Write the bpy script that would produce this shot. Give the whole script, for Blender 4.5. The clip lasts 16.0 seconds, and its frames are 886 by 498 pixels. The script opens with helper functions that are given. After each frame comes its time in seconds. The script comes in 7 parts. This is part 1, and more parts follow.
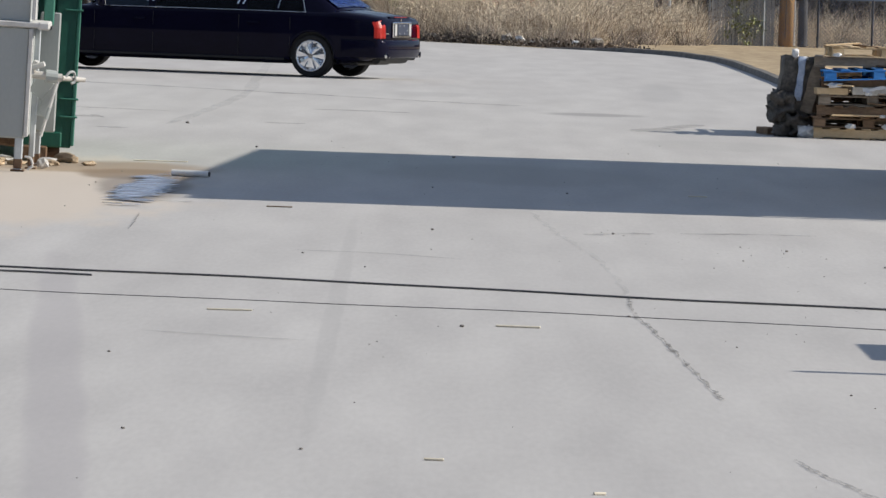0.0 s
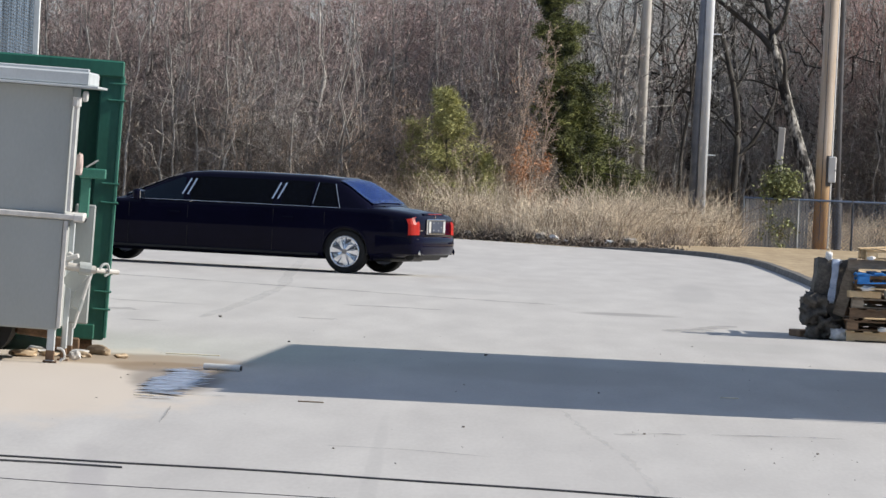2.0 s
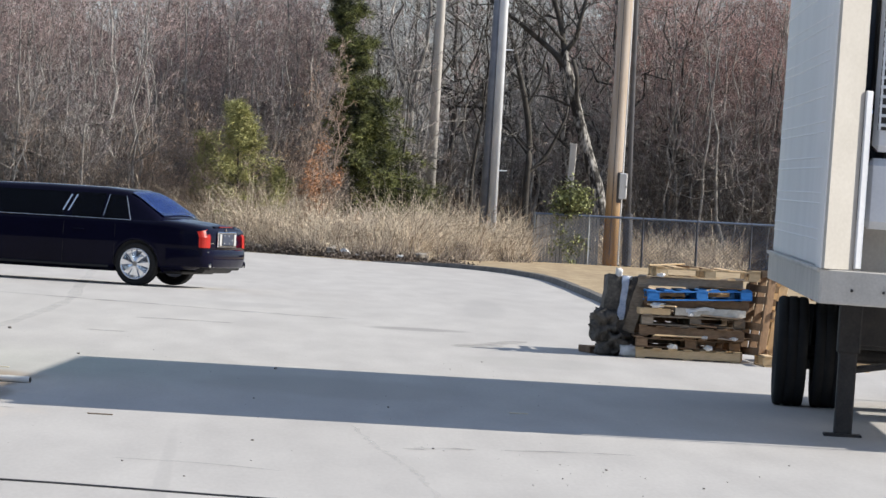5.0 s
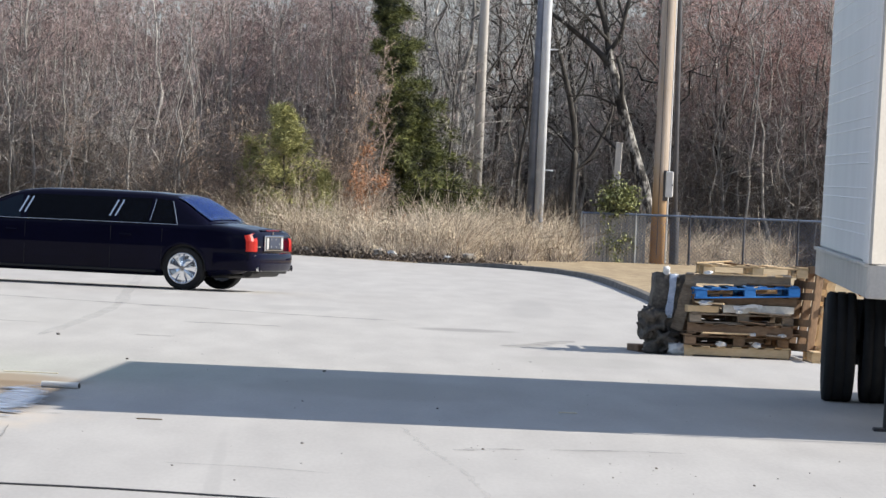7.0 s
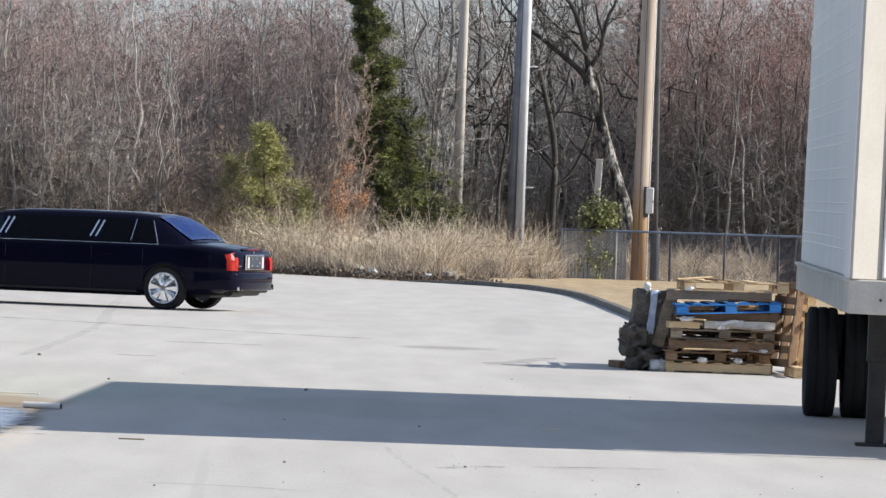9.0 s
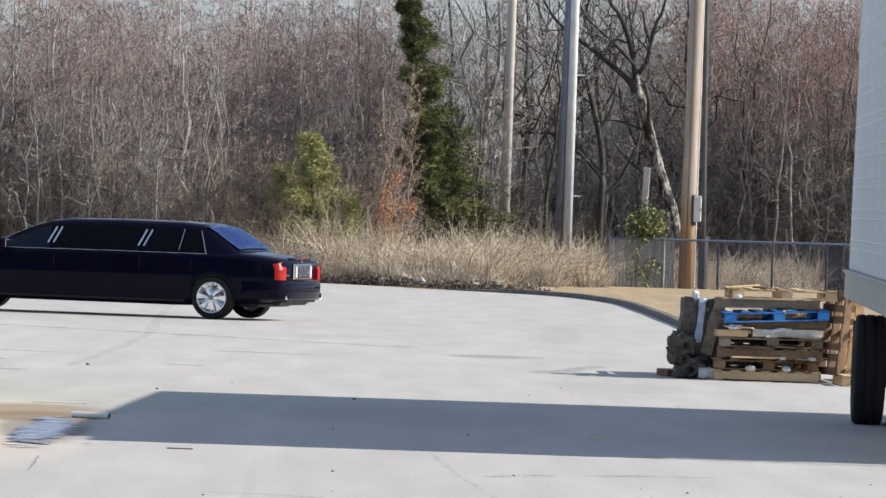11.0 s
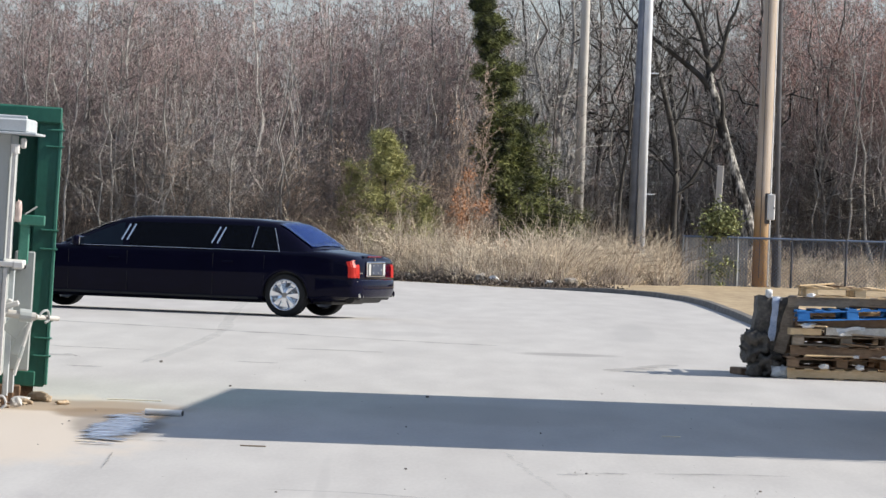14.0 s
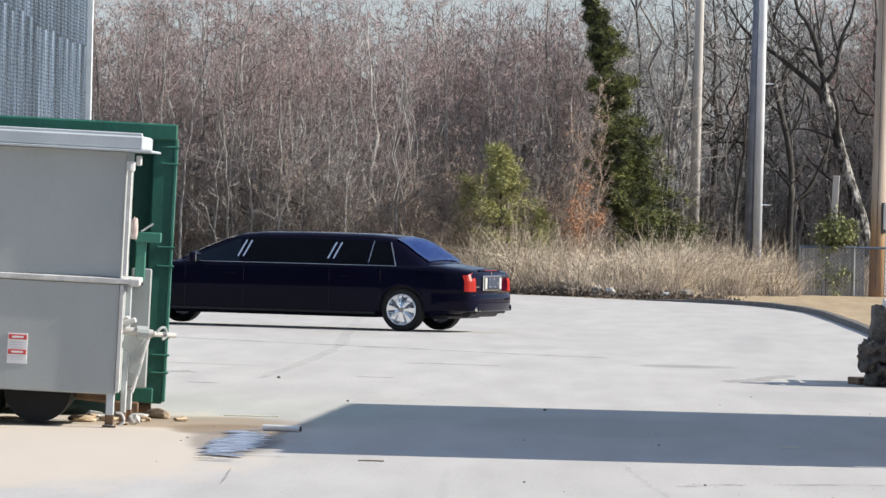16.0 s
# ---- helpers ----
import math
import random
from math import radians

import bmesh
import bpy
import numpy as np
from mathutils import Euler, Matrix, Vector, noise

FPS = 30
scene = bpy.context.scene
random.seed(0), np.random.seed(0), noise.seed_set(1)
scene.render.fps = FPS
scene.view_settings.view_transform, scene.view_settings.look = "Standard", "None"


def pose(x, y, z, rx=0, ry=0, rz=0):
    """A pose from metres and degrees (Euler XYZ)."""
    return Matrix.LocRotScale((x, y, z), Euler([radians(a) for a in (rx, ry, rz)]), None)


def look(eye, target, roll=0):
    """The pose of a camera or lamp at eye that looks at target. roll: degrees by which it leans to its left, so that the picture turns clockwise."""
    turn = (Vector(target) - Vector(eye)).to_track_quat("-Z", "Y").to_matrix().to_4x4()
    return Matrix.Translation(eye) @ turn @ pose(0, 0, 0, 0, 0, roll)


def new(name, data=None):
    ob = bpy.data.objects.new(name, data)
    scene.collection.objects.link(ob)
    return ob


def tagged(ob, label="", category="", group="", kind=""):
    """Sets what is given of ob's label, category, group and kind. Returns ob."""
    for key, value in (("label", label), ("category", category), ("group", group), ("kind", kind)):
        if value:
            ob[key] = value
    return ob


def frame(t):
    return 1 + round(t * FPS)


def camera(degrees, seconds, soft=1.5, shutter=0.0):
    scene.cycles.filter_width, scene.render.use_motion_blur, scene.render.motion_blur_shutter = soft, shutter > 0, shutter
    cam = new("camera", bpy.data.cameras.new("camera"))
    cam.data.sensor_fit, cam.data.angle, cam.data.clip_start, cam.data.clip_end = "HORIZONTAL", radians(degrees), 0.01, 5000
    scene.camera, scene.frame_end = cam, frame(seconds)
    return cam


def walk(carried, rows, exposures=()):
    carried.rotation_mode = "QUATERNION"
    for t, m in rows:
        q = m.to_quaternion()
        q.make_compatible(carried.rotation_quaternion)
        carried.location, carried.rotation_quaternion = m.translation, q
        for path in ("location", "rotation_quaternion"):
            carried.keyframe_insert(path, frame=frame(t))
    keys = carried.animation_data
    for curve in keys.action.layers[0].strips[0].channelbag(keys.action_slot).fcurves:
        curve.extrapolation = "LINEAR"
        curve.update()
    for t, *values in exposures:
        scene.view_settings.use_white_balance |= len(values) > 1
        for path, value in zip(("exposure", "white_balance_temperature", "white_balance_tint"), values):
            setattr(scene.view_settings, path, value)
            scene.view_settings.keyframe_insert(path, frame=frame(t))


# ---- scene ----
# ---------------- camera: a long lens, turned by hand on the spot ----------------
cam = camera(8.967, 16.0, soft=1.5)
TURNS = [(0, -3.0247, -1.8309, 0.1240), (0.2, -2.8130, -2.1752, -0.3010), (0.5, -2.7295, -2.2838, -0.1369), (1, -2.0684, -2.7433, -0.2889),
         (1.5, -1.2917, -2.6434, 0.1115), (2, -1.0373, -2.6531, 0.4806), (2.5, -0.6679, -2.9155, 0.0855), (3, -0.4067, -2.9167, -0.4725),
         (3.5, -0.4449, -2.8769, 0.0090), (4, -0.5334, -3.1837, 0.0565), (4.5, -0.7231, -3.3648, -0.8868), (5, -0.7880, -3.1997, -1.6352),
         (5.2, -1.0068, -2.9822, -1.0254), (7.3, -0.7892, -2.2989, -1.2894), (7.5, -0.8358, -2.2996, -1.4048), (8, -0.6260, -2.3205, -1.4133),
         (8.2, -0.5610, -2.2436, -1.3922), (10.3, -0.7269, -1.7013, -1.1193), (10.5, -0.6894, -1.6264, -0.9306), (11, -0.5407, -1.8631, -0.8846),
         (11.5, -0.8786, -1.9725, -0.7939), (12, -0.7903, -1.7170, 0.2362), (12.5, -0.6997, -1.6977, 0.0576), (13, -0.6000, -1.7277, 0.1479),
         (13.5, -0.7079, -1.7272, -0.3668), (14, -0.5867, -1.9500, -0.1397), (14.5, -0.3591, -2.0288, 0.5087), (15, -0.6272, -1.6222, 0.6530),
         (15.5, -0.6135, -1.3460, 0.5834), (16, -0.4834, -1.3496, 1.0324)]
walk(cam, [(t, pose(0, 0, 2.0, 90 + pitch, lean, turn)) for t, pitch, lean, turn in TURNS],
     [(0, 0.0), (0.5, -0.1), (0.9, -0.25), (1.5, 0.08), (2.5, 0.3), (3.5, 0.62), (5, 0.35), (7.5, 0.45), (11, 0.38), (12.5, 0.3), (14.5, 0.42), (15.4, 0.36), (16, 0.47)])

# ---------------- daylight: low winter sun, square to the view ----------------
SUN_UP = 31.6
world = bpy.data.worlds.new("world")
scene.world = world
world.use_nodes = True
wn = world.node_tree
sky = wn.nodes.new("ShaderNodeTexSky")
sky.sky_type, sky.sun_disc = "NISHITA", False
sky.sun_elevation, sky.sun_rotation = radians(SUN_UP), radians(96)
sky.air_density, sky.dust_density, sky.ozone_density = 1.0, 0.35, 1.6
wn.nodes["Background"].inputs["Strength"].default_value = 0.086
tint = wn.nodes.new("ShaderNodeMix")
tint.data_type = "RGBA"      # thin winter haze through the whole sky
tint.inputs["Factor"].default_value = 0.5
tint.inputs["B"].default_value = (3.65, 4.45, 6.2, 1)
wn.links.new(sky.outputs["Color"], tint.inputs["A"])
wn.links.new(tint.outputs["Result"], wn.nodes["Background"].inputs["Color"])
sun = new("sun", bpy.data.lights.new("sun", "SUN"))
sun.data.energy, sun.data.angle, sun.data.color = 5.15, radians(0.53), (1.0, 0.935, 0.835)
sun.matrix_world = look((40, -2.2, 24), (40 - math.cos(radians(SUN_UP)), -2.2 + 0.03, 24 - math.sin(radians(SUN_UP))))


# ---------------- small tools ----------------
def surf(name, dark, light, size=0.3, rough=0.7, metal=0.0, bump=0.15, fine=0.02, spread=0.0, island=False, coat=0.0, stretch=(1, 1, 1), fleck=0.0, spec=0.5):
    """A surface whose colour wanders between two tones at the given size, with a finer grain and relief."""
    m = bpy.data.materials.new(name)
    m.use_nodes = True
    nt = m.node_tree
    N, L = nt.nodes, nt.links
    bsdf = N["Principled BSDF"]
    co = N.new("ShaderNodeTexCoord")
    mp = N.new("ShaderNodeMapping")
    mp.inputs["Scale"].default_value = stretch
    L.new(co.outputs["Object"], mp.inputs["Vector"])
    big, small = N.new("ShaderNodeTexNoise"), N.new("ShaderNodeTexNoise")
    big.inputs["Scale"].default_value, big.inputs["Detail"].default_value = 1 / size, 6
    small.inputs["Scale"].default_value, small.inputs["Detail"].default_value = 1 / fine, 3
    L.new(mp.outputs["Vector"], big.inputs["Vector"])
    L.new(mp.outputs["Vector"], small.inputs["Vector"])
    add = N.new("ShaderNodeMath")
    add.operation = "MULTIPLY_ADD"
    L.new(small.outputs["Fac"], add.inputs[0])
    add.inputs[1].default_value = 0.45
    L.new(big.outputs["Fac"], add.inputs[2])
    ramp = N.new("ShaderNodeValToRGB")
    ramp.color_ramp.elements[0].position, ramp.color_ramp.elements[1].position = 0.5, 0.95
    ramp.color_ramp.elements[0].color, ramp.color_ramp.elements[1].color = (*dark, 1), (*light, 1)
    L.new(add.outputs[0], ramp.inputs["Fac"])
    out = ramp.outputs["Color"]
    if spread:
        hsv = N.new("ShaderNodeHueSaturation")
        if island:
            rnd = N.new("ShaderNodeNewGeometry").outputs["Random Per Island"]
        else:
            rnd = N.new("ShaderNodeObjectInfo").outputs["Random"]
        mr = N.new("ShaderNodeMapRange")
        mr.inputs["To Min"].default_value, mr.inputs["To Max"].default_value = 1 - spread, 1 + spread
        L.new(rnd, mr.inputs["Value"])
        L.new(mr.outputs["Result"], hsv.inputs["Value"])
        L.new(out, hsv.inputs["Color"])
        out = hsv.outputs["Color"]
    L.new(out, bsdf.inputs["Base Color"])
    rr = N.new("ShaderNodeMapRange")
    rr.inputs["To Min"].default_value, rr.inputs["To Max"].default_value = max(rough - 0.1, 0.02), min(rough + 0.1, 1)
    L.new(big.outputs["Fac"], rr.inputs["Value"])
    L.new(rr.outputs["Result"], bsdf.inputs["Roughness"])
    bsdf.inputs["Metallic"].default_value = metal
    bsdf.inputs["Coat Weight"].default_value = coat
    bsdf.inputs["Specular IOR Level"].default_value = spec
    if bump:
        b = N.new("ShaderNodeBump")
        b.inputs["Strength"].default_value, b.inputs["Distance"].default_value = bump, fine * 0.5
        L.new(add.outputs[0], b.inputs["Height"])
        L.new(b.outputs["Normal"], bsdf.inputs["Normal"])
    return m


def plain(name, color, rough=0.4, metal=0.0, coat=0.0, glow=0.0):
    m = bpy.data.materials.new(name)
    m.use_nodes = True
    b = m.node_tree.nodes["Principled BSDF"]
    b.inputs["Base Color"].default_value = (*color, 1)
    b.inputs["Roughness"].default_value, b.inputs["Metallic"].default_value, b.inputs["Coat Weight"].default_value = rough, metal, coat
    if glow:
        b.inputs["Emission Color"].default_value, b.inputs["Emission Strength"].default_value = (*color, 1), glow
    return m


def tri_mesh(name, v, f):
    """A mesh from arrays of corners and of triangles."""
    me = bpy.data.meshes.new(name)
    v, f = np.asarray(v, dtype=np.float32), np.asarray(f, dtype=np.int32)
    me.vertices.add(len(v)), me.loops.add(f.size), me.polygons.add(len(f))
    me.vertices.foreach_set("co", v.ravel())
    me.loops.foreach_set("vertex_index", f.ravel())
    me.polygons.foreach_set("loop_start", np.arange(0, f.size, 3, dtype=np.int32))
    me.update(calc_edges=True)
    return me


def thing(name, m, label, category, group="", kind=""):
    ob = new(name)
    ob.empty_display_size = 0.1
    ob.matrix_basis = m
    return tagged(ob, label, category, group, kind)


def part(name, bm, material, parent=None, label="", smooth=False):
    """Links a bmesh as one mesh object under a thing or a part."""
    me = bm
    if isinstance(bm, bmesh.types.BMesh):
        me = bpy.data.meshes.new(name)
        bmesh.ops.recalc_face_normals(bm, faces=bm.faces)
        bm.to_mesh(me)
        bm.free()
    if material and not me.materials:
        me.materials.append(material)
    if smooth:
        me.polygons.foreach_set("use_smooth", [True] * len(me.polygons))
    ob = new(name, me)
    ob.parent = parent
    return tagged(ob, label)


def box(size, at=(0, 0, 0), turn=(0, 0, 0), bevel=0.0, bm=None, seg=1):
    bm2 = bmesh.new()
    bmesh.ops.create_cube(bm2, size=1, matrix=Matrix.Diagonal((*size, 1)))
    if bevel:
        bmesh.ops.bevel(bm2, geom=list(bm2.edges), offset=bevel, segments=seg, affect="EDGES", profile=0.6)
    bm2.transform(pose(*at, *turn))
    return joined(bm2, bm)


def joined(bm2, bm):
    if bm is None:
        return bm2
    me = bpy.data.meshes.new("tmp")
    bm2.to_mesh(me)
    bm2.free()
    bm.from_mesh(me)
    bpy.data.meshes.remove(me)
    return bm


def rod(a, b, r0, r1=None, n=10, bm=None, caps=True):
    a, b = Vector(a), Vector(b)
    bm2 = bmesh.new()
    bmesh.ops.create_cone(bm2, cap_ends=caps, segments=n, radius1=r0, radius2=r0 if r1 is None else r1, depth=(b - a).length)
    bm2.transform(Matrix.Translation((a + b) / 2) @ (b - a).to_track_quat("Z", "Y").to_matrix().to_4x4())
    return joined(bm2, bm)


def bent(points, r, n=6, bm=None, ends=None):
    """A tube along points; r is one radius or one for each point."""
    pts = [Vector(p) for p in points]
    rs = r if isinstance(r, (list, tuple)) else [r] * len(pts)
    bm2 = bmesh.new() if bm is None else bm
    rings = []
    for i, p in enumerate(pts):
        d = (pts[min(i + 1, len(pts) - 1)] - pts[max(i - 1, 0)]).normalized()
        q = d.to_track_quat("Z", "Y")
        rings.append([bm2.verts.new(p + q @ Vector((math.cos(k * math.tau / n) * rs[i], math.sin(k * math.tau / n) * rs[i], 0))) for k in range(n)])
    for a, b in zip(rings, rings[1:]):
        for k in range(n):
            bm2.faces.new((a[k], a[(k + 1) % n], b[(k + 1) % n], b[k]))
    bm2.faces.new(rings[0][::-1]), bm2.faces.new(rings[-1])
    return bm2


def sheet(outline, z, bm=None):
    """A flat face with the given corners; z is a number or a function of x, y."""
    bm2 = bmesh.new() if bm is None else bm
    bm2.faces.new([bm2.verts.new((x, y, z(x, y) if callable(z) else z)) for x, y in outline])
    return bm2


def smoothed(pts, n=6):
    """Catmull-Rom points through pts."""
    out = []
    for i in range(len(pts) - 1):
        p = [Vector(pts[max(0, min(len(pts) - 1, i + k))]) for k in (-1, 0, 1, 2)]
        for j in range(n):
            t = j / n
            out.append(0.5 * (2 * p[1] + (p[2] - p[0]) * t + (2 * p[0] - 5 * p[1] + 4 * p[2] - p[3]) * t * t + (3 * p[1] - p[0] - 3 * p[2] + p[3]) * t ** 3))
    return out + [Vector(pts[-1])]


def lump(size, at, seed, rough=0.18, sub=3, freq=3.0):
    bm = bmesh.new()
    bmesh.ops.create_icosphere(bm, subdivisions=sub, radius=1)
    for v in bm.verts:
        d = v.co.normalized()
        k = max(abs(d.x), abs(d.y), abs(d.z)) ** -0.55
        w = 1 + rough * noise.noise(d * freq + Vector((seed * 3.1, seed, 0))) + 0.5 * rough * noise.noise(d * freq * 3 + Vector((0, seed, seed)))
        v.co = Vector((d.x * size[0], d.y * size[1], d.z * size[2])) * (k * w)
        v.co.z = max(v.co.z, -size[2] * 0.96)
        v.co += Vector(at)
    return bm


def crumpled(size, at, turn, seed, amount, cuts=7):
    """A slab with battered faces and ragged edges."""
    bm = bmesh.new()
    bmesh.ops.create_cube(bm, size=1)
    bmesh.ops.subdivide_edges(bm, edges=bm.edges[:], cuts=cuts, use_grid_fill=True)
    for v in bm.verts:
        q = Vector((v.co.x * size[0], v.co.y * size[1], v.co.z * size[2]))
        n_ = noise.noise_vector(q * 7 + Vector((seed, seed * 2.3, 0))) + 0.5 * noise.noise_vector(q * 21 + Vector((0, seed, seed)))
        v.co = q + n_ * amount
    bm.transform(pose(*at, *turn))
    return bm


def lie(x, y):
    """Height of the lot: level, then falling a little towards its far edge."""
    return 0.0 if y < 84 else -0.0045 * (min(y, 170) - 84)

# ---------------- materials of the ground ----------------
def ground_mat(name, dark, light, stain, big, mid, fine, rough, bump, streak=0.3):
    """Weathered paving: broad tone, stains drawn out along the traffic, and fine aggregate."""
    m = surf(name, dark, light, mid, rough, 0, bump, fine, stretch=(1, 0.14, 1))
    nt = m.node_tree
    N, L = nt.nodes, nt.links
    ramp = next(n for n in N if n.type == "VALTORGB")
    base = next(l.to_socket for l in L if l.from_node == ramp)
    co = next(n for n in N if n.type == "TEX_COORD")
    wide, tex = N.new("ShaderNodeMapping"), N.new("ShaderNodeTexNoise")
    wide.inputs["Scale"].default_value = (1.0, 0.09, 1)
    tex.inputs["Scale"].default_value, tex.inputs["Detail"].default_value, tex.inputs["Roughness"].default_value = 1 / big, 8, 0.62
    L.new(co.outputs["Object"], wide.inputs["Vector"])
    L.new(wide.outputs["Vector"], tex.inputs["Vector"])
    r2 = N.new("ShaderNodeValToRGB")
    r2.color_ramp.elements[0].position, r2.color_ramp.elements[1].position = 0.42, 0.68
    r2.color_ramp.elements[0].color, r2.color_ramp.elements[1].color = (0, 0, 0, 1), (streak, streak, streak, 1)
    L.new(tex.outputs["Fac"], r2.inputs["Fac"])
    mix = N.new("ShaderNodeMix")
    mix.data_type = "RGBA"
    L.new(r2.outputs["Color"], mix.inputs["Factor"])
    L.new(ramp.outputs["Color"], mix.inputs["A"])
    mix.inputs["B"].default_value = (*stain, 1)
    L.new(mix.outputs["Result"], base)
    return m


M_LOT = ground_mat("worn_concrete", (0.415, 0.40, 0.385), (0.505, 0.49, 0.47), (0.36, 0.345, 0.33), 2.6, 0.5, 0.03, 0.85, 0.07)


def washed(m, spots):
    """Soft-edged stains in a paving material: (x, y, reach in x, reach in y, slant, tone, strength) each."""
    N, L = m.node_tree.nodes, m.node_tree.links
    co = next(n for n in N if n.type == "TEX_COORD")
    sep, nz = N.new("ShaderNodeSeparateXYZ"), N.new("ShaderNodeTexNoise")
    L.new(co.outputs["Object"], sep.inputs[0])
    mp = N.new("ShaderNodeMapping")
    mp.inputs["Scale"].default_value = (2.2, 0.5, 1)
    L.new(co.outputs["Object"], mp.inputs["Vector"])
    L.new(mp.outputs["Vector"], nz.inputs["Vector"])
    nz.inputs["Scale"].default_value, nz.inputs["Detail"].default_value = 1.0, 7
    sock = N["Principled BSDF"].inputs["Base Color"]

    def op(kind, a, b, c=None):
        n = N.new("ShaderNodeMath")
        n.operation = kind
        for k, q in enumerate((a, b, c)):
            if q is None:
                continue
            if isinstance(q, (int, float)):
                n.inputs[k].default_value = q
            else:
                L.new(q, n.inputs[k])
        return n.outputs[0]

    for x, y, rx, ry, slant, tone, strength, soft in spots:
        dy = op("SUBTRACT", sep.outputs["Y"], y)
        dx = op("SUBTRACT", op("SUBTRACT", sep.outputs["X"], x), op("MULTIPLY", dy, slant))
        d = op("ADD", op("POWER", op("ABSOLUTE", op("DIVIDE", dx, rx), 0), 2.5), op("POWER", op("ABSOLUTE", op("DIVIDE", dy, ry), 0), 2.5))
        d = op("ADD", d, op("MULTIPLY", op("SUBTRACT", nz.outputs["Fac"], 0.5), 1.6))
        mr = N.new("ShaderNodeMapRange")
        mr.interpolation_type = "SMOOTHSTEP"
        L.new(d, mr.inputs["Value"])
        mr.inputs["From Min"].default_value, mr.inputs["From Max"].default_value = 1 + soft, 1 - soft
        mr.inputs["To Max"].default_value = strength
        mix = N.new("ShaderNodeMix")
        mix.data_type = "RGBA"
        L.new(mr.outputs["Result"], mix.inputs["Factor"])
        L.new(sock.links[0].from_socket, mix.inputs["A"])
        mix.inputs["B"].default_value = (*tone, 1)
        L.new(mix.outputs["Result"], sock)
    return m


washed(M_LOT, [
    (-5.4, 46.0, 3.1, 8.2, -0.055, (0.59, 0.51, 0.42), 0.8, 0.35),       # sand washed over the slab by the compactor
    (-3.1, 49.8, 1.0, 1.3, -0.1, (0.28, 0.20, 0.12), 0.7, 0.6),        # brown run-off
    (-2.62, 48.4, 0.5, 1.1, -0.05, (0.23, 0.165, 0.105), 0.85, 0.6),
    (-2.48, 46.0, 0.38, 2.2, -0.05, (0.22, 0.19, 0.165), 0.75, 0.5),      # damp round the puddle
    (-1.78, 26.0, 0.13, 9.0, -0.0694, (0.36, 0.34, 0.345), 0.5, 0.6),
    (-0.61, 32.0, 0.05, 9.5, -0.007, (0.35, 0.34, 0.33), 0.32, 0.6),
    (1.8, 70.9, 0.62, 0.7, 0.0, (0.28, 0.27, 0.26), 0.75, 0.6),
    (-0.3, 78.5, 0.6, 1.2, 0.0, (0.36, 0.35, 0.34), 0.4, 0.7),
    (3.1, 84.0, 0.3, 6.0, 0.03, (0.36, 0.35, 0.34), 0.45, 0.7),
    (0.6, 51.0, 1.1, 2.2, 0.0, (0.35, 0.33, 0.31), 0.45, 0.7),
    (2.9, 60.5, 0.8, 1.5, 0.0, (0.36, 0.35, 0.33), 0.4, 0.7),
])
M_VERGE = ground_mat("dry_lawn", (0.30, 0.22, 0.13), (0.46, 0.36, 0.22), (0.24, 0.17, 0.10), 0.9, 0.25, 0.05, 0.95, 0.6)
M_SOIL = ground_mat("leaf_litter", (0.07, 0.05, 0.035), (0.16, 0.12, 0.08), (0.05, 0.04, 0.03), 1.5, 0.3, 0.06, 0.95, 0.6)
M_KERB = surf("kerb_concrete", (0.08, 0.074, 0.068), (0.20, 0.185, 0.165), 0.3, 0.85, 0, 0.3, 0.03)

# ---------------- ground, lot, kerb, verge ----------------
ys = [-300, 0, 40, 84, 100, 120, 140, 170, 250, 600, 2500]
bm = bmesh.new()
cols = [-2500, -60, 60, 2500]
grid = [[bm.verts.new((x, y, lie(x, y) - 0.03)) for x in cols] for y in ys]
for r0, r1 in zip(grid, grid[1:]):
    for k in range(3):
        bm.faces.new((r0[k], r0[k + 1], r1[k + 1], r1[k]))
tagged(part("ground", bm, M_SOIL), "bare soil with leaf litter under the woods", "ground", kind="structure")

KERB = smoothed([(-0.9, 139.2, 0), (0.6, 136.8, 0), (1.9, 133.8, 0), (3.5, 131.2, 0), (4.8, 127.0, 0), (5.5, 119, 0), (5.55, 108, 0), (5.45, 97, 0), (5.4, 88, 0), (5.9, 82.5, 0), (8, 80.5, 0), (14, 80, 0), (40, 80, 0)], 5)
edge = [(x, y) for x, y, _ in KERB]
lot = [(-50, -60), (50, -60), (50, 80)] + edge[::-1][1:] + [(-1.6, 139.9), (-3.3, 140.3), (-6, 141.2), (-9.2, 141.6), (-14, 142.2), (-22, 142), (-50, 142)]
bm = bmesh.new()
low = [bm.verts.new((x, y, 0)) for x, y in lot]
f = bm.faces.new(low)
for y in (30, 60, 84, 95, 106, 118, 130):
    bmesh.ops.bisect_plane(bm, geom=bm.verts[:] + bm.edges[:] + bm.faces[:], plane_co=(0, y, 0), plane_no=(0, 1, 0))
for v in bm.verts:
    v.co.z = lie(v.co.x, v.co.y)
tagged(part("pavement", bm, M_LOT), "pale worn concrete yard with stains and tyre marks", "pavement", kind="structure")

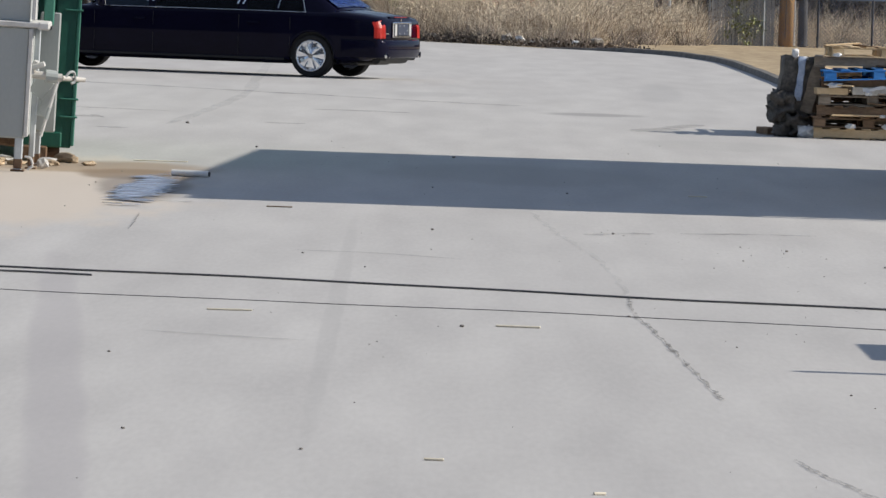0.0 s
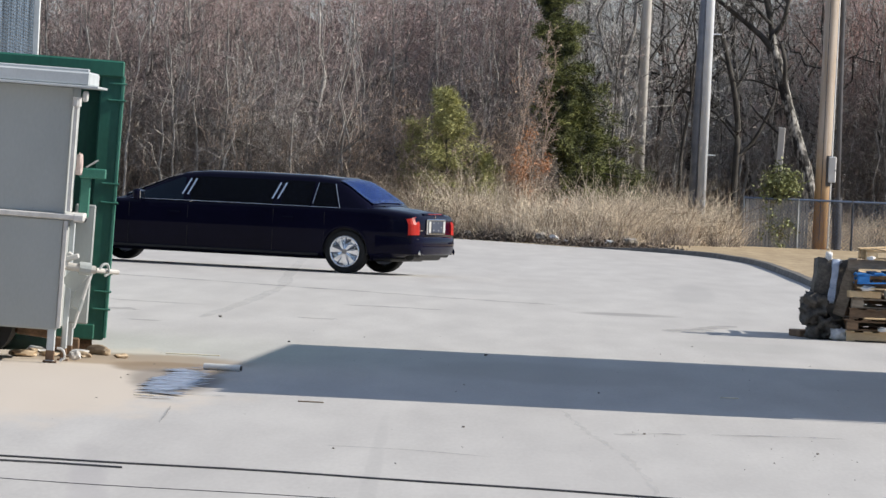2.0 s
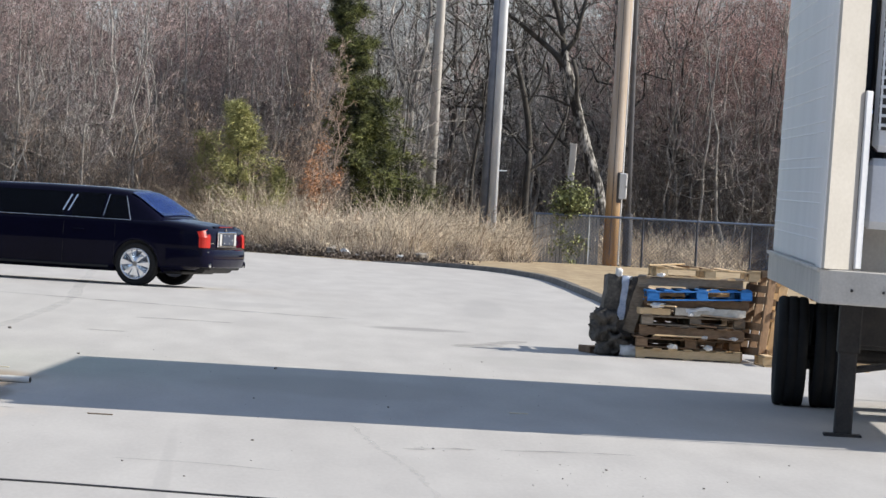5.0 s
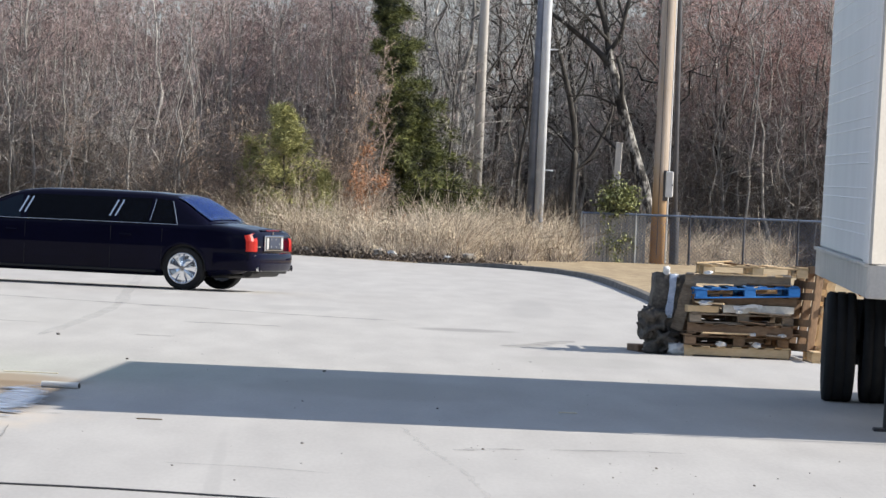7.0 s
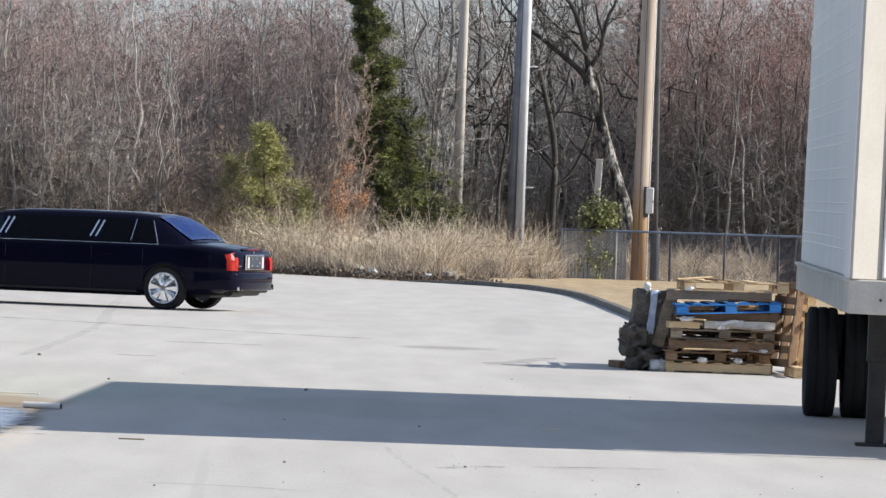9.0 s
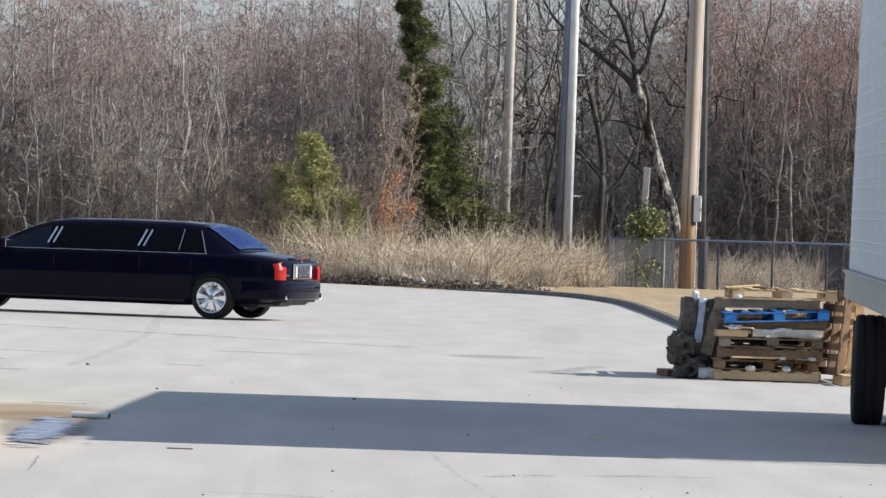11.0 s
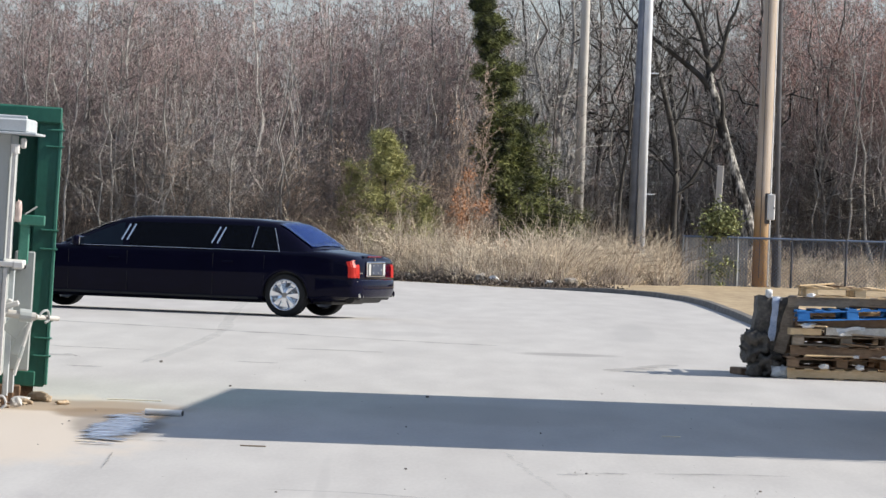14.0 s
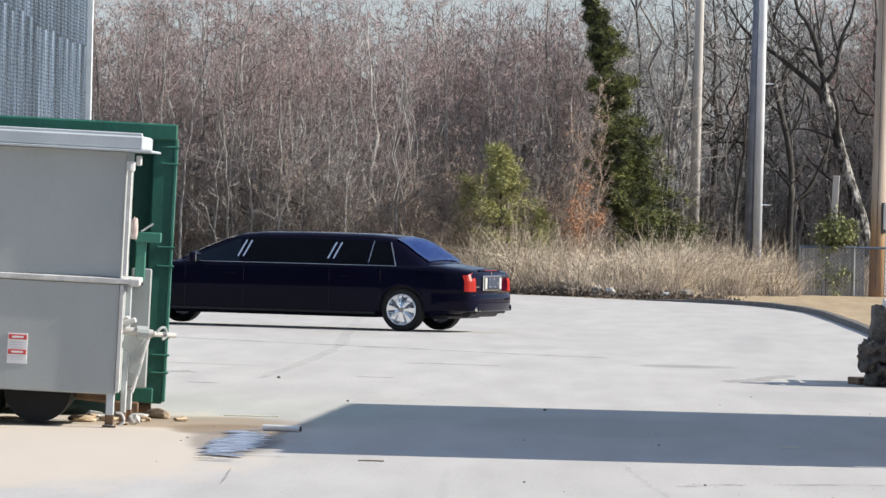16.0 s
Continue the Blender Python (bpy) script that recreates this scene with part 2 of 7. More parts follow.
bm = bmesh.new()
ring = [[], [], [], []]
FIRST = 11      # before this the yard just frays out into the grass
for i, p in enumerate(KERB):
    if i < FIRST:
        continue
    d = (KERB[min(i + 1, len(KERB) - 1)] - KERB[max(i - 1, 0)]).normalized()
    n = Vector((d.y, -d.x, 0))
    n = -n if n.x + 0.2 * n.y < -0.3 else n
    z = lie(p.x, p.y)
    rise = 0.10 * min(1, (i - FIRST) / 6 + 0.1) + random.uniform(-0.012, 0.008)
    side = Vector((-d.y, d.x, 0))
    for k, (o, h) in enumerate(((0, -0.02), (0.03, rise), (0.16, rise + 0.005), (0.18, -0.02))):
        ring[k].append(bm.verts.new(p + side * o + Vector((0, 0, z + h))))
for a, b in zip(ring, ring[1:]):
    for i in range(len(a) - 1):
        bm.faces.new((a[i], a[i + 1], b[i + 1], b[i]))
tagged(part("kerb", bm, M_KERB), "weathered concrete kerb round the dry verge", "kerb", kind="structure")

bm = bmesh.new()
rows_ = []
for i, p in enumerate(KERB):
    d = (KERB[min(i + 1, len(KERB) - 1)] - KERB[max(i - 1, 0)]).normalized()
    rise = 0.10 * min(1, max(0, i - FIRST) / 6 + 0.1)
    q = p + Vector((-d.y, d.x, 0)) * 0.15
    k = min(1, i / 45)
    far = Vector((max(q.x + 0.3, -0.6 + 7.6 * min(1, i / 22)), 141.6 + 6.7 * min(1, i / 22), -0.23)) if i < 44 else Vector((q.x, 148.6, -0.23))
    near = Vector((q.x, q.y, lie(q.x, q.y) + rise - 0.01))
    rows_.append([bm.verts.new(near.lerp(far, u)) for u in (0, 0.12, 0.4, 0.7, 1)])
for a, b in zip(rows_, rows_[1:]):
    for k in range(4):
        bm.faces.new((a[k], a[k + 1], b[k + 1], b[k]))
tagged(part("verge", bm, M_VERGE), "raised verge of dry tan grass behind the kerb", "verge", kind="structure")

# ---------------- woods ----------------
M_BARK = surf("grey_bark", (0.10, 0.093, 0.086), (0.45, 0.426, 0.398), 0.3, 0.9, 0, 0.4, 0.03, spread=0.65, island=True)
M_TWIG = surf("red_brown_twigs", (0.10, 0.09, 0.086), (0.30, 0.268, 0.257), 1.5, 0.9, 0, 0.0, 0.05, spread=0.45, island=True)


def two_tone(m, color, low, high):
    """Lets a material change to another tone with height: weathered or young wood, or shade painted into low twigs."""
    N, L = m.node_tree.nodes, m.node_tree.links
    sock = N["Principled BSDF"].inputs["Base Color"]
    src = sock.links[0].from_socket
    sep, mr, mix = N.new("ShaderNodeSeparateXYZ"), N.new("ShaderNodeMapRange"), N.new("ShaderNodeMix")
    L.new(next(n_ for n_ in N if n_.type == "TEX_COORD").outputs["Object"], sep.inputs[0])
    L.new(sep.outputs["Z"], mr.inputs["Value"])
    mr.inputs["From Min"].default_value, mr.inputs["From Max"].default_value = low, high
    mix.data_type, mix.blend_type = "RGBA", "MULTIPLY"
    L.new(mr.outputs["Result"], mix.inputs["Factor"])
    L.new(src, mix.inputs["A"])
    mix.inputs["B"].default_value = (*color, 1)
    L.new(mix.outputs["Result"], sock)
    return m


two_tone(M_TWIG, (1.62, 1.37, 1.36), 2.0, 5.2)      # young shoots are redder; low twigs darker, with the thicket's shade in their colour
# rosy above, dark below: the shade low in the woods is painted into the twigs
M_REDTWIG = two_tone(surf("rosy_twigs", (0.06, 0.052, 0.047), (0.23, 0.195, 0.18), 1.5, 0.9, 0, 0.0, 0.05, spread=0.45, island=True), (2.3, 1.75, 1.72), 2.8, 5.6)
M_BRUSH = surf("dark_brush", (0.06, 0.049, 0.042), (0.20, 0.16, 0.13), 0.8, 0.9, 0, 0.0, 0.05, spread=0.5, island=True)
M_FAR = surf("far_wood", (0.06, 0.049, 0.047), (0.17, 0.138, 0.132), 1.2, 0.95, 0, 0.5, 0.1, stretch=(1, 1, 0.25))
M_ASHEN = surf("ashen_twigs", (0.18, 0.172, 0.168), (0.50, 0.485, 0.47), 1.5, 0.9, 0, 0.0, 0.05, spread=0.5, island=True)
M_LIMB = surf("dark_limb", (0.022, 0.020, 0.018), (0.085, 0.078, 0.071), 0.3, 0.9, 0, 0.4, 0.03)
M_TANTWIG = surf("tan_twigs", (0.24, 0.18, 0.14), (0.56, 0.44, 0.36), 0.9, 0.9, 0, 0.0, 0.05, spread=0.45, island=True)


def tubes(lines, radii, sides=3):
    """Prisms along polylines (k points each, arrays n x k x 3 and n x k), square to their run."""
    n, k, _ = lines.shape
    d = np.gradient(lines, axis=1)
    d /= np.linalg.norm(d, axis=2, keepdims=True) + 1e-9
    s = np.cross(d, np.array([0.31, 0.94, 0.14]))
    s /= np.linalg.norm(s, axis=2, keepdims=True) + 1e-9
    w = np.cross(d, s)
    ang = np.arange(sides) * math.tau / sides
    v = lines[:, :, None, :] + radii[:, :, None, None] * (s[:, :, None] * np.cos(ang)[:, None] + w[:, :, None] * np.sin(ang)[:, None])
    base = (np.arange(n) * k * sides)[:, None, None]
    i = np.arange(k - 1)[None, :, None] * sides
    j = np.arange(sides)[None, None, :]
    j2 = (j + 1) % sides
    a, b, c, d = base + i + j, base + i + j2, base + i + sides + j2, base + i + sides + j
    f = np.concatenate([np.stack([a, b, c], -1).reshape(-1, 3), np.stack([a, c, d], -1).reshape(-1, 3)])
    return v.reshape(-1, 3), f


def needles(start, end, r):
    """Thin three-sided spikes."""
    n = len(start)
    d = end - start
    d = d / (np.linalg.norm(d, axis=1, keepdims=True) + 1e-9)
    up = np.where(np.abs(d[:, 2:3]) > 0.9, np.array([[1.0, 0, 0]]), np.array([[0, 0, 1.0]]))
    s = np.cross(d, up)
    s /= np.linalg.norm(s, axis=1, keepdims=True)
    w = np.cross(d, s)
    r = np.asarray(r).reshape(-1, 1) * np.ones((n, 1))
    v = np.stack([start + s * r, start - 0.5 * s * r + 0.87 * w * r, start - 0.5 * s * r - 0.87 * w * r, end], 1)
    b = np.arange(n)[:, None] * 4
    f = np.concatenate([b + np.array([[0, 1, 3]]), b + np.array([[1, 2, 3]]), b + np.array([[2, 0, 3]])])
    return v.reshape(-1, 3), f


def slivers(rng, start, end, r):
    """The finest twigs: one thin triangle each."""
    side = np.cross(end - start, rng.normal(0, 1, start.shape))
    side *= r / (np.linalg.norm(side, axis=1, keepdims=True) + 1e-9)
    v = np.stack([start - side, start + side, end], 1).reshape(-1, 3)
    return v, np.arange(len(v)).reshape(-1, 3)


def merged(*pieces):
    """Several (corners, triangles) put into one."""
    at, vs, fs = 0, [], []
    for v, f in pieces:
        vs.append(v), fs.append(f + at)
        at += len(v)
    return np.concatenate(vs), np.concatenate(fs)


def unit(a):
    return a / (np.linalg.norm(a, axis=-1, keepdims=True) + 1e-9)


def shoots(rng, lines, radii, count, lo, hi, reach, angle, lift, kink, k=4, fade=0.65, thin=0.55):
    """Side shoots on limbs: count on each, between lo and hi of its run, reach times as long as it, leaving at an angle and curling upwards."""
    n = len(lines)
    u = rng.uniform(lo, hi, (n, count))
    s = u * (lines.shape[1] - 1)
    i = np.minimum(s.astype(int), lines.shape[1] - 2)
    rows = np.arange(n)[:, None]
    a, b = lines[rows, i], lines[rows, i + 1]
    p = (a + (b - a) * (s - i)[..., None]).reshape(-1, 3)
    run = unit(b - a).reshape(-1, 3)
    long = np.linalg.norm(np.diff(lines, axis=1), axis=2).sum(1)
    ln = (long[:, None] * reach * (1.05 - fade * u) * rng.uniform(0.55, 1.25, (n, count))).reshape(-1, 1)
    away = unit(np.cross(run, rng.normal(0, 1, run.shape)))
    a_ = rng.normal(angle, 0.22, (len(p), 1))
    d = run * np.cos(a_) + away * np.sin(a_)
    t = np.linspace(0, 1, k)[None, :, None]
    out = p[:, None] + ln[:, None] * (d[:, None] * t + np.array([0, 0, lift]) * t ** 2) + rng.normal(0, kink, (len(p), k, 3)) * ln[:, None] * (t > 0)
    r = (radii[rows, i] * thin * rng.uniform(0.6, 1.1, (n, count))).reshape(-1, 1) * np.linspace(1, 0.3, k)[None]
    return out, np.maximum(r, 0.003)


def bare_tree(rng, tall, r0=0.05, boughs=20, low=0.2, reach=0.28, angle=0.75, lift=0.3, per=6, fine=4, wander=0.09, kink=0.05, arms=0, hair=0.0045):
    """A bare tree: a wavering stem, heavy arms on the larger ones, boughs, twigs and hair-thin shoots. Returns wood, twigs and the shoots' tips."""
    k = 11
    t = np.linspace(0, 1, k)
    lean = rng.normal(0, 0.06, 2)
    stem = np.stack([lean[0] * tall * t ** 1.3 + np.cumsum(rng.normal(0, wander, k)), lean[1] * tall * t + np.cumsum(rng.normal(0, wander, k)), t * tall], -1)
    stem[0, :2] = 0
    lines, radii = stem[None], (r0 * (1 - 0.85 * t))[None]
    wood = [tubes(lines, radii, 5)]
    if arms:
        al, ar = shoots(rng, lines, radii, arms, max(low, 0.3), 0.8, 0.5, 0.6, 0.25, kink, 7, 0.6, 0.75)
        wood.append(tubes(al, ar, 4))
        al2, ar2 = shoots(rng, al, ar, boughs // 2, 0.25, 1.0, 0.42, angle, lift * 0.6, kink * 1.3, 5)
        wood.append(tubes(al2, ar2, 3))
    bl, br = shoots(rng, lines, radii, boughs, low, 0.98, reach, angle, lift, kink, 4)
    wood.append(tubes(bl, br, 3))
    if arms:
        bl = np.concatenate([bl, al2[:, [0, 1, 3, 4]]])
        br = np.concatenate([br, ar2[:, [0, 1, 3, 4]]])
    tl, tr_ = shoots(rng, bl, br, per, 0.15, 1.0, 0.5, 0.9, 0.1, 0.06, 2, 0.5)
    a, b = tl[:, 0], tl[:, 1]
    twigs = [needles(a, b, np.clip(tr_[:, 0], 0.0045, 0.010))]
    fl, fr = shoots(rng, tl, tr_, fine, 0.1, 1.0, 0.6, 0.8, 0.1, 0.05, 2, 0.4)
    twigs.append(slivers(rng, fl[:, 0], fl[:, 1], hair))
    return merged(*wood), merged(*twigs), fl[:, 1]


def strewn(kinds, spots, turns, sizes):
    """Many turned and scaled copies of some arrays, put into one."""
    out = []
    for (x, y, z), a, s, (v, f) in zip(spots, turns, sizes, kinds):
        c, n = math.cos(a) * s, math.sin(a) * s
        out.append((np.stack([v[:, 0] * c - v[:, 1] * n + x, v[:, 0] * n + v[:, 1] * c + y, v[:, 2] * s + z], -1), f))
    return merged(*out)


rng = np.random.default_rng(5)
KINDS = [bare_tree(rng, rng.uniform(6.4, 7.8), rng.uniform(0.028, 0.062), int(rng.integers(15, 24)), rng.uniform(0.08, 0.28), rng.uniform(0.2, 0.3), rng.uniform(0.8, 1.25), rng.uniform(0.05, 0.3), 6, 6, 0.11, 0.09, hair=0.0065) for _ in range(14)]
LEAN_KINDS = [bare_tree(rng, rng.uniform(6.4, 7.6), rng.uniform(0.03, 0.06), 14, 0.12, 0.28, 0.8, 0.3, 4, 1) for _ in range(5)]


def front(x):
    """Where the woods begin, at a given x."""
    return 143.5 if x < -3.5 else 147.5 if x < 4 else 154.0


# the thicket behind: too many stems to count
spots, turns, sizes, which = [], [], [], []
for _ in range(960):
    x = rng.uniform(-20, 20)
    y = front(x) + 1.2 + rng.random() ** 1.35 * 26
    if 2.0 < x < 8.6 and rng.random() < 0.55:      # thin and airy behind the tall posts
        continue
    if (x - 2.0) ** 2 + ((y - 147) / 2) ** 2 < 1.2:
        continue
    spots.append((x, y, lie(x, y) - 0.05)), turns.append(rng.random() * math.tau)
    sizes.append(rng.uniform(0.82, 1.09) * (1 + (y - 145) * 0.003) * (1.12 if x > 8 else 1.0)), which.append(int(rng.integers(14)))
v, f = strewn([KINDS[k][0] for k in which], spots, turns, sizes)
tagged(part("woods", tri_mesh("woods", v, f), M_BARK), "dense thicket of thin bare grey-brown stems", "woods", kind="stuff")
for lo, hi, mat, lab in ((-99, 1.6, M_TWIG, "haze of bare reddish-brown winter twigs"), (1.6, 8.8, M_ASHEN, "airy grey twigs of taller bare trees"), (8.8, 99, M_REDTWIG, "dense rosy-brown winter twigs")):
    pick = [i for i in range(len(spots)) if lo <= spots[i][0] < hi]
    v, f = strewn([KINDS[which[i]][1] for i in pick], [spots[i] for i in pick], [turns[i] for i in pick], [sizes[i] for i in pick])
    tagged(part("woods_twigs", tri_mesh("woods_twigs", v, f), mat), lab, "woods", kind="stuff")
# the woods go on unseen past both sides; the right flank shades the rest
flank = [(float(x), float(front(x) + 1 + rng.random() * 26), -0.35) for x in np.concatenate([rng.uniform(20, 42, 230), rng.uniform(-30, -20, 60)])]
v, f = strewn([LEAN_KINDS[i % 5][j] for i in range(len(flank)) for j in (0, 1)], [p for p in flank for j in (0, 1)], [i * 0.7 for i in range(len(flank)) for j in (0, 1)], [0.8 + 0.05 * (i % 9) for i in range(len(flank)) for j in (0, 1)])
tagged(part("woods", tri_mesh("woods", v, f), M_BARK), "unseen bare grey-brown woods beside the yard, shading the rest", "woods", kind="stuff")

M_PALESTEM = surf("pale_grey_bark", (0.26, 0.248, 0.232), (0.60, 0.57, 0.54), 0.3, 0.9, 0, 0.4, 0.03, spread=0.4, island=True)
pale = [bare_tree(rng, rng.uniform(3.6, 6.4), rng.uniform(0.03, 0.048), 24, 0.06, 0.26, 1.2, 0.05, 5, 2, 0.10, 0.12, hair=0.008) for _ in range(8)]
at = [(float(x), float(front(x) + rng.uniform(0.2, 5.5)), -0.32) for x in np.concatenate([rng.uniform(-18, -2, 112), rng.uniform(-2, 1.2, 26), rng.uniform(9, 17, 22)])]
v, f = strewn([pale[i % 8][j] for i in range(len(at)) for j in (0, 1)], [p for p in at for j in (0, 1)], [i * 1.3 for i in range(len(at)) for j in (0, 1)], [0.6 + 0.06 * (i % 8) for i in range(len(at)) for j in (0, 1)])
tagged(part("pale_stems", tri_mesh("pale_stems", v, f), M_PALESTEM), "slender pale grey stems among the thicket", "woods", kind="stuff")
# twiggy bushes under the trees
bush = [bare_tree(rng, rng.uniform(2.0, 3.0), 0.018, 16, 0.02, 0.6, 0.9, 0.15, 4, 3, 0.12, 0.08) for _ in range(6)]
at = [(float(x), float(front(x) + rng.uniform(-0.3, 4.0)), -0.32) for x in rng.uniform(-18, 18, 210)]
at = [p for p in at if not 0.4 < p[0] < 3.4]
v, f = strewn([bush[i % 6][j] for i in range(len(at)) for j in (0, 1)], [p for p in at for j in (0, 1)], [i * 1.9 for i in range(len(at)) for j in (0, 1)], [0.6 + 0.07 * (i % 9) for i in range(len(at)) for j in (0, 1)])
tagged(part("thicket", tri_mesh("thicket", v, f), M_BRUSH), "dark leafless bushes under the trees", "brush", kind="stuff")

# undergrowth along the foot of the woods
n = 20000
x = rng.uniform(-22, 22, n)
y = np.array([front(q) for q in x]) - 0.6 + rng.random(n) * 9
p = np.stack([x, y, np.full(n, -0.3) + rng.random(n) ** 2.2 * 1.5], -1)
d = rng.normal(0, 0.5, (n, 3)) + np.array([[0, 0, 0.9]])
v, f = needles(p, p + d * rng.uniform(0.25, 0.9, (n, 1)), rng.uniform(0.006, 0.012, n))
tagged(part("undergrowth", tri_mesh("undergrowth", v, f), M_BRUSH), "tangled dark leafless brush at the foot of the woods", "brush", kind="stuff")

# distance: the far side of the woods, closing the view between the stems
bm = bmesh.new()
tops = [(x, 182 + 3 * math.sin(x * 0.7), 5.6 + 0.7 * math.sin(x * 1.9) + 0.5 * math.sin(x * 4.7 + 1) + random.uniform(-0.5, 0.5)) for x in np.arange(-60, 60.1, 0.4)]
prev = None
for x, y, z in tops:
    z = z * (0.5 if 2 < x < 11 else 1.0)
    pair = (bm.verts.new((x, y, -1)), bm.verts.new((x, y, z)), bm.verts.new((x, y + 1.5, z * 0.6)), bm.verts.new((x, y + 1.5, -1)))
    if prev:
        for k in range(3):
            bm.faces.new((prev[k], pair[k], pair[k + 1], prev[k + 1]))
    prev = pair
tagged(part("backdrop", bm, M_FAR), "dark far side of the winter woods", "backdrop", kind="structure")

# single trees along the edge of the woods
single = []
for k in range(8):
    wood, tw, _ = KINDS[k]
    single.append((tri_mesh("trunk", *wood), tri_mesh("crown", *tw)))
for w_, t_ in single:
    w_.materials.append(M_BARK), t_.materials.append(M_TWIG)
for i in range(58):
    x = -17 + 34 * (i + rng.uniform(0.1, 0.9)) / 58
    if (3.2 < x < 8.2 and i % 2) or 0.5 < x < 3.2:
        continue
    y = front(x) + rng.uniform(-0.2, 1.4)
    s = rng.uniform(0.7, 1.05)
    tr = thing("tree", pose(x, y, lie(x, y) - 0.04, 0, 0, rng.uniform(0, 360)) @ Matrix.Scale(s, 4), "slender bare winter tree with grey bark", "tree", "trees at the edge of the woods")
    w_, t_ = single[i % 8]
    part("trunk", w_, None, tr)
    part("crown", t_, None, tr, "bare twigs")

# pale dry brambles arching out of the grass before the woods
M_BRAMBLE = surf("dry_bramble", (0.22, 0.165, 0.12), (0.50, 0.39, 0.29), 0.6, 0.9, 0, 0.0, 0.05, spread=0.4, island=True)
r_ = np.random.default_rng(29)
n = 2600
x = r_.normal(-1.35, 0.75, n)
y = 143.6 + r_.random(n) * 2.0
p = np.stack([x, y, np.full(n, -0.27) + r_.random(n) ** 1.6 * 0.9], -1)
out = r_.normal(0, 1, (n, 2))
tall = r_.uniform(0.4, 1.3, n)[:, None]
mid = p + np.concatenate([out * 0.25, np.ones((n, 1))], 1) * tall * 0.6
end = mid + np.concatenate([out * 0.55, r_.uniform(-0.2, 0.5, (n, 1))], 1) * tall * 0.5
v, f = tubes(np.stack([p, mid, end], 1), np.tile([[0.008, 0.006, 0.002]], (n, 1)))
tagged(part("brambles", tri_mesh("brambles", v, f), M_BRAMBLE), "pale dry brambles in front of the young cedar", "brush", kind="stuff")

# low dark scrub fringing the grass
r_ = np.random.default_rng(17)
n = 9000
x = r_.uniform(-3.6, 6.4, n)
y = np.interp(x, [-4.2, -3.2, -0.9, 0.6, 1.9, 3.2, 4.2, 6.4], [143.0, 141.0, 139.9, 138.0, 136.2, 136.6, 140.3, 143.4]) + r_.random(n) ** 2 * 3.5
keep = np.sin(x * 3.1) + np.sin(x * 7.7 + 1) + r_.normal(0, 0.7, n) > 0.0
x, y = x[keep], y[keep]
p = np.stack([x, y, np.array([lie(0, q) for q in y]) + 0.02], -1)
d = r_.normal(0, 0.6, (len(x), 3)) + np.array([[0, 0, 0.7]])
v, f = needles(p, p + d * r_.uniform(0.12, 0.5, (len(x), 1)), r_.uniform(0.006, 0.014, len(x)))
tagged(part("scrub", tri_mesh("scrub", v, f), M_BRUSH), "low dark scrub at the foot of the dry grass", "brush", kind="stuff")

# dry grass
M_GRASS = surf("dry_grass", (0.47, 0.39, 0.29), (0.84, 0.74, 0.60), 0.6, 0.9, 0, 0.0, 0.05, spread=0.4, island=True)
M_STALK = surf("brown_stalks", (0.10, 0.065, 0.04), (0.26, 0.18, 0.115), 0.6, 0.9, 0, 0.0, 0.05, spread=0.5, island=True)


def meadow(tufts, blades, lo, hi, thick, seed, fan):
    """Tussocks of tall grass: blades that fan out of each tuft, bent over at the tip, of uneven height."""
    r_ = np.random.default_rng(seed)
    x = r_.uniform(-4.2, 12.5, tufts)
    y = r_.uniform(136.5, 153, tufts)
    line = np.interp(x, [-4.2, -3.2, -0.9, 0.6, 1.9, 3.2, 4.2, 6.4, 6.6, 13], [143.2, 141.2, 140.0, 138.2, 136.4, 136.8, 140.5, 143.5, 148.2, 148.4]) + 0.5 * np.sin(x * 5.3) * np.sin(x * 2.1)
    keep = y > line
    x, y, line = x[keep], y[keep], line[keep]
    clump = 0.60 + 0.30 * np.sin(x * 2.3 + 1.7 * np.sin(y * 0.8)) * np.sin(y * 1.1 + x * 0.7) + 0.22 * r_.normal(0, 1, len(x))
    edge = np.clip((y - line) / 2.2, 0.2, 1.0)
    high = np.clip(0.5 + 0.5 * clump, 0.3, 1.25) * edge * np.where(x > 6.4, 0.9, np.where(x < 1.3, 1.22, 1.05))
    n = len(x) * blades
    x, y, high = np.repeat(x, blades), np.repeat(y, blades), np.repeat(high, blades)
    out = r_.normal(0, 1, (n, 2))
    p = np.stack([x + out[:, 0] * 0.09, y + out[:, 1] * 0.09, np.array([lie(0, q) for q in y]) - 0.02], -1)
    tall = r_.uniform(lo, hi, n) * high
    d = np.stack([out[:, 0] * fan * 0.5 + 0.05, out[:, 1] * fan * 0.5, np.ones(n)], -1) + r_.normal(0, 0.12, (n, 3))
    mid = p + d * tall[:, None] * 0.55
    bend = np.stack([out[:, 0] * fan * 1.3, out[:, 1] * fan * 1.3, r_.uniform(0.1, 0.9, n)], -1) + r_.normal(0, 0.35, (n, 3))
    end = mid + bend * tall[:, None] * 0.42
    r = r_.uniform(0.5, 1.0, n) * thick
    return tubes(np.stack([p, mid, end], 1), np.stack([r, r * 0.9, r * 0.3], -1), 3)


v, f = meadow(1900, 32, 0.5, 1.75, 0.008, 3, 0.36)
tagged(part("grass", tri_mesh("grass", v, f), M_GRASS), "tall tangled straw-coloured dry grass", "grass", kind="stuff")
v, f = meadow(800, 12, 0.35, 1.7, 0.008, 6, 0.6)
tagged(part("weed_stalks", tri_mesh("weed_stalks", v, f), M_STALK), "brown dead weed stalks in the dry grass", "weeds", kind="stuff")

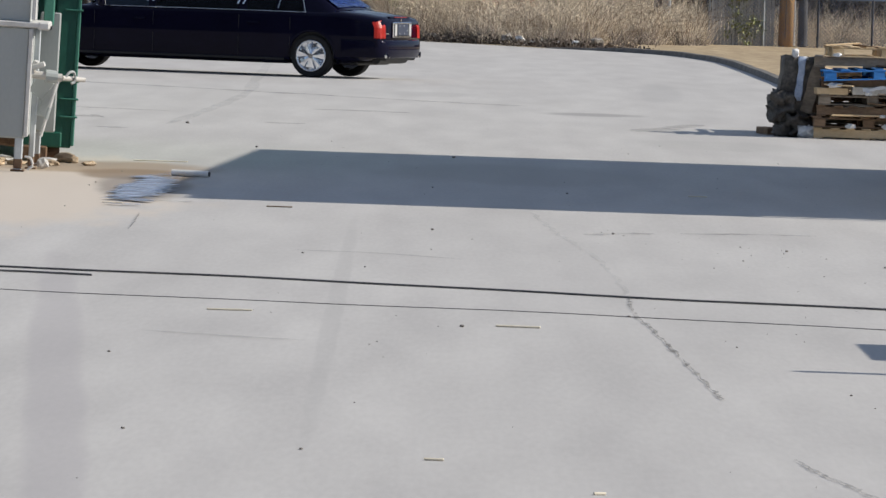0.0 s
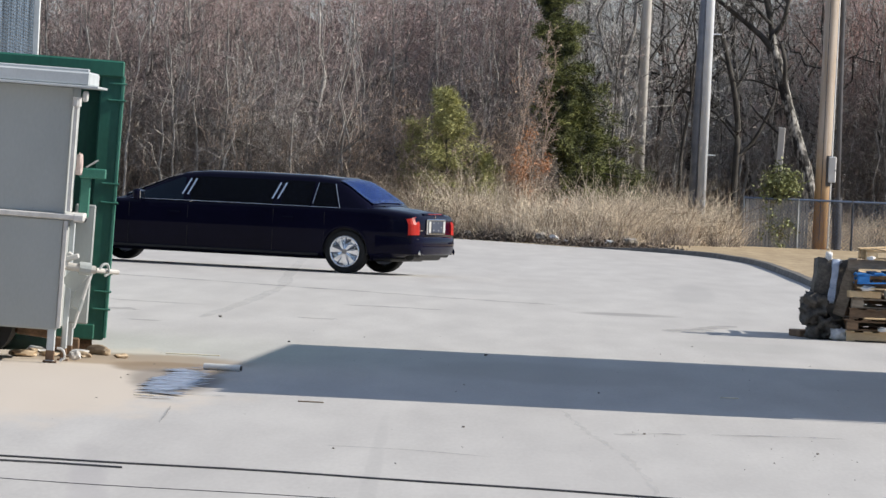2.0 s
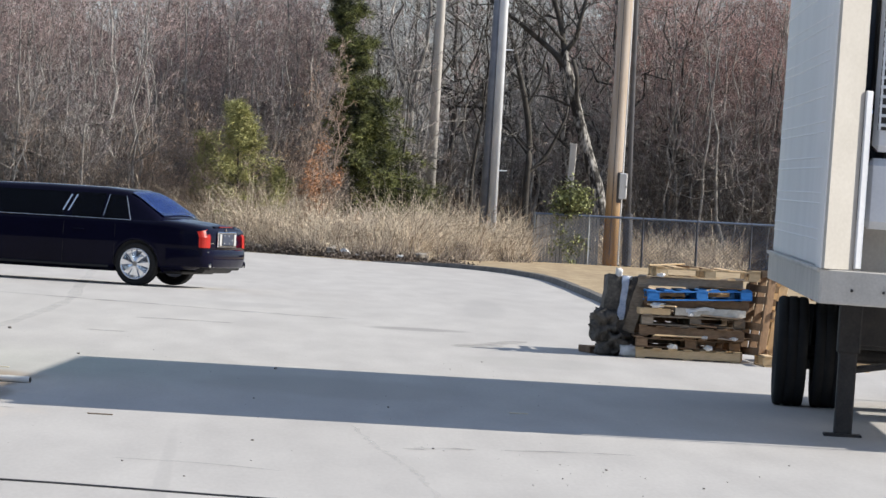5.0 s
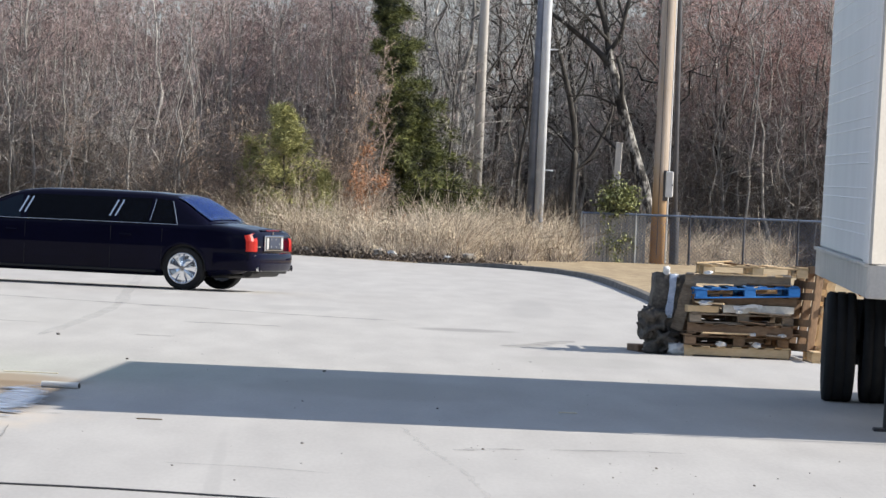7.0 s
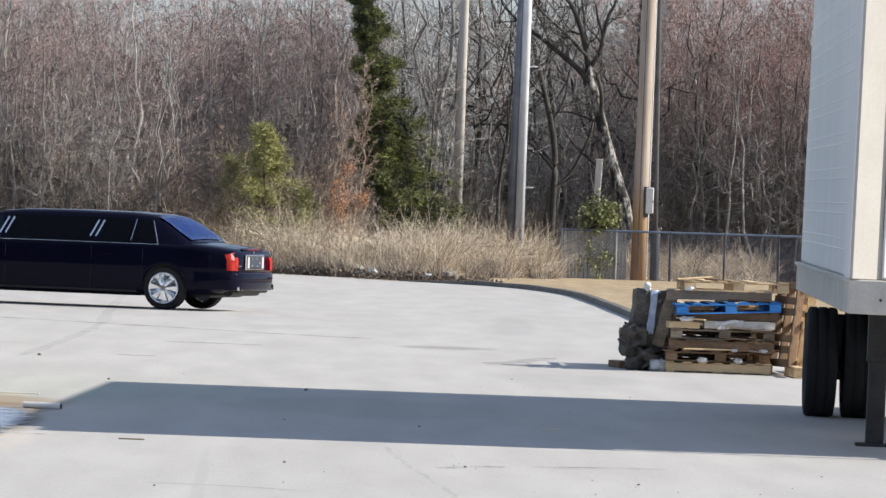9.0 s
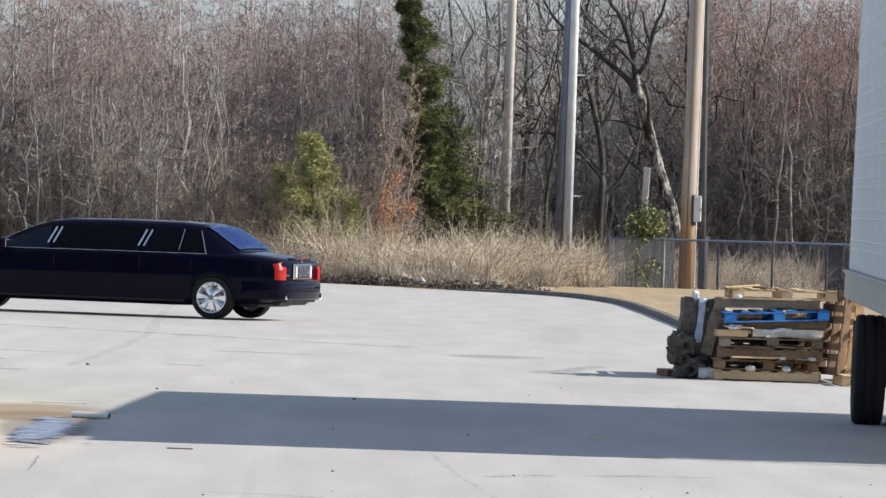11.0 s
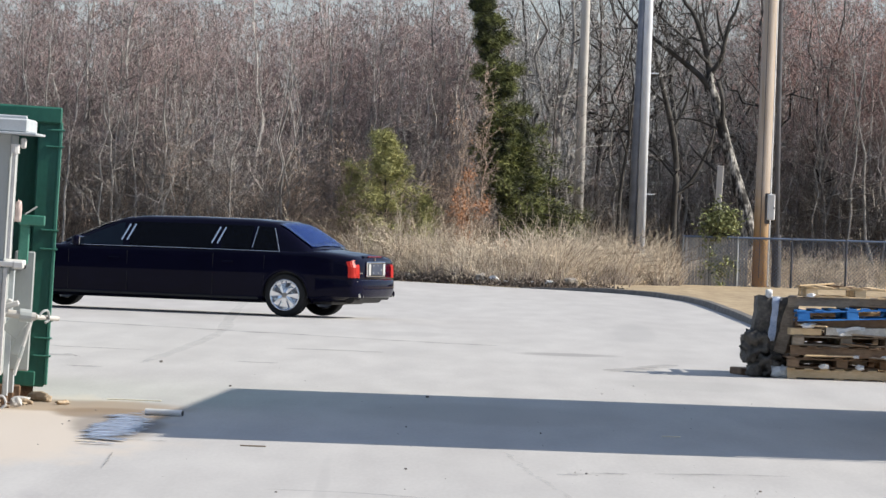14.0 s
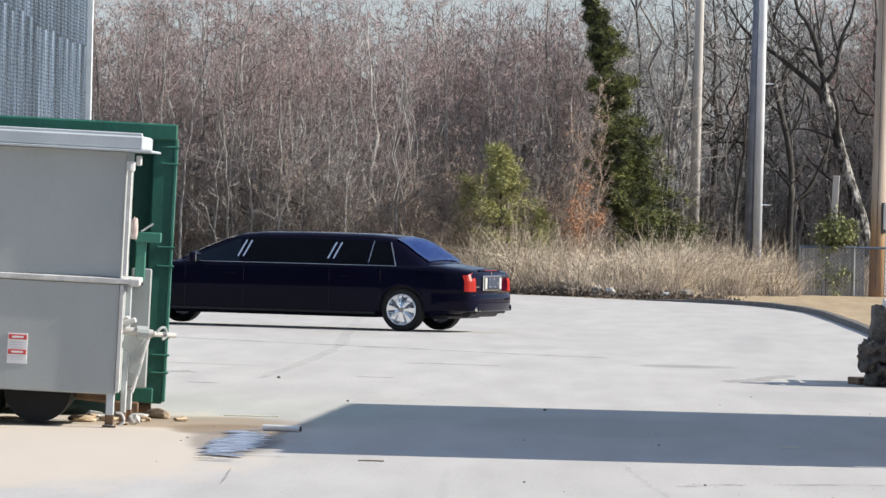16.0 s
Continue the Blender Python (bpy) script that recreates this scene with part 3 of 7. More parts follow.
# ---------------- evergreens, coloured saplings, the forked tree ----------------
M_CEDAR = surf("cedar_leaf", (0.016, 0.024, 0.010), (0.26, 0.28, 0.085), 0.32, 0.8, 0, 0.0, 0.05, spread=0.5, island=True)
for q, pos in zip(next(n_ for n_ in M_CEDAR.node_tree.nodes if n_.type == "VALTORGB").color_ramp.elements, (0.62, 0.92)):
    q.position = pos      # lit and shaded sprays, told apart by leaf colour
M_YOUNG = surf("young_pine_leaf", (0.22, 0.22, 0.085), (0.50, 0.485, 0.20), 0.4, 0.8, 0, 0.0, 0.05, spread=0.45, island=True)
M_RUST = surf("rusty_leaf", (0.36, 0.15, 0.065), (0.64, 0.36, 0.20), 0.4, 0.8, 0, 0.0, 0.05, spread=0.5, island=True)
M_BROWNLEAF = surf("brown_leaf", (0.22, 0.15, 0.09), (0.50, 0.36, 0.24), 0.4, 0.8, 0, 0.0, 0.05, spread=0.4, island=True)
M_OLIVE = surf("olive_leaf", (0.11, 0.13, 0.045), (0.30, 0.32, 0.13), 0.3, 0.6, 0, 0.0, 0.05, spread=0.5, island=True)
M_PALEBARK = surf("pale_patchy_bark", (0.022, 0.020, 0.019), (0.50, 0.48, 0.45), 0.2, 0.9, 0, 0.5, 0.05, stretch=(1, 1, 0.4))
next(n_ for n_ in M_PALEBARK.node_tree.nodes if n_.type == "VALTORGB").color_ramp.elements[0].position = 0.68


def leaves(centres, rng, count, size, reach, droop=0.0, wide=0.32):
    """Little three-cornered leaves or sprays scattered round centres."""
    n = len(centres) * count
    c = np.repeat(centres, count, 0) + rng.normal(0, 1, (n, 3)) * reach
    a = rng.normal(0, 1, (n, 3))
    a[:, 2] -= droop
    a /= np.linalg.norm(a, axis=1, keepdims=True)
    b = np.cross(a, rng.normal(0, 1, (n, 3)))
    b /= np.linalg.norm(b, axis=1, keepdims=True)
    s = rng.uniform(0.6, 1.3, (n, 1)) * size
    v = np.stack([c - b * s * wide, c + b * s * wide, c + a * s, c + a * s * 0.4 + np.cross(a, b) * s * wide * 0.8], 1)
    i = np.arange(n)[:, None] * 4
    f = np.concatenate([i + np.array([[0, 1, 2]]), i + np.array([[0, 3, 2]]), i + np.array([[1, 2, 3]])])
    return v.reshape(-1, 3), f


def fronds(rng, lines, per, size, flat, follow, wide):
    """Sprays of needles set along boughs: each points partly along its bough, and lies in a flattened fan."""
    n, k, _ = lines.shape
    u = rng.uniform(0.18, 1.0, (n, per)) * (k - 1)
    i = np.minimum(u.astype(int), k - 2)
    rows = np.arange(n)[:, None]
    a, b = lines[rows, i], lines[rows, i + 1]
    c = (a + (b - a) * (u - i)[..., None]).reshape(-1, 3)
    run = unit(b - a).reshape(-1, 3)
    d = unit(run * follow + rng.normal(0, 1, c.shape) * np.array([1, 1, flat]))
    s = rng.uniform(0.5, 1.3, (len(c), 1)) * size
    side = unit(np.cross(d, rng.normal(0, 1, c.shape))) * s * wide
    c = c + rng.normal(0, 0.55, c.shape) * size
    v = np.stack([c - side, c + side, c + d * s], 1)
    return v.reshape(-1, 3), np.arange(len(c) * 3).reshape(-1, 3)


def evergreen(at, tall, lean, wide, start, mat, label, boughs, per, size, fall=-0.25, curl=0.2, taper=0.9, lop=0.0, clump=0.5, seed=1):
    """A conifer: boughs in loose whorls, longer below and of uneven length, hung with sprays. lop: how much longer they are on the +x side."""
    g = np.random.default_rng(seed)
    ob = thing("evergreen_tree", pose(*at), label, "tree")
    line = [(lean * (k / 6) ** 1.2, 0, tall * k / 6) for k in range(7)]
    part("trunk", bent(line, [0.11 * (1 - 0.93 * k / 6) * tall / 7 for k in range(7)], 7), M_LIMB, ob)
    hs = start + (1 - start) * np.sort(g.random(boughs) ** 1.05)
    whorl = np.round(hs * 17) / 17
    hs = hs + (whorl - hs) * clump
    az = g.random(boughs) * math.tau
    ln = wide * (1.03 - hs) ** taper * g.uniform(0.4, 1.25, boughs) * (1 + lop * np.cos(az)) * (0.93 + 0.17 * np.sin(hs * 23 + 2 * np.cos(az)))
    p0 = np.stack([lean * hs ** 1.2, 0 * hs, hs * tall], -1)
    out = np.stack([np.cos(az), np.sin(az), fall + g.normal(0, 0.12, boughs) + 0.3 * hs ** 3], -1)
    t = np.linspace(0, 1, 6)[None, :, None]
    lines = p0[:, None] + ln[:, None, None] * (out[:, None] * t + np.array([0, 0, curl]) * t ** 2) + g.normal(0, 0.02, (boughs, 6, 3)) * (t > 0)
    radii = np.clip(0.024 * ln[:, None] / wide, 0.006, 0.03) * np.linspace(1, 0.25, 6)[None]
    side, sr = shoots(g, lines, radii, 5, 0.25, 0.95, 0.42, 0.75, -0.05, 0.03, 6, 0.6)
    v, f = merged(tubes(lines, radii), tubes(side[:, ::2], sr[:, ::2]))
    tagged(part("framework", tri_mesh("framework", v, f), M_LIMB, ob), kind="stuff")
    both = np.concatenate([lines, side])
    part("crown", tri_mesh("crown", *fronds(g, both, per, size * 1.35, 0.5, 0.8, 0.075)), mat, ob)
    return ob


evergreen((2.62, 147.0, -0.28), 7.6, -1.52, 1.5, 0.03, M_CEDAR, "dark green cedar tree among bare winter trees", 250, 64, 0.105, -0.20, 0.10, 0.8, 0.22, 0.62, 5)
evergreen((3.0, 149.6, -0.3), 2.9, 0.05, 0.8, 0.04, M_CEDAR, "smaller dark cedar beside the tall one", 90, 70, 0.10, -0.15, 0.1, 0.7, 0.0, 0.3, 9)
evergreen((-1.0, 144.3, -0.27), 3.72, -0.22, 1.3, 0.06, M_YOUNG, "yellow-green young pine in the dry grass", 120, 32, 0.10, 0.05, 0.35, 0.75, 0.08, 0.3, 12)
evergreen((-1.9, 144.9, -0.27), 2.75, -0.1, 0.75, 0.15, M_YOUNG, "low yellow-green pine beside a taller one", 55, 30, 0.095, 0.2, 0.4, 0.7, 0.0, 0.3, 14)
evergreen((-0.1, 144.3, -0.27), 2.0, 0.05, 0.6, 0.15, M_YOUNG, "low yellow-green pine seedling", 40, 34, 0.09, 0.2, 0.4, 0.7, 0.0, 0.3, 15)


def sapling(at, tall, mat, label, share, boughs=14, twig=None, reach=0.3, angle=0.6, size=0.06):
    g = np.random.default_rng(int(at[0] * 100) % 97 + 3)
    ob = thing("sapling", pose(*at), label, "sapling")
    wood, tw, tips = bare_tree(g, tall, 0.022, boughs, 0.08, reach, angle, 0.3, 6, 3)
    part("trunk", tri_mesh("trunk", *wood), M_BARK if twig is None else twig, ob)
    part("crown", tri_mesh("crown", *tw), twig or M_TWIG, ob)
    tips = tips[g.random(len(tips)) < share]
    part("leaves", tri_mesh("leaves", *leaves(tips, g, 3, size, 0.06, 0.8)), mat, ob, "withered leaves still on the twigs")


sapling((0.98, 144.4, -0.27), 2.7, M_RUST, "slender sapling with rust-orange dead leaves", 0.75, 22, M_TANTWIG, 0.17)
sapling((0.78, 144.7, -0.27), 1.9, M_RUST, "short sapling thick with orange dead leaves", 0.6, 16, M_TANTWIG, 0.22)
sapling((0.72, 145.6, -0.28), 4.6, M_RUST, "taller sapling with a few orange withered leaves", 0.05, 30, M_TANTWIG, 0.2)
sapling((0.35, 145.4, -0.28), 5.4, M_BROWNLEAF, "tall tan-twigged sapling with a few dry leaves", 0.04, 40, M_TANTWIG, 0.18)
sapling((1.25, 145.5, -0.28), 5.0, M_BROWNLEAF, "tan-twigged sapling before the cedar", 0.03, 34, M_TANTWIG, 0.15)
sapling((1.62, 143.9, -0.27), 0.95, M_RUST, "short orange-leaved sapling in the grass", 0.6, 12, M_TANTWIG, 0.35)
sapling((-1.75, 145.0, -0.27), 3.3, M_BROWNLEAF, "crooked sapling with tan withered leaves", 0.14, 13, M_TANTWIG, 0.36, 1.0, 0.07)
sapling((-2.4, 145.4, -0.27), 2.6, M_BROWNLEAF, "low sapling with brown withered leaves", 0.10, 18, M_TANTWIG, 0.4, 0.9)
sapling((-3.2, 145.2, -0.27), 2.2, M_BROWNLEAF, "spreading tan bush at the edge of the woods", 0.06, 20, M_TANTWIG, 0.45, 1.0)
g3 = np.random.default_rng(31)
tan = [bare_tree(g3, g3.uniform(2.2, 3.4), 0.02, 20, 0.03, 0.5, 1.0, 0.1, 5, 4, 0.12, 0.09) for _ in range(5)]
at = [(float(x), float(front(x) - 2.2 + g3.random() * 3.5 + (1.5 if x < -3.5 else -1.0)), -0.3) for x in np.concatenate([g3.uniform(-4.6, 1.2, 52), g3.uniform(-12, -4, 16)])]
v, f = strewn([tan[i % 5][j] for i in range(len(at)) for j in (0, 1)], [p for p in at for j in (0, 1)], [i * 1.7 for i in range(len(at)) for j in (0, 1)], [0.55 + 0.08 * (i % 8) for i in range(len(at)) for j in (0, 1)])
tagged(part("tan_brush", tri_mesh("tan_brush", v, f), M_TANTWIG), "sunlit tan brush before the bare trees", "brush", kind="stuff")
sapling((-0.5, 146.2, -0.27), 4.6, M_BROWNLEAF, "tall thin sapling with few brown leaves", 0.05, 22)

# the old tree with a forked crown, and the leaning one beside it
def limbed(at, label, trunk, arms, seed, sprigs, bark):
    """A crooked tree: its trunk and arms run through given places, the lesser branches grow out of them."""
    ob = thing("tree", pose(*at), label, "tree")
    g = np.random.default_rng(seed)
    pts, r = trunk
    part("trunk", bent(smoothed([(x, 0, z) for x, z in pts], 4), list(np.interp(np.linspace(0, 1, 4 * len(pts) - 3), np.linspace(0, 1, len(r)), r)), 9), bark, ob, "pale flaking bark" if bark is M_PALEBARK else "", smooth=True)
    runs, thick = [], []
    for pts, r0, r1, deep in arms:
        n_ = len(pts)
        curve = smoothed([(x, deep * (i / (n_ - 1)) + (g.uniform(-0.08, 0.08) if i else 0), z) for i, (x, z) in enumerate(pts)], 4)
        part("limb", bent(curve, list(np.linspace(r0, r1, len(curve))), 7), M_LIMB, ob, smooth=True)
        runs.append(np.array([list(curve[round(q)]) for q in np.linspace(0, len(curve) - 1, 8)])), thick.append(np.linspace(r0, r1, 8))
    runs, thick = np.array(runs), np.array(thick)
    bl, br = shoots(g, runs, thick, sprigs, 0.15, 1.0, 0.42, 0.85, 0.12, 0.06, 6, 0.5, 0.5)
    br = np.clip(br, 0.008, 0.035)
    for l_, r_ in zip(bl, br):
        part("branch", bent([Vector(p) for p in l_], [float(q) for q in r_], 5), M_LIMB, ob)
    cl, cr = shoots(g, bl, br, 5, 0.2, 1.0, 0.5, 0.8, 0.1, 0.07, 4, 0.5, 0.6)
    tl, tr2 = shoots(g, cl, cr, 4, 0.2, 1.0, 0.6, 0.7, 0.1, 0.05, 2, 0.5)
    v, f = merged(tubes(cl, np.clip(cr, 0.005, 0.014)), needles(tl[:, 0], tl[:, 1], np.full(len(tl), 0.006)))
    part("crown", tri_mesh("crown", v, f), M_LIMB, ob)
    return ob


limbed((8.75, 152.4, -0.33), "bare forked tree with patchy pale bark",
       ([(0.08, 0), (-0.18, 1.9), (-0.37, 2.55), (-0.63, 3.34), (-0.89, 4.21), (-1.11, 5.0), (-1.26, 5.4), (-1.3, 5.8)], [0.2, 0.175, 0.15, 0.13, 0.10]),
       [([(-1.2, 5.25), (-1.45, 5.55), (-1.73, 5.82), (-2.13, 6.13), (-2.54, 6.44), (-2.86, 6.67), (-3.27, 6.98), (-3.6, 7.3), (-3.9, 7.8)], 0.095, 0.03, 0.3),
        ([(-1.29, 5.7), (-1.38, 6.19), (-1.55, 6.82), (-1.8, 7.38), (-2.05, 7.7), (-2.2, 8.4)], 0.09, 0.04, 0.1),
        ([(-1.27, 5.75), (-1.02, 6.12), (-0.93, 6.6), (-0.8, 7.16), (-0.65, 7.48), (-0.5, 8.2)], 0.075, 0.03, -0.3),
        ([(-0.93, 6.6), (-1.08, 7.07), (-1.15, 7.5)], 0.04, 0.02, 0.2),
        ([(-1.33, 6.0), (-1.74, 6.42), (-2.07, 6.73), (-2.56, 7.12), (-2.8, 7.43), (-3.0, 7.9)], 0.05, 0.02, -0.4),
        ([(-0.9, 4.2), (-1.37, 4.4), (-1.85, 4.51), (-2.33, 4.45)], 0.038, 0.014, -0.3),
        ([(-1.0, 3.1), (-1.3, 3.35), (-1.68, 3.71), (-1.92, 4.1)], 0.03, 0.014, 0.3),
        ([(-0.72, 3.9), (-0.9, 4.45), (-0.94, 5.08), (-1.08, 5.54)], 0.075, 0.05, -0.25)], 11, 6, M_PALEBARK)
limbed((6.62, 152.9, -0.33), "dark leaning tree with a thin crooked stem",
       ([(0.0, 0), (0.02, 2.1), (0.05, 3.15), (-0.1, 4.18), (-0.28, 4.9), (-0.5, 5.7), (-0.64, 6.25), (-0.9, 7.6)], [0.1, 0.085, 0.075, 0.06, 0.03]),
       [([(-0.1, 4.2), (0.25, 4.9), (0.35, 5.6), (0.6, 6.4)], 0.04, 0.015, 0.3),
        ([(-0.28, 4.9), (-0.7, 5.3), (-1.0, 6.0), (-1.2, 7.0)], 0.04, 0.015, -0.3),
        ([(0.03, 2.9), (-0.5, 3.5), (-0.9, 3.8), (-1.4, 4.5)], 0.03, 0.012, 0.2),
        ([(0.02, 2.4), (0.5, 2.9), (0.95, 3.85), (1.05, 4.3)], 0.06, 0.03, 0.3)], 13, 6, M_LIMB)
for bx, by, h, r0 in ((3.35, 153.5, 9.6, 0.13), (4.55, 156, 9.2, 0.11), (5.0, 152.8, 7.6, 0.07), (5.5, 158, 9.6, 0.12), (7.3, 157.5, 9.0, 0.11), (9.6, 156, 8.6, 0.10), (2.6, 157, 9.4, 0.10), (8.4, 159, 9.2, 0.10), (10.7, 157, 8.4, 0.09), (6.2, 161, 10, 0.12)):
    ob = thing("tree", pose(bx, by, -0.34), "dark-trunked spreading bare tree at the edge of the woods", "tree")
    g2 = np.random.default_rng(int(bx * 10))
    wood, tw, _ = bare_tree(g2, h, r0, 12, 0.3, 0.25, 0.8, 0.3, 5, 3, 0.11, 0.08, 5, 0.006)
    part("trunk", tri_mesh("trunk", *wood), M_LIMB if r0 < 0.125 else M_BARK, ob)
    part("crown", tri_mesh("crown", *tw), M_ASHEN, ob)

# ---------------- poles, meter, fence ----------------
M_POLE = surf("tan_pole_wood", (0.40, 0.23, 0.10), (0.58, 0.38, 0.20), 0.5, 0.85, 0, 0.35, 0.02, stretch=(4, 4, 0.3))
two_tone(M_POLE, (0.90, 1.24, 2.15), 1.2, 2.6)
M_GREYPOLE = surf("grey_pole_wood", (0.41, 0.39, 0.37), (0.60, 0.58, 0.555), 0.5, 0.85, 0, 0.35, 0.02, stretch=(4, 4, 0.3))
M_GALV = surf("galvanised_steel", (0.66, 0.70, 0.77), (0.82, 0.85, 0.90), 0.4, 0.35, 0.08, 0.1, 0.03)
M_DARKPIPE = surf("dark_conduit", (0.045, 0.045, 0.05), (0.09, 0.09, 0.1), 0.3, 0.5, 0, 0.1, 0.02)
M_METER = surf("pale_box_paint", (0.55, 0.56, 0.58), (0.68, 0.69, 0.70), 0.3, 0.45, 0, 0.05, 0.02)
M_POST = surf("fence_steel", (0.28, 0.30, 0.32), (0.45, 0.47, 0.48), 0.3, 0.5, 0.6, 0.1, 0.02)
M_DARKPOST = surf("dark_fence_steel", (0.03, 0.036, 0.05), (0.09, 0.10, 0.13), 0.3, 0.5, 0.3, 0.1, 0.02)
M_SLAT = surf("fence_slat_grey", (0.34, 0.34, 0.33), (0.52, 0.51, 0.50), 0.25, 0.8, 0, 0.1, 0.02, spread=0.15)
M_RISER = surf("blue_grey_tube", (0.12, 0.135, 0.17), (0.22, 0.24, 0.29), 0.3, 0.5, 0.1, 0.1, 0.02)
M_RAIL = surf("blue_grey_rail", (0.10, 0.14, 0.22), (0.18, 0.23, 0.33), 0.3, 0.5, 0.3, 0.1, 0.02)

up = thing("utility_pole", pose(8.72, 148, -0.2), "tan wooden utility pole on the verge", "utility pole")
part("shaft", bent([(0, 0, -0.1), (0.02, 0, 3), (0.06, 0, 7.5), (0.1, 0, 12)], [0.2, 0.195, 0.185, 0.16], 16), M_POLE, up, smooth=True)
part("conduit", rod((0.21, -0.05, 0.0), (0.24, -0.05, 9.0), 0.025), M_METER, up)
part("ground_wire", rod((-0.03, -0.2, 0.2), (0.0, -0.19, 9.0), 0.01), M_DARKPIPE, up)
mb = thing("meter_box", pose(8.95, 147.76, 1.75), "pale grey electric meter box fixed to the pole", "meter box")
part("case", box((0.2, 0.14, 0.68), (0, 0, 0.12), bevel=0.02), M_METER, mb)
part("backboard", box((0.16, 0.05, 0.8), (-0.1, 0.08, 0.08), bevel=0.008), M_DARKPIPE, mb)
part("latch", box((0.03, 0.03, 0.05), (0.08, -0.08, 0.1), bevel=0.004), M_DARKPIPE, mb)
dp = thing("utility_pole", pose(9.17, 148.1, -0.2), "thin dark metal pole beside the wooden one", "utility pole")
part("shaft", bent([(0, 0, -0.1), (-0.06, 0, 3), (-0.14, 0, 8), (-0.18, 0, 11)], [0.075, 0.07, 0.06, 0.055], 12), M_DARKPIPE, dp, smooth=True)
part("sleeve", rod((0.0, 0, 0.0), (-0.02, 0, 1.35), 0.13, 0.12, 14), M_DARKPIPE, dp)
gp = thing("utility_pole", pose(3.94, 149.2, -0.3), "weathered grey wooden pole in the tall grass", "utility pole")
part("shaft", bent([(0, 0, 0), (0.03, 0, 8), (0.05, 0, 12)], [0.14, 0.115, 0.10], 14), M_GREYPOLE, gp, smooth=True)
sp = thing("steel_pole", pose(5.62, 149.4, -0.3), "tapered galvanised steel pole in the grass", "steel pole")
part("shaft", bent([(0, 0, 0), (0.02, 0, 8), (0.03, 0, 12)], [0.125, 0.115, 0.105], 16), M_GALV, sp, smooth=True)
for z in (5.6, 2.4):
    part("step_bolt", rod((0.1, 0, z), (0.34, 0, z), 0.018), M_GALV, sp)
part("base_plate", box((0.5, 0.5, 0.04), (0, 0, 0.02), bevel=0.005), M_GALV, sp)
part("riser", bent([(-0.24, 0.03, 0.05), (-0.18, 0.05, 5), (-0.09, 0.08, 11.5)], [0.115, 0.105, 0.09], 12), M_RISER, sp, "dark steel riser tube", smooth=True)
st = thing("old_post", pose(7.6, 150, -0.32, 0, 2, 0), "weathered grey timber post standing alone", "post")
part("timber", box((0.17, 0.14, 3.2), (0, 0, 1.6), bevel=0.012), M_GREYPOLE, st)
part("cap", box((0.18, 0.15, 0.05), (0, 0, 3.22), bevel=0.01), M_GREYPOLE, st)

fence = thing("chain_link_fence", pose(6.68, 147.5, -0.28), "low chain-link fence with slats in its first bays", "fence")
TALL = 1.32
for i in range(12):
    part("post", rod((i * 1.42, 0, -0.05), (i * 1.42, 0, TALL + 0.04), 0.03), M_DARKPOST if i > 1 else M_POST, fence)
part("top_rail", rod((0, 0, TALL), (15.6, 0, TALL + 0.05), 0.03), M_RAIL, fence, "blue-grey top rail")
part("bottom_wire", rod((0, 0, 0.05), (15.6, 0, 0.07), 0.006, n=4), M_POST, fence)
for i in range(18):
    x = 0.09 + i * 0.092
    part("slat", box((0.078, 0.012, TALL - 0.06), (x, 0.02, TALL / 2 + 0.01), bevel=0.003), M_SLAT, fence)
starts, stops = [], []
for i in range(-14, 160):
    x = i * 0.1
    for s in (1, -1):
        a, b = np.array([x, 0, 0.03]), np.array([x + s * 1.3, 0, TALL])
        if 0 <= x <= 15.5 and 0 <= b[0] <= 15.5:
            starts.append(a), stops.append(b)
starts, stops = np.array(starts), np.array(stops)
v, f = tubes(np.stack([starts, stops], 1), np.full((len(starts), 2), 0.006))
tagged(part("chain_link", tri_mesh("chain_link", v, f), M_RAIL, fence), kind="stuff")
shrub = thing("shrub", pose(7.5, 147.68, -0.28), "leafy olive-green shrub growing at the fence", "shrub")
g = np.random.default_rng(4)
part("stem", bent([(-0.15, 0, 0), (-0.12, 0, 0.7), (-0.05, 0, 1.2), (0.05, 0, 1.8)], [0.09, 0.08, 0.06, 0.02], 7), M_LIMB, shrub)
c = g.normal(0, 1, (95, 3)) * np.array([0.24, 0.2, 0.19]) + np.array([0.08, 0, 1.64])
stems = np.stack([np.tile([[-0.05, 0, 1.05]], (95, 1)), c], 1)
tagged(part("framework", tri_mesh("framework", *tubes(stems, np.tile([[0.018, 0.005]], (95, 1)))), M_LIMB, shrub), kind="stuff")
part("leaves", tri_mesh("leaves", *leaves(c, g, 22, 0.085, 0.1)), M_OLIVE, shrub)
iv = g.normal(0, 1, (22, 3)) * np.array([0.3, 0.05, 0.38]) + np.array([0.1, -0.24, 0.6])
part("ivy", tri_mesh("ivy", *leaves(iv, g, 16, 0.07, 0.07)), M_OLIVE, shrub, "ivy creeping over the fence")

# ---------------- box trailer ----------------
M_NOSE = surf("dark_blue_nose_paint", (0.05, 0.075, 0.12), (0.10, 0.135, 0.19), 0.4, 0.5, 0, 0.1, 0.03)
M_RIB = surf("bright_rib_aluminium", (0.88, 0.88, 0.88), (0.95, 0.95, 0.95), 0.4, 0.4, 0.0, 0.05, 0.03)
M_ALU = surf("trailer_side_aluminium", (0.80, 0.795, 0.79), (0.88, 0.875, 0.87), 0.8, 0.5, 0.0, 0.08, 0.03, stretch=(1, 1, 0.4))
M_RAILALU = surf("dull_aluminium_rail", (0.45, 0.43, 0.40), (0.62, 0.595, 0.555), 0.4, 0.5, 0.1, 0.15, 0.02)
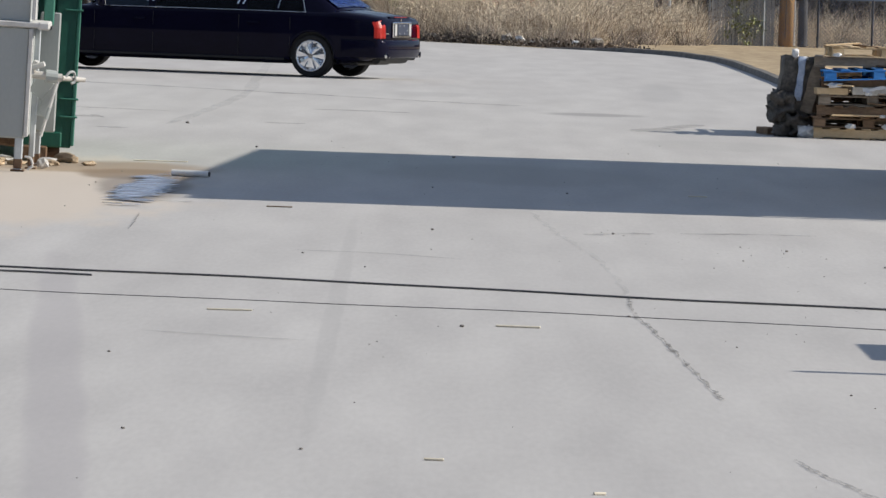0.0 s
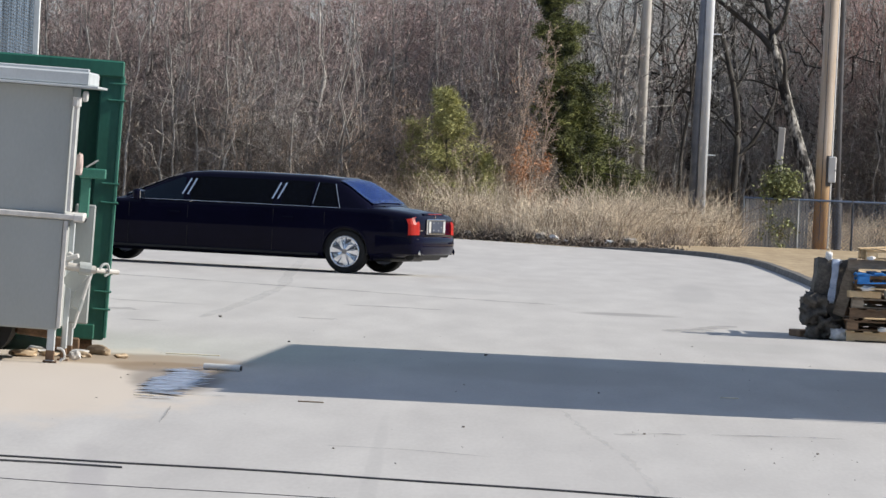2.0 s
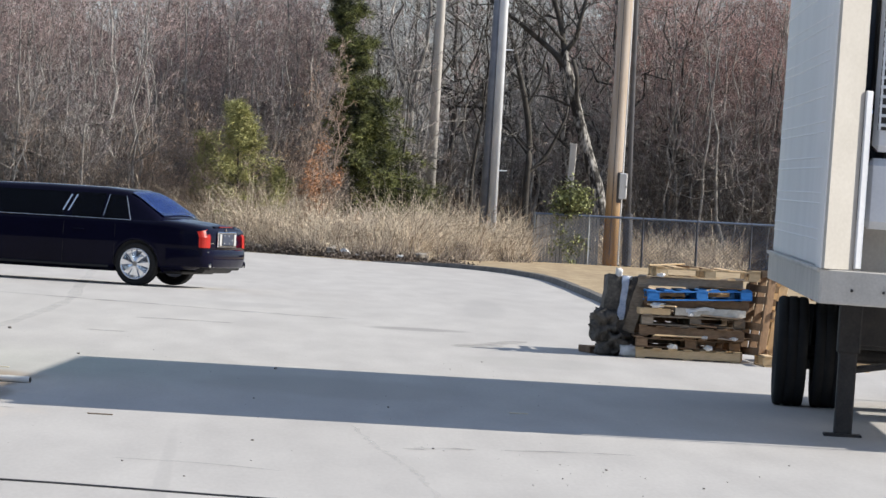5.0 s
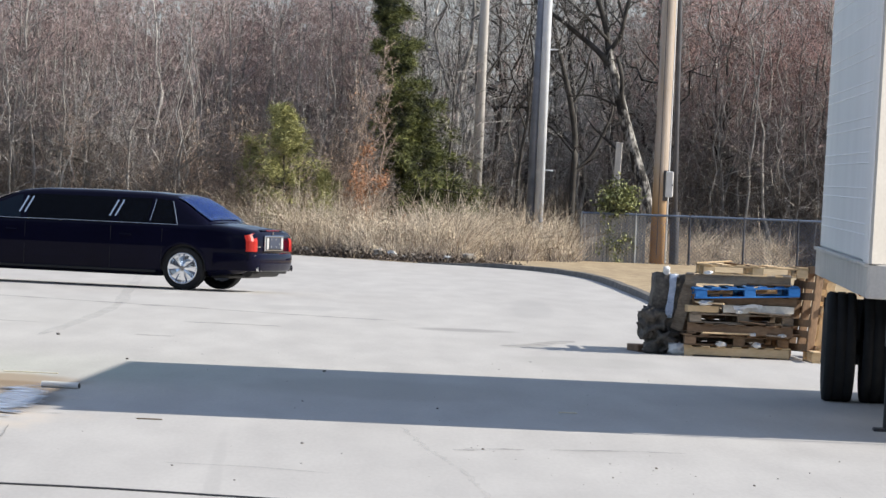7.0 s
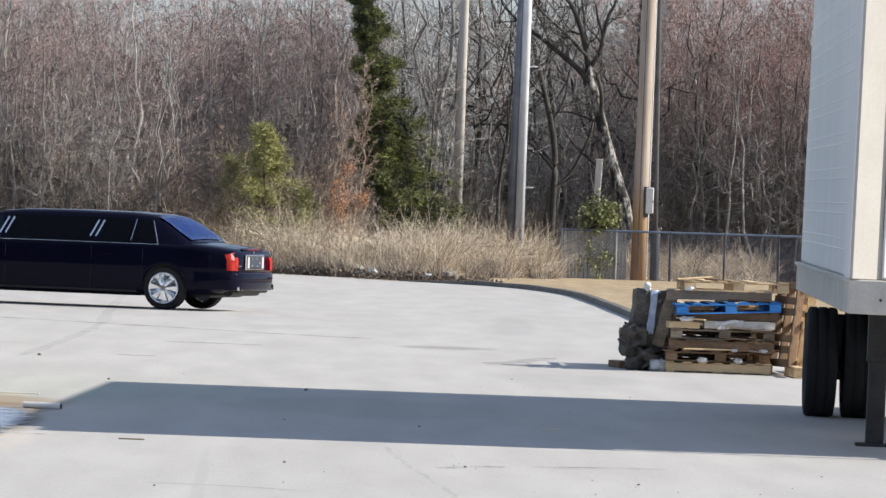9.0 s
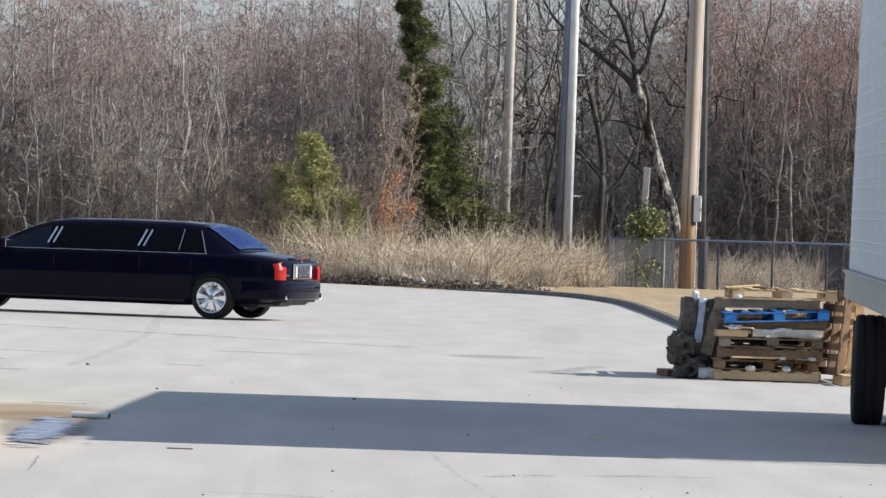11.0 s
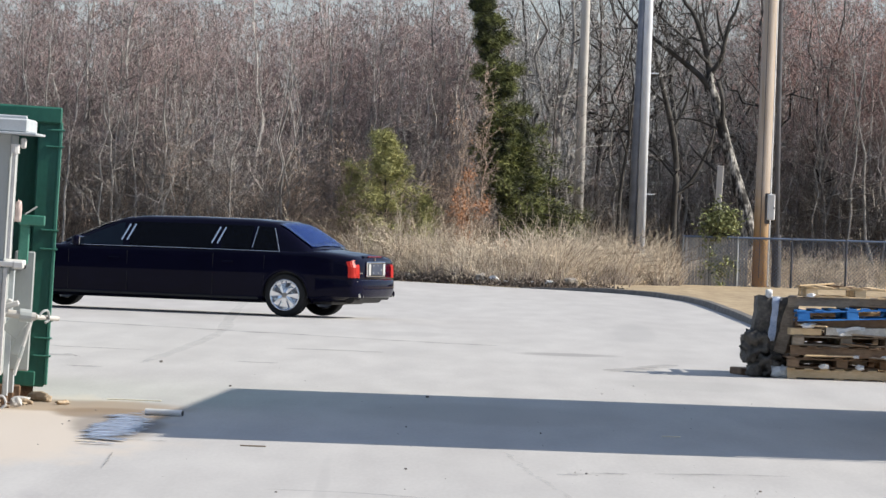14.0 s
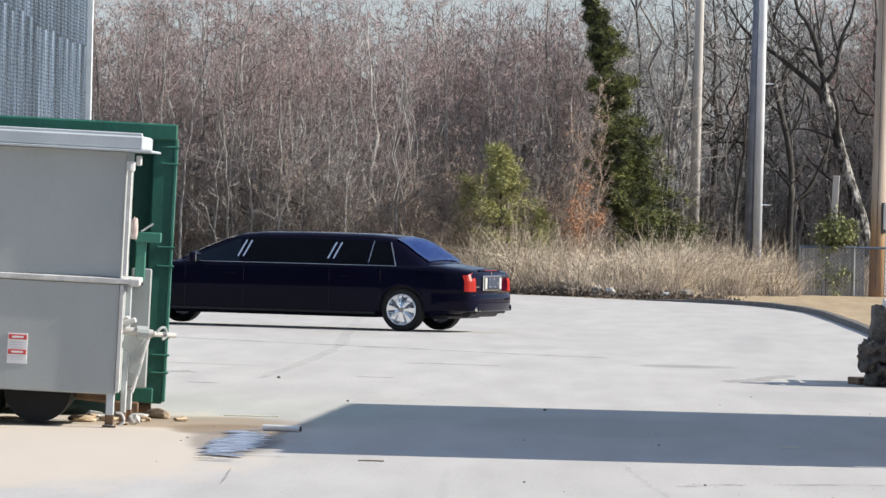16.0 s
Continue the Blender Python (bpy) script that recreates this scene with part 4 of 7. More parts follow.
M_CREAM = surf("cream_trailer_paint", (0.45, 0.425, 0.385), (0.54, 0.515, 0.475), 0.6, 0.45, 0, 0.06, 0.03)
M_WHITEP = surf("white_unit_paint", (0.66, 0.68, 0.72), (0.78, 0.80, 0.83), 0.5, 0.4, 0, 0.05, 0.03)
M_RUBBER = surf("black_rubber", (0.008, 0.008, 0.009), (0.018, 0.018, 0.019), 0.1, 0.85, 0, 0.3, 0.01)
M_FRAME = surf("black_frame_steel", (0.02, 0.02, 0.022), (0.055, 0.05, 0.048), 0.2, 0.65, 0, 0.3, 0.02)
M_AMBER = plain("amber_lens", (0.75, 0.25, 0.03), 0.3)
M_BLUECLIP = plain("blue_plastic", (0.12, 0.35, 0.75), 0.4)

TL, TTOP = 11.05, 4.12
tr = thing("semi_trailer", pose(4.23, 44.05, 0, 0, 0.9, -2.87), "white refrigerated box trailer parked on its landing legs", "trailer")
part("body", box((2.5, TL - 0.75, TTOP - 1.4), (1.28, TL / 2 + 0.375, (TTOP + 1.4) / 2), bevel=0.02), M_ALU, tr, "dull aluminium side walls")
part("side_skin", box((0.012, 0.79, TTOP - 1.62), (-0.005, 0.365, (TTOP + 1.2) / 2), bevel=0.003), M_ALU, tr)
part("roof_edge", box((2.58, TL - 0.6, 0.1), (1.28, TL / 2 + 0.3, TTOP - 0.03), bevel=0.02), M_RAILALU, tr)
part("side_rail", box((0.07, TL, 0.27), (0.03, TL / 2, 1.27), bevel=0.008), M_RAILALU, tr)
part("side_rail", box((0.07, TL, 0.27), (2.53, TL / 2, 1.27), bevel=0.008), M_RAILALU, tr)
part("rail_lip", box((0.05, TL - 0.1, 0.03), (-0.005, TL / 2, 1.395), bevel=0.004), M_RAILALU, tr)
z = 1.62
while z < 3.9:
    for dz in (0, 0.085):
        part("side_rib", box((0.016, TL - 0.3, 0.012), (0.03, TL / 2 + 0.1, z + dz), bevel=0.005), M_RIB, tr)
    z += 0.292
# nose: sill, two posts whose broad faces look along the sill, front wall
part("front_sill", box((2.55, 0.09, 0.27), (1.28, 0.03, 1.27), bevel=0.01), M_RAILALU, tr)
for sx, flip in ((0.0, 1), (2.56, -1)):
    bm = bmesh.new()
    w = 0.25
    foot = [(0, -0.03), (0.02, -0.06), (w, 0.12), (w, 0.2), (0.06, 0.24), (0.06, 0.76), (0, 0.76)] if flip > 0 else [(0, 0.32), (-0.06, 0.32), (-0.06, 0.76), (0, 0.76)]
    rows_ = [[bm.verts.new((sx + x, y, z)) for x, y in foot] for z in (1.41, TTOP - 0.22)]
    n_ = len(foot)
    for k in range(n_):
        bm.faces.new((rows_[0][k], rows_[0][(k + 1) % n_], rows_[1][(k + 1) % n_], rows_[1][k]))
    bm.faces.new(rows_[0]), bm.faces.new(rows_[1])
    part("corner_post", bm, M_CREAM, tr, "cream painted corner post")
part("post_strip", box((0.06, 0.03, 1.4), (0.285, 0.12, 2.12), (0, 0, 28), 0.006), M_WHITEP, tr)
part("front_wall", box((2.4, 0.05, 2.15), (1.28, 0.72, 2.88), bevel=0.005), M_NOSE, tr, "dark blue-grey front wall")
part("kick_panel", box((2.4, 0.06, 0.40), (1.28, 0.70, 1.605), bevel=0.005), M_RAILALU, tr)
bm = bmesh.new()
bmesh.ops.create_circle(bm, cap_ends=True, segments=20, radius=0.065, matrix=pose(0.58, 0.685, 1.56, 90))
part("drain_hole", bm, M_FRAME, tr)
for x in (0.25, 0.5, 0.9, 1.4):
    part("rivet", rod((x, -0.02, 1.25), (x, -0.035, 1.25), 0.012, n=8), M_FRAME, tr)
# cooling unit on the nose
unit = part("cooling_unit", box((1.72, 0.5, 1.5), (1.20, 0.44, 3.1), bevel=0.05), M_WHITEP, tr, "white cooling unit with a dark grille")
part("unit_base", box((1.8, 0.5, 0.56), (1.20, 0.46, 2.02), bevel=0.06), M_WHITEP, tr)
part("unit_gap", box((1.5, 0.3, 0.1), (1.20, 0.5, 2.33)), M_FRAME, tr)
part("grille_back", box((1.66, 0.02, 1.2), (1.20, 0.188, 3.12)), M_FRAME, unit)
for i in range(16):
    part("grille_bar", box((1.66, 0.02, 0.025), (1.20, 0.17, 2.56 + i * 0.075), bevel=0.004), M_WHITEP, unit)
for i in range(24):
    part("grille_rib", box((0.018, 0.02, 1.2), (0.383 + i * 0.0711, 0.155, 3.12), bevel=0.003), M_WHITEP, unit)
part("hose_clip", box((0.045, 0.05, 0.04), (0.31, 0.3, 2.66), bevel=0.01), M_BLUECLIP, tr, "blue plastic clip")
part("unit_side", box((0.06, 0.35, 1.45), (0.35, 0.5, 3.1), bevel=0.01), M_FRAME, tr)
# underside
for i in range(14):
    part("cross_member", box((2.4, 0.06, 0.11), (1.28, 0.4 + i * 0.76, 1.2)), M_FRAME, tr)
for x in (0.75, 1.8):
    part("slider_rail", box((0.1, 4.2, 0.16), (x, 8.2, 0.99), bevel=0.01), M_FRAME, tr)
part("axle", rod((0.1, 8.55, 0.51), (2.46, 8.55, 0.51), 0.07, n=12), M_FRAME, tr)
for x in (0.75, 1.8):
    part("spring_hanger", box((0.09, 0.9, 0.3), (x, 8.5, 0.77), bevel=0.03), M_FRAME, tr)


def truck_tyre(x):
    prof = [(0.27, -0.12), (0.33, -0.135), (0.44, -0.145), (0.495, -0.135), (0.51, -0.11), (0.512, -0.06), (0.503, -0.055), (0.503, -0.04), (0.512, -0.035), (0.512, 0.035),
            (0.503, 0.04), (0.503, 0.055), (0.512, 0.06), (0.51, 0.11), (0.495, 0.135), (0.44, 0.145), (0.33, 0.135), (0.27, 0.12)]
    bm = bmesh.new()
    n = 40
    rings = [[bm.verts.new((x + o, 8.55 + r * math.cos(a * math.tau / n), 0.512 + r * math.sin(a * math.tau / n))) for r, o in prof] for a in range(n)]
    for a in range(n):
        p, q = rings[a], rings[(a + 1) % n]
        for k in range(len(prof) - 1):
            bm.faces.new((p[k], p[k + 1], q[k + 1], q[k]))
    return bm


for x in (0.165, 0.515, 2.04, 2.39):
    ty = part("tyre", truck_tyre(x), M_RUBBER, tr, smooth=True)
    part("rim", rod((x - 0.1, 8.55, 0.512), (x + 0.1, 8.55, 0.512), 0.28, 0.28, 24), M_GALV, ty)
for x in (0.385, 2.0):
    part("landing_leg", box((0.15, 0.15, 1.12), (x, 2.45, 0.56), bevel=0.012), M_FRAME, tr)
    part("leg_sleeve", box((0.19, 0.19, 0.45), (x, 2.45, 0.92), bevel=0.012), M_FRAME, tr)
    part("foot_plate", box((0.31, 0.26, 0.03), (x, 2.45, 0.015), bevel=0.006), M_FRAME, tr)
    part("leg_gusset", box((0.03, 0.5, 0.08), (x, 2.75, 0.85), (38, 0, 0), 0.005), M_FRAME, tr)
part("leg_brace", rod((0.385, 2.45, 0.55), (2.0, 2.45, 0.85), 0.03, n=8), M_FRAME, tr)
part("crank_rod", rod((0.35, 2.45, 0.75), (2.0, 2.45, 0.75), 0.018, n=8), M_FRAME, tr)
part("marker_lamp", box((0.09, 0.05, 0.09), (0.33, 7.9, 1.05), bevel=0.012), M_AMBER, tr, "amber side marker lamp")
# dark box added to fill the view under the trailer
part("underside_dark_fill", box((1.5, 1.6, 0.46), (1.35, 6.6, 0.88), bevel=0.03), M_FRAME, tr)
part("rear_bumper", box((2.3, 0.1, 0.12), (1.28, TL - 0.1, 0.56), bevel=0.01), M_FRAME, tr)
for x in (0.6, 1.95):
    part("bumper_upright", box((0.1, 0.08, 0.62), (x, TL - 0.1, 0.86), bevel=0.008), M_FRAME, tr)
for x in (0.34, 2.2):
    part("mud_flap", box((0.62, 0.015, 0.62), (x, 9.3, 0.64), bevel=0.004), M_RUBBER, tr)

# ---------------- compactor ----------------
M_GREY = surf("grey_machine_paint", (0.35, 0.378, 0.375), (0.41, 0.437, 0.432), 0.6, 0.55, 0, 0.05, 0.02, stretch=(1, 1, 0.45))
M_GREYL = surf("light_grey_paint", (0.42, 0.455, 0.475), (0.53, 0.565, 0.585), 0.4, 0.55, 0, 0.12, 0.02)
M_WORN = surf("white_worn_edge", (0.48, 0.475, 0.46), (0.66, 0.65, 0.63), 0.15, 0.6, 0, 0.2, 0.02)
M_RUSTY = surf("rusty_steel", (0.09, 0.055, 0.035), (0.24, 0.15, 0.09), 0.12, 0.85, 0.1, 0.4, 0.02)
M_GREEN = surf("green_container_paint", (0.008, 0.088, 0.06), (0.02, 0.14, 0.095), 0.5, 0.5, 0, 0.15, 0.03, stretch=(1, 1, 0.45))
M_GREEND = surf("worn_green_edge", (0.02, 0.14, 0.10), (0.06, 0.22, 0.165), 0.2, 0.55, 0, 0.2, 0.02)
M_SIGN = surf("white_sign", (0.74, 0.74, 0.74), (0.80, 0.80, 0.80), 0.1, 0.5, 0, 0.0, 0.02)
M_RED = surf("red_sign", (0.55, 0.05, 0.05), (0.62, 0.08, 0.07), 0.1, 0.5, 0, 0.0, 0.02)
M_INK = plain("dark_ink", (0.05, 0.05, 0.06), 0.6)

M_PINKRAG = surf("faded_pink_cloth", (0.50, 0.38, 0.35), (0.68, 0.56, 0.52), 0.05, 0.9, 0, 0.3, 0.01)
co = thing("waste_compactor", pose(-3.64, 48.2, 0, 0, 1.7, 1.2), "grey steel waste compactor on short legs beside a container", "compactor")
part("lower_body", box((4.2, 1.2, 0.95), (-2.1, 0.6, 0.755), bevel=0.012), M_GREY, co)
part("upper_body", box((4.2, 1.15, 1.09), (-2.1, 0.6, 1.82), bevel=0.012), M_GREY, co)
part("middle_flange", box((4.34, 1.3, 0.05), (-2.04, 0.62, 1.255), bevel=0.01), M_WORN, co)
part("flange_tip", box((0.1, 0.12, 0.07), (0.12, 0.02, 1.25), bevel=0.015), M_WORN, co)
lid = part("lid", box((4.33, 1.6, 0.12), (-2.03, 0.7, 2.44), bevel=0.015), M_GREYL, co, "pale grey overhanging lid")
part("lid_flange", box((4.42, 1.66, 0.02), (-2.0, 0.7, 2.372), bevel=0.004), M_GREYL, lid)
part("lid_ridge", box((4.3, 0.1, 0.03), (-2.03, 0.0, 2.51), bevel=0.008), M_GREYL, lid)
for x, y in ((-0.04, 0.04), (0.04, 0.65), (-2.4, 0.04), (-2.4, 1.4), (0.04, 1.4)):
    w = 0.05 if y == 0.65 else 0.07
    part("leg", box((w, w, 1.22), (x, y, 0.61), bevel=0.008), M_GREYL, co)
    part("leg_foot", box((w + 0.045, w + 0.045, 0.016), (x, y, 0.008), bevel=0.003), M_RUSTY, co)
    part("leg_stain", box((w + 0.004, w + 0.004, 0.09), (x, y, 0.065), bevel=0.006), M_RUSTY, co)
part("edge_angle", box((0.035, 0.06, 0.92), (0.015, 0.0, 0.76), bevel=0.005), M_WORN, co)
part("edge_angle", box((0.035, 0.06, 0.98), (0.03, 0.0, 1.79), bevel=0.005), M_WORN, co)
part("corner_bracket", box((0.05, 0.08, 0.09), (0.1, 0.02, 2.29), bevel=0.012), M_WORN, co)
part("edge_cap", rod((0.035, -0.03, 2.2), (0.035, -0.03, 2.28), 0.04, n=10), M_WORN, co)
pl = part("side_plate", box((0.18, 0.03, 1.05), (0.11, 1.3, 0.83), bevel=0.012), M_GREY, co)
part("slot", box((0.05, 0.012, 0.08), (0.1, 1.282, 1.24), bevel=0.01), M_INK, pl)
part("arm", box((0.23, 0.1, 0.09), (0.16, 1.1, 1.63), bevel=0.01), M_GREEND, co)
part("arm_post", box((0.09, 0.06, 0.36), (0.1, 1.15, 1.42), bevel=0.01), M_GREEND, co)
part("arm_pin", rod((0.1, 1.05, 1.68), (0.2, 1.05, 1.75), 0.008, n=6), M_WORN, co)
# ratchet that draws the container up
ra = part("ratchet", rod((0.0, 0.3, 0.83), (0.28, 0.34, 0.81), 0.035, n=12), M_RAILALU, co, "steel ratchet coupling")
part("ratchet_body", rod((0.14, 0.32, 0.82), (0.24, 0.335, 0.815), 0.055, n=12), M_GREY, ra)
part("hook_rod", rod((0.28, 0.34, 0.81), (0.46, 0.6, 0.80), 0.022, n=10), M_RAILALU, ra)
part("hook", bent(smoothed([(0.30, 0.36, 0.8), (0.34, 0.38, 0.86), (0.38, 0.42, 0.86), (0.39, 0.44, 0.79), (0.36, 0.42, 0.765)], 4), 0.012, 7), M_GREY, ra)
part("yoke", box((0.05, 0.06, 0.2), (0.02, 0.28, 0.86), (0, 25, 0), 0.012), M_WORN, ra)
part("yoke", box((0.16, 0.04, 0.05), (0.06, 0.26, 0.90), (0, -18, 0), 0.012), M_WORN, ra)
part("handle", rod((0.24, 0.3, 0.76), (0.13, 0.3, 0.3), 0.013, n=8), M_WORN, co)
part("handle_grip", rod((0.19, 0.3, 0.55), (0.165, 0.3, 0.45), 0.018, n=8), M_GREY, co)
part("stay_plate", box((0.10, 0.02, 0.34), (0.16, 0.62, 0.62), (0, 14, 0), 0.008), M_GREY, co)
part("brace_plate", box((0.15, 0.02, 0.18), (0.1, 0.5, 0.72), (0, 35, 0), 0.005), M_GREY, co)
# black box added under the body to stand for the shade there
part("underside_dark_box", box((3.2, 0.8, 0.2), (-2.6, 1.3, 0.17), bevel=0.02), M_RUBBER, co)
part("roller", rod((-0.68, 0.25, 0.29), (-0.68, 1.1, 0.29), 0.29, n=36), M_RUBBER, co, "black rubber roller", smooth=False)
part("axle_box", box((0.30, 0.5, 0.15), (-0.23, 0.8, 0.27), (0, 4, 0), 0.02), M_RUSTY, co)
part("rag", lump((0.028, 0.03, 0.09), (0.075, 0.35, 1.70), 15, 0.5, 3, 2.2), M_PINKRAG, co, "faded pink rag hung on the edge", smooth=True)
part("hose_loop", bent(smoothed([(0.02, -0.02, 0.13), (0.07, -0.03, 0.12), (0.09, -0.03, 0.06), (0.05, -0.03, 0.02)], 4), 0.012, 6), M_WORN, co)
sg = thing("warning_sign", pose(-4.475, 48.16, 0.66, 0, 1.7, 1.2), "white warning sign with red bars on the compactor", "sign")
part("plate", box((0.17, 0.006, 0.26), (0, 0.02, 0.0), bevel=0.002), M_SIGN, sg)
for z in (0.098, -0.03):
    part("red_bar", box((0.155, 0.006, 0.04), (0, 0.014, z), bevel=0.002), M_RED, sg)
    part("lettering", box((0.10, 0.004, 0.016), (0, 0.010, z)), M_SIGN, sg)
for z, w in ((0.05, 0.12), (0.03, 0.13), (0.01, 0.1), (-0.075, 0.12), (-0.095, 0.11)):
    part("lettering", box((w, 0.004, 0.006), (0, 0.015, z)), M_METER, sg)

# ---------------- green container behind it ----------------
gc = thing("waste_container", pose(-3.44, 50.75, 0, 0, 1.7, 4.5), "dark green ribbed steel waste container", "container")
part("body", box((4.28, 5.25, 2.28), (-2.25, 2.98, 1.32), bevel=0.015), M_GREEN, gc)
part("side_wall", box((0.06, 1.42, 2.35), (-0.03, 0.7, 1.32), bevel=0.008), M_GREEN, gc)
part("side_wall", box((0.06, 1.42, 2.35), (-4.42, 0.7, 1.32), bevel=0.008), M_GREEN, gc)
part("roof_plate", box((4.4, 1.42, 0.05), (-2.25, 0.7, 2.47), bevel=0.008), M_GREEN, gc)
part("floor_plate", box((4.4, 1.42, 0.05), (-2.25, 0.7, 0.17), bevel=0.008), M_GREEN, gc)
part("top_rail", box((4.5, 0.16, 0.15), (-2.2, 0.0, 2.56), bevel=0.015), M_GREEN, gc)
part("side_rail", box((0.1, 5.4, 0.13), (0.0, 2.85, 2.57), bevel=0.012), M_GREEN, gc)
part("front_post", box((0.19, 0.13, 2.4), (-0.06, 0.04, 1.32), bevel=0.012), M_GREEN, gc)
part("post_edge", box((0.035, 0.15, 2.36), (0.045, 0.04, 1.32), bevel=0.008), M_GREEND, gc)
for z in (2.43, 2.28, 1.53, 1.36, 0.72, 0.56, 0.4):
    part("fin", box((0.16, 0.16, 0.016), (0.0, 0.03, z), bevel=0.004), M_GREEND, gc)
part("bottom_rail", box((4.4, 0.2, 0.14), (-2.25, 0.05, 0.19), bevel=0.012), M_GREEN, gc)
for y in (0.1, 5.2):
    part("wheel", rod((-0.24, y, 0.075), (-0.06, y, 0.075), 0.075, n=16), M_RUSTY, gc)
    part("wheel", rod((-4.3, y, 0.075), (-4.12, y, 0.075), 0.075, n=16), M_RUSTY, gc)
part("foot", box((0.26, 0.2, 0.12), (-0.3, 0.02, 0.07), bevel=0.015), M_RUSTY, gc)
part("catch", box((0.06, 0.03, 0.03), (-0.3, -0.06, 0.42), bevel=0.005), M_WORN, gc)

# ---------------- metal shed: its long side runs away from the view ----------------
def rippled(m, pitch, deep):
    """Adds fine level corrugation to a sheet's relief."""
    N, L = m.node_tree.nodes, m.node_tree.links
    wave, b = N.new("ShaderNodeTexWave"), N.new("ShaderNodeBump")
    wave.bands_direction = "Z"
    wave.inputs["Scale"].default_value = 0.314 / pitch
    wave.inputs["Distortion"].default_value, wave.inputs["Detail"].default_value = 0.6, 1
    L.new(next(n_ for n_ in N if n_.type == "TEX_COORD").outputs["Object"], wave.inputs["Vector"])
    b.inputs["Strength"].default_value, b.inputs["Distance"].default_value = 0.55, deep
    L.new(wave.outputs["Fac"], b.inputs["Height"])
    nrm = N["Principled BSDF"].inputs["Normal"]
    if nrm.links:
        L.new(nrm.links[0].from_socket, b.inputs["Normal"])
    L.new(b.outputs["Normal"], nrm)
    return m


# upright streaks in the colour stand for bright reflections on the ribs
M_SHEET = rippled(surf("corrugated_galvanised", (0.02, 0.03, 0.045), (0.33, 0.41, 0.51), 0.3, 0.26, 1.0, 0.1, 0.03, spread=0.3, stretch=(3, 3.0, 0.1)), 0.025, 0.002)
M_TRIM = surf("pale_shed_trim", (0.55, 0.57, 0.58), (0.70, 0.72, 0.73), 0.3, 0.5, 0.2, 0.05, 0.03)
SHED_TURN = math.degrees(math.atan2(0.59, 22.5))
shed = thing("metal_shed", pose(-6.48, 80, 0, 0, 0, SHED_TURN), "tall shed clad in bluish corrugated metal sheets", "building")
part("wall", box((9, 22.5, 7.6), (-4.6, -11.25, 3.8)), M_FRAME, shed)


def ribbed(width):
    """A ribbed sheet in the y-z plane, one metre tall, facing +x."""
    bm = bmesh.new()
    pts, y = [], 0.0
    while y < width - 0.3:
        pts += [(0.0, y), (0.0, y + 0.16), (0.03, y + 0.19), (0.03, y + 0.29), (0.0, y + 0.32), (0.0, y + 0.40), (0.014, y + 0.42), (0.0, y + 0.44)]
        y += 0.5
    pts.append((0.0, width))
    cols_ = [[bm.verts.new((x + (0.006 if z else 0.012), y, z)) for z in (0, 1)] for x, y in pts]
    for a, b in zip(cols_, cols_[1:]):
        bm.faces.new((a[0], b[0], b[1], a[1]))
    return bm


me = bpy.data.meshes.new("cladding_sheet")
bm = ribbed(1.5)
bm.to_mesh(me), bm.free()
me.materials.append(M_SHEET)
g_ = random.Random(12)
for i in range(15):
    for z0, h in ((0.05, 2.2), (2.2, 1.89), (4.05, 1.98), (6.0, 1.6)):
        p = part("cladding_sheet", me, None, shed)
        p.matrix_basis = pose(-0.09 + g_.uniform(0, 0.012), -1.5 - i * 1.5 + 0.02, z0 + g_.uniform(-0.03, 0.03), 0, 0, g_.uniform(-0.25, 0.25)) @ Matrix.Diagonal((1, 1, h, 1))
part("corner_trim", box((0.10, 0.12, 7.6), (-0.03, 0.05, 3.8), bevel=0.01), M_TRIM, shed)
part("roof", box((9.6, 23.2, 0.18), (-4.6, -11.25, 7.7), bevel=0.02), M_TRIM, shed)
part("gutter", box((0.14, 23.2, 0.14), (0.26, -11.25, 7.6), bevel=0.03), M_TRIM, shed)
# ---------------- the limousine ----------------
M_PAINT = surf("black_car_paint", (0.004, 0.004, 0.013), (0.006, 0.006, 0.019), 1.0, 0.35, 0, 0.0, 0.05, coat=1.0, spec=0.0)
M_PAINT.node_tree.nodes["Principled BSDF"].inputs["Coat Roughness"].default_value = 0.06
M_PAINT.node_tree.nodes["Principled BSDF"].inputs["Coat IOR"].default_value = 1.2
M_GLASS = plain("tinted_glass", (0.003, 0.004, 0.008), 0.03)
# rear glass: the blue of the reflected sky is painted into its colour
M_REARGLASS = plain("sky_blue_glass", (0.008, 0.045, 0.25), 0.12)
M_REARGLASS.node_tree.nodes["Principled BSDF"].inputs["Specular Tint"].default_value = (0.3, 0.5, 1, 1)
M_GLASS.node_tree.nodes["Principled BSDF"].inputs["Specular IOR Level"].default_value = 0.3
M_FRONTGLASS = plain("lighter_tinted_glass", (0.012, 0.026, 0.05), 0.05)
M_CHROME = plain("chrome", (0.78, 0.79, 0.80), 0.12, 1.0)
M_ALLOY = plain("bright_alloy", (0.84, 0.87, 0.92), 0.16, 1.0)
M_WHEELBACK = plain("shaded_steel", (0.22, 0.25, 0.33), 0.35, 0.7)
M_TAIL = plain("red_tail_lens", (0.66, 0.03, 0.018), 0.42)
M_TAILD = plain("dark_red_lens", (0.22, 0.01, 0.008), 0.2)
M_CLEAR = plain("clear_lens", (0.62, 0.63, 0.64), 0.15, 0.3)
M_TRIMB = surf("black_trim", (0.008, 0.008, 0.009), (0.02, 0.02, 0.021), 0.2, 0.55, 0, 0.1, 0.01)
M_PLATE = plain("dark_plate", (0.03, 0.04, 0.07), 0.35)

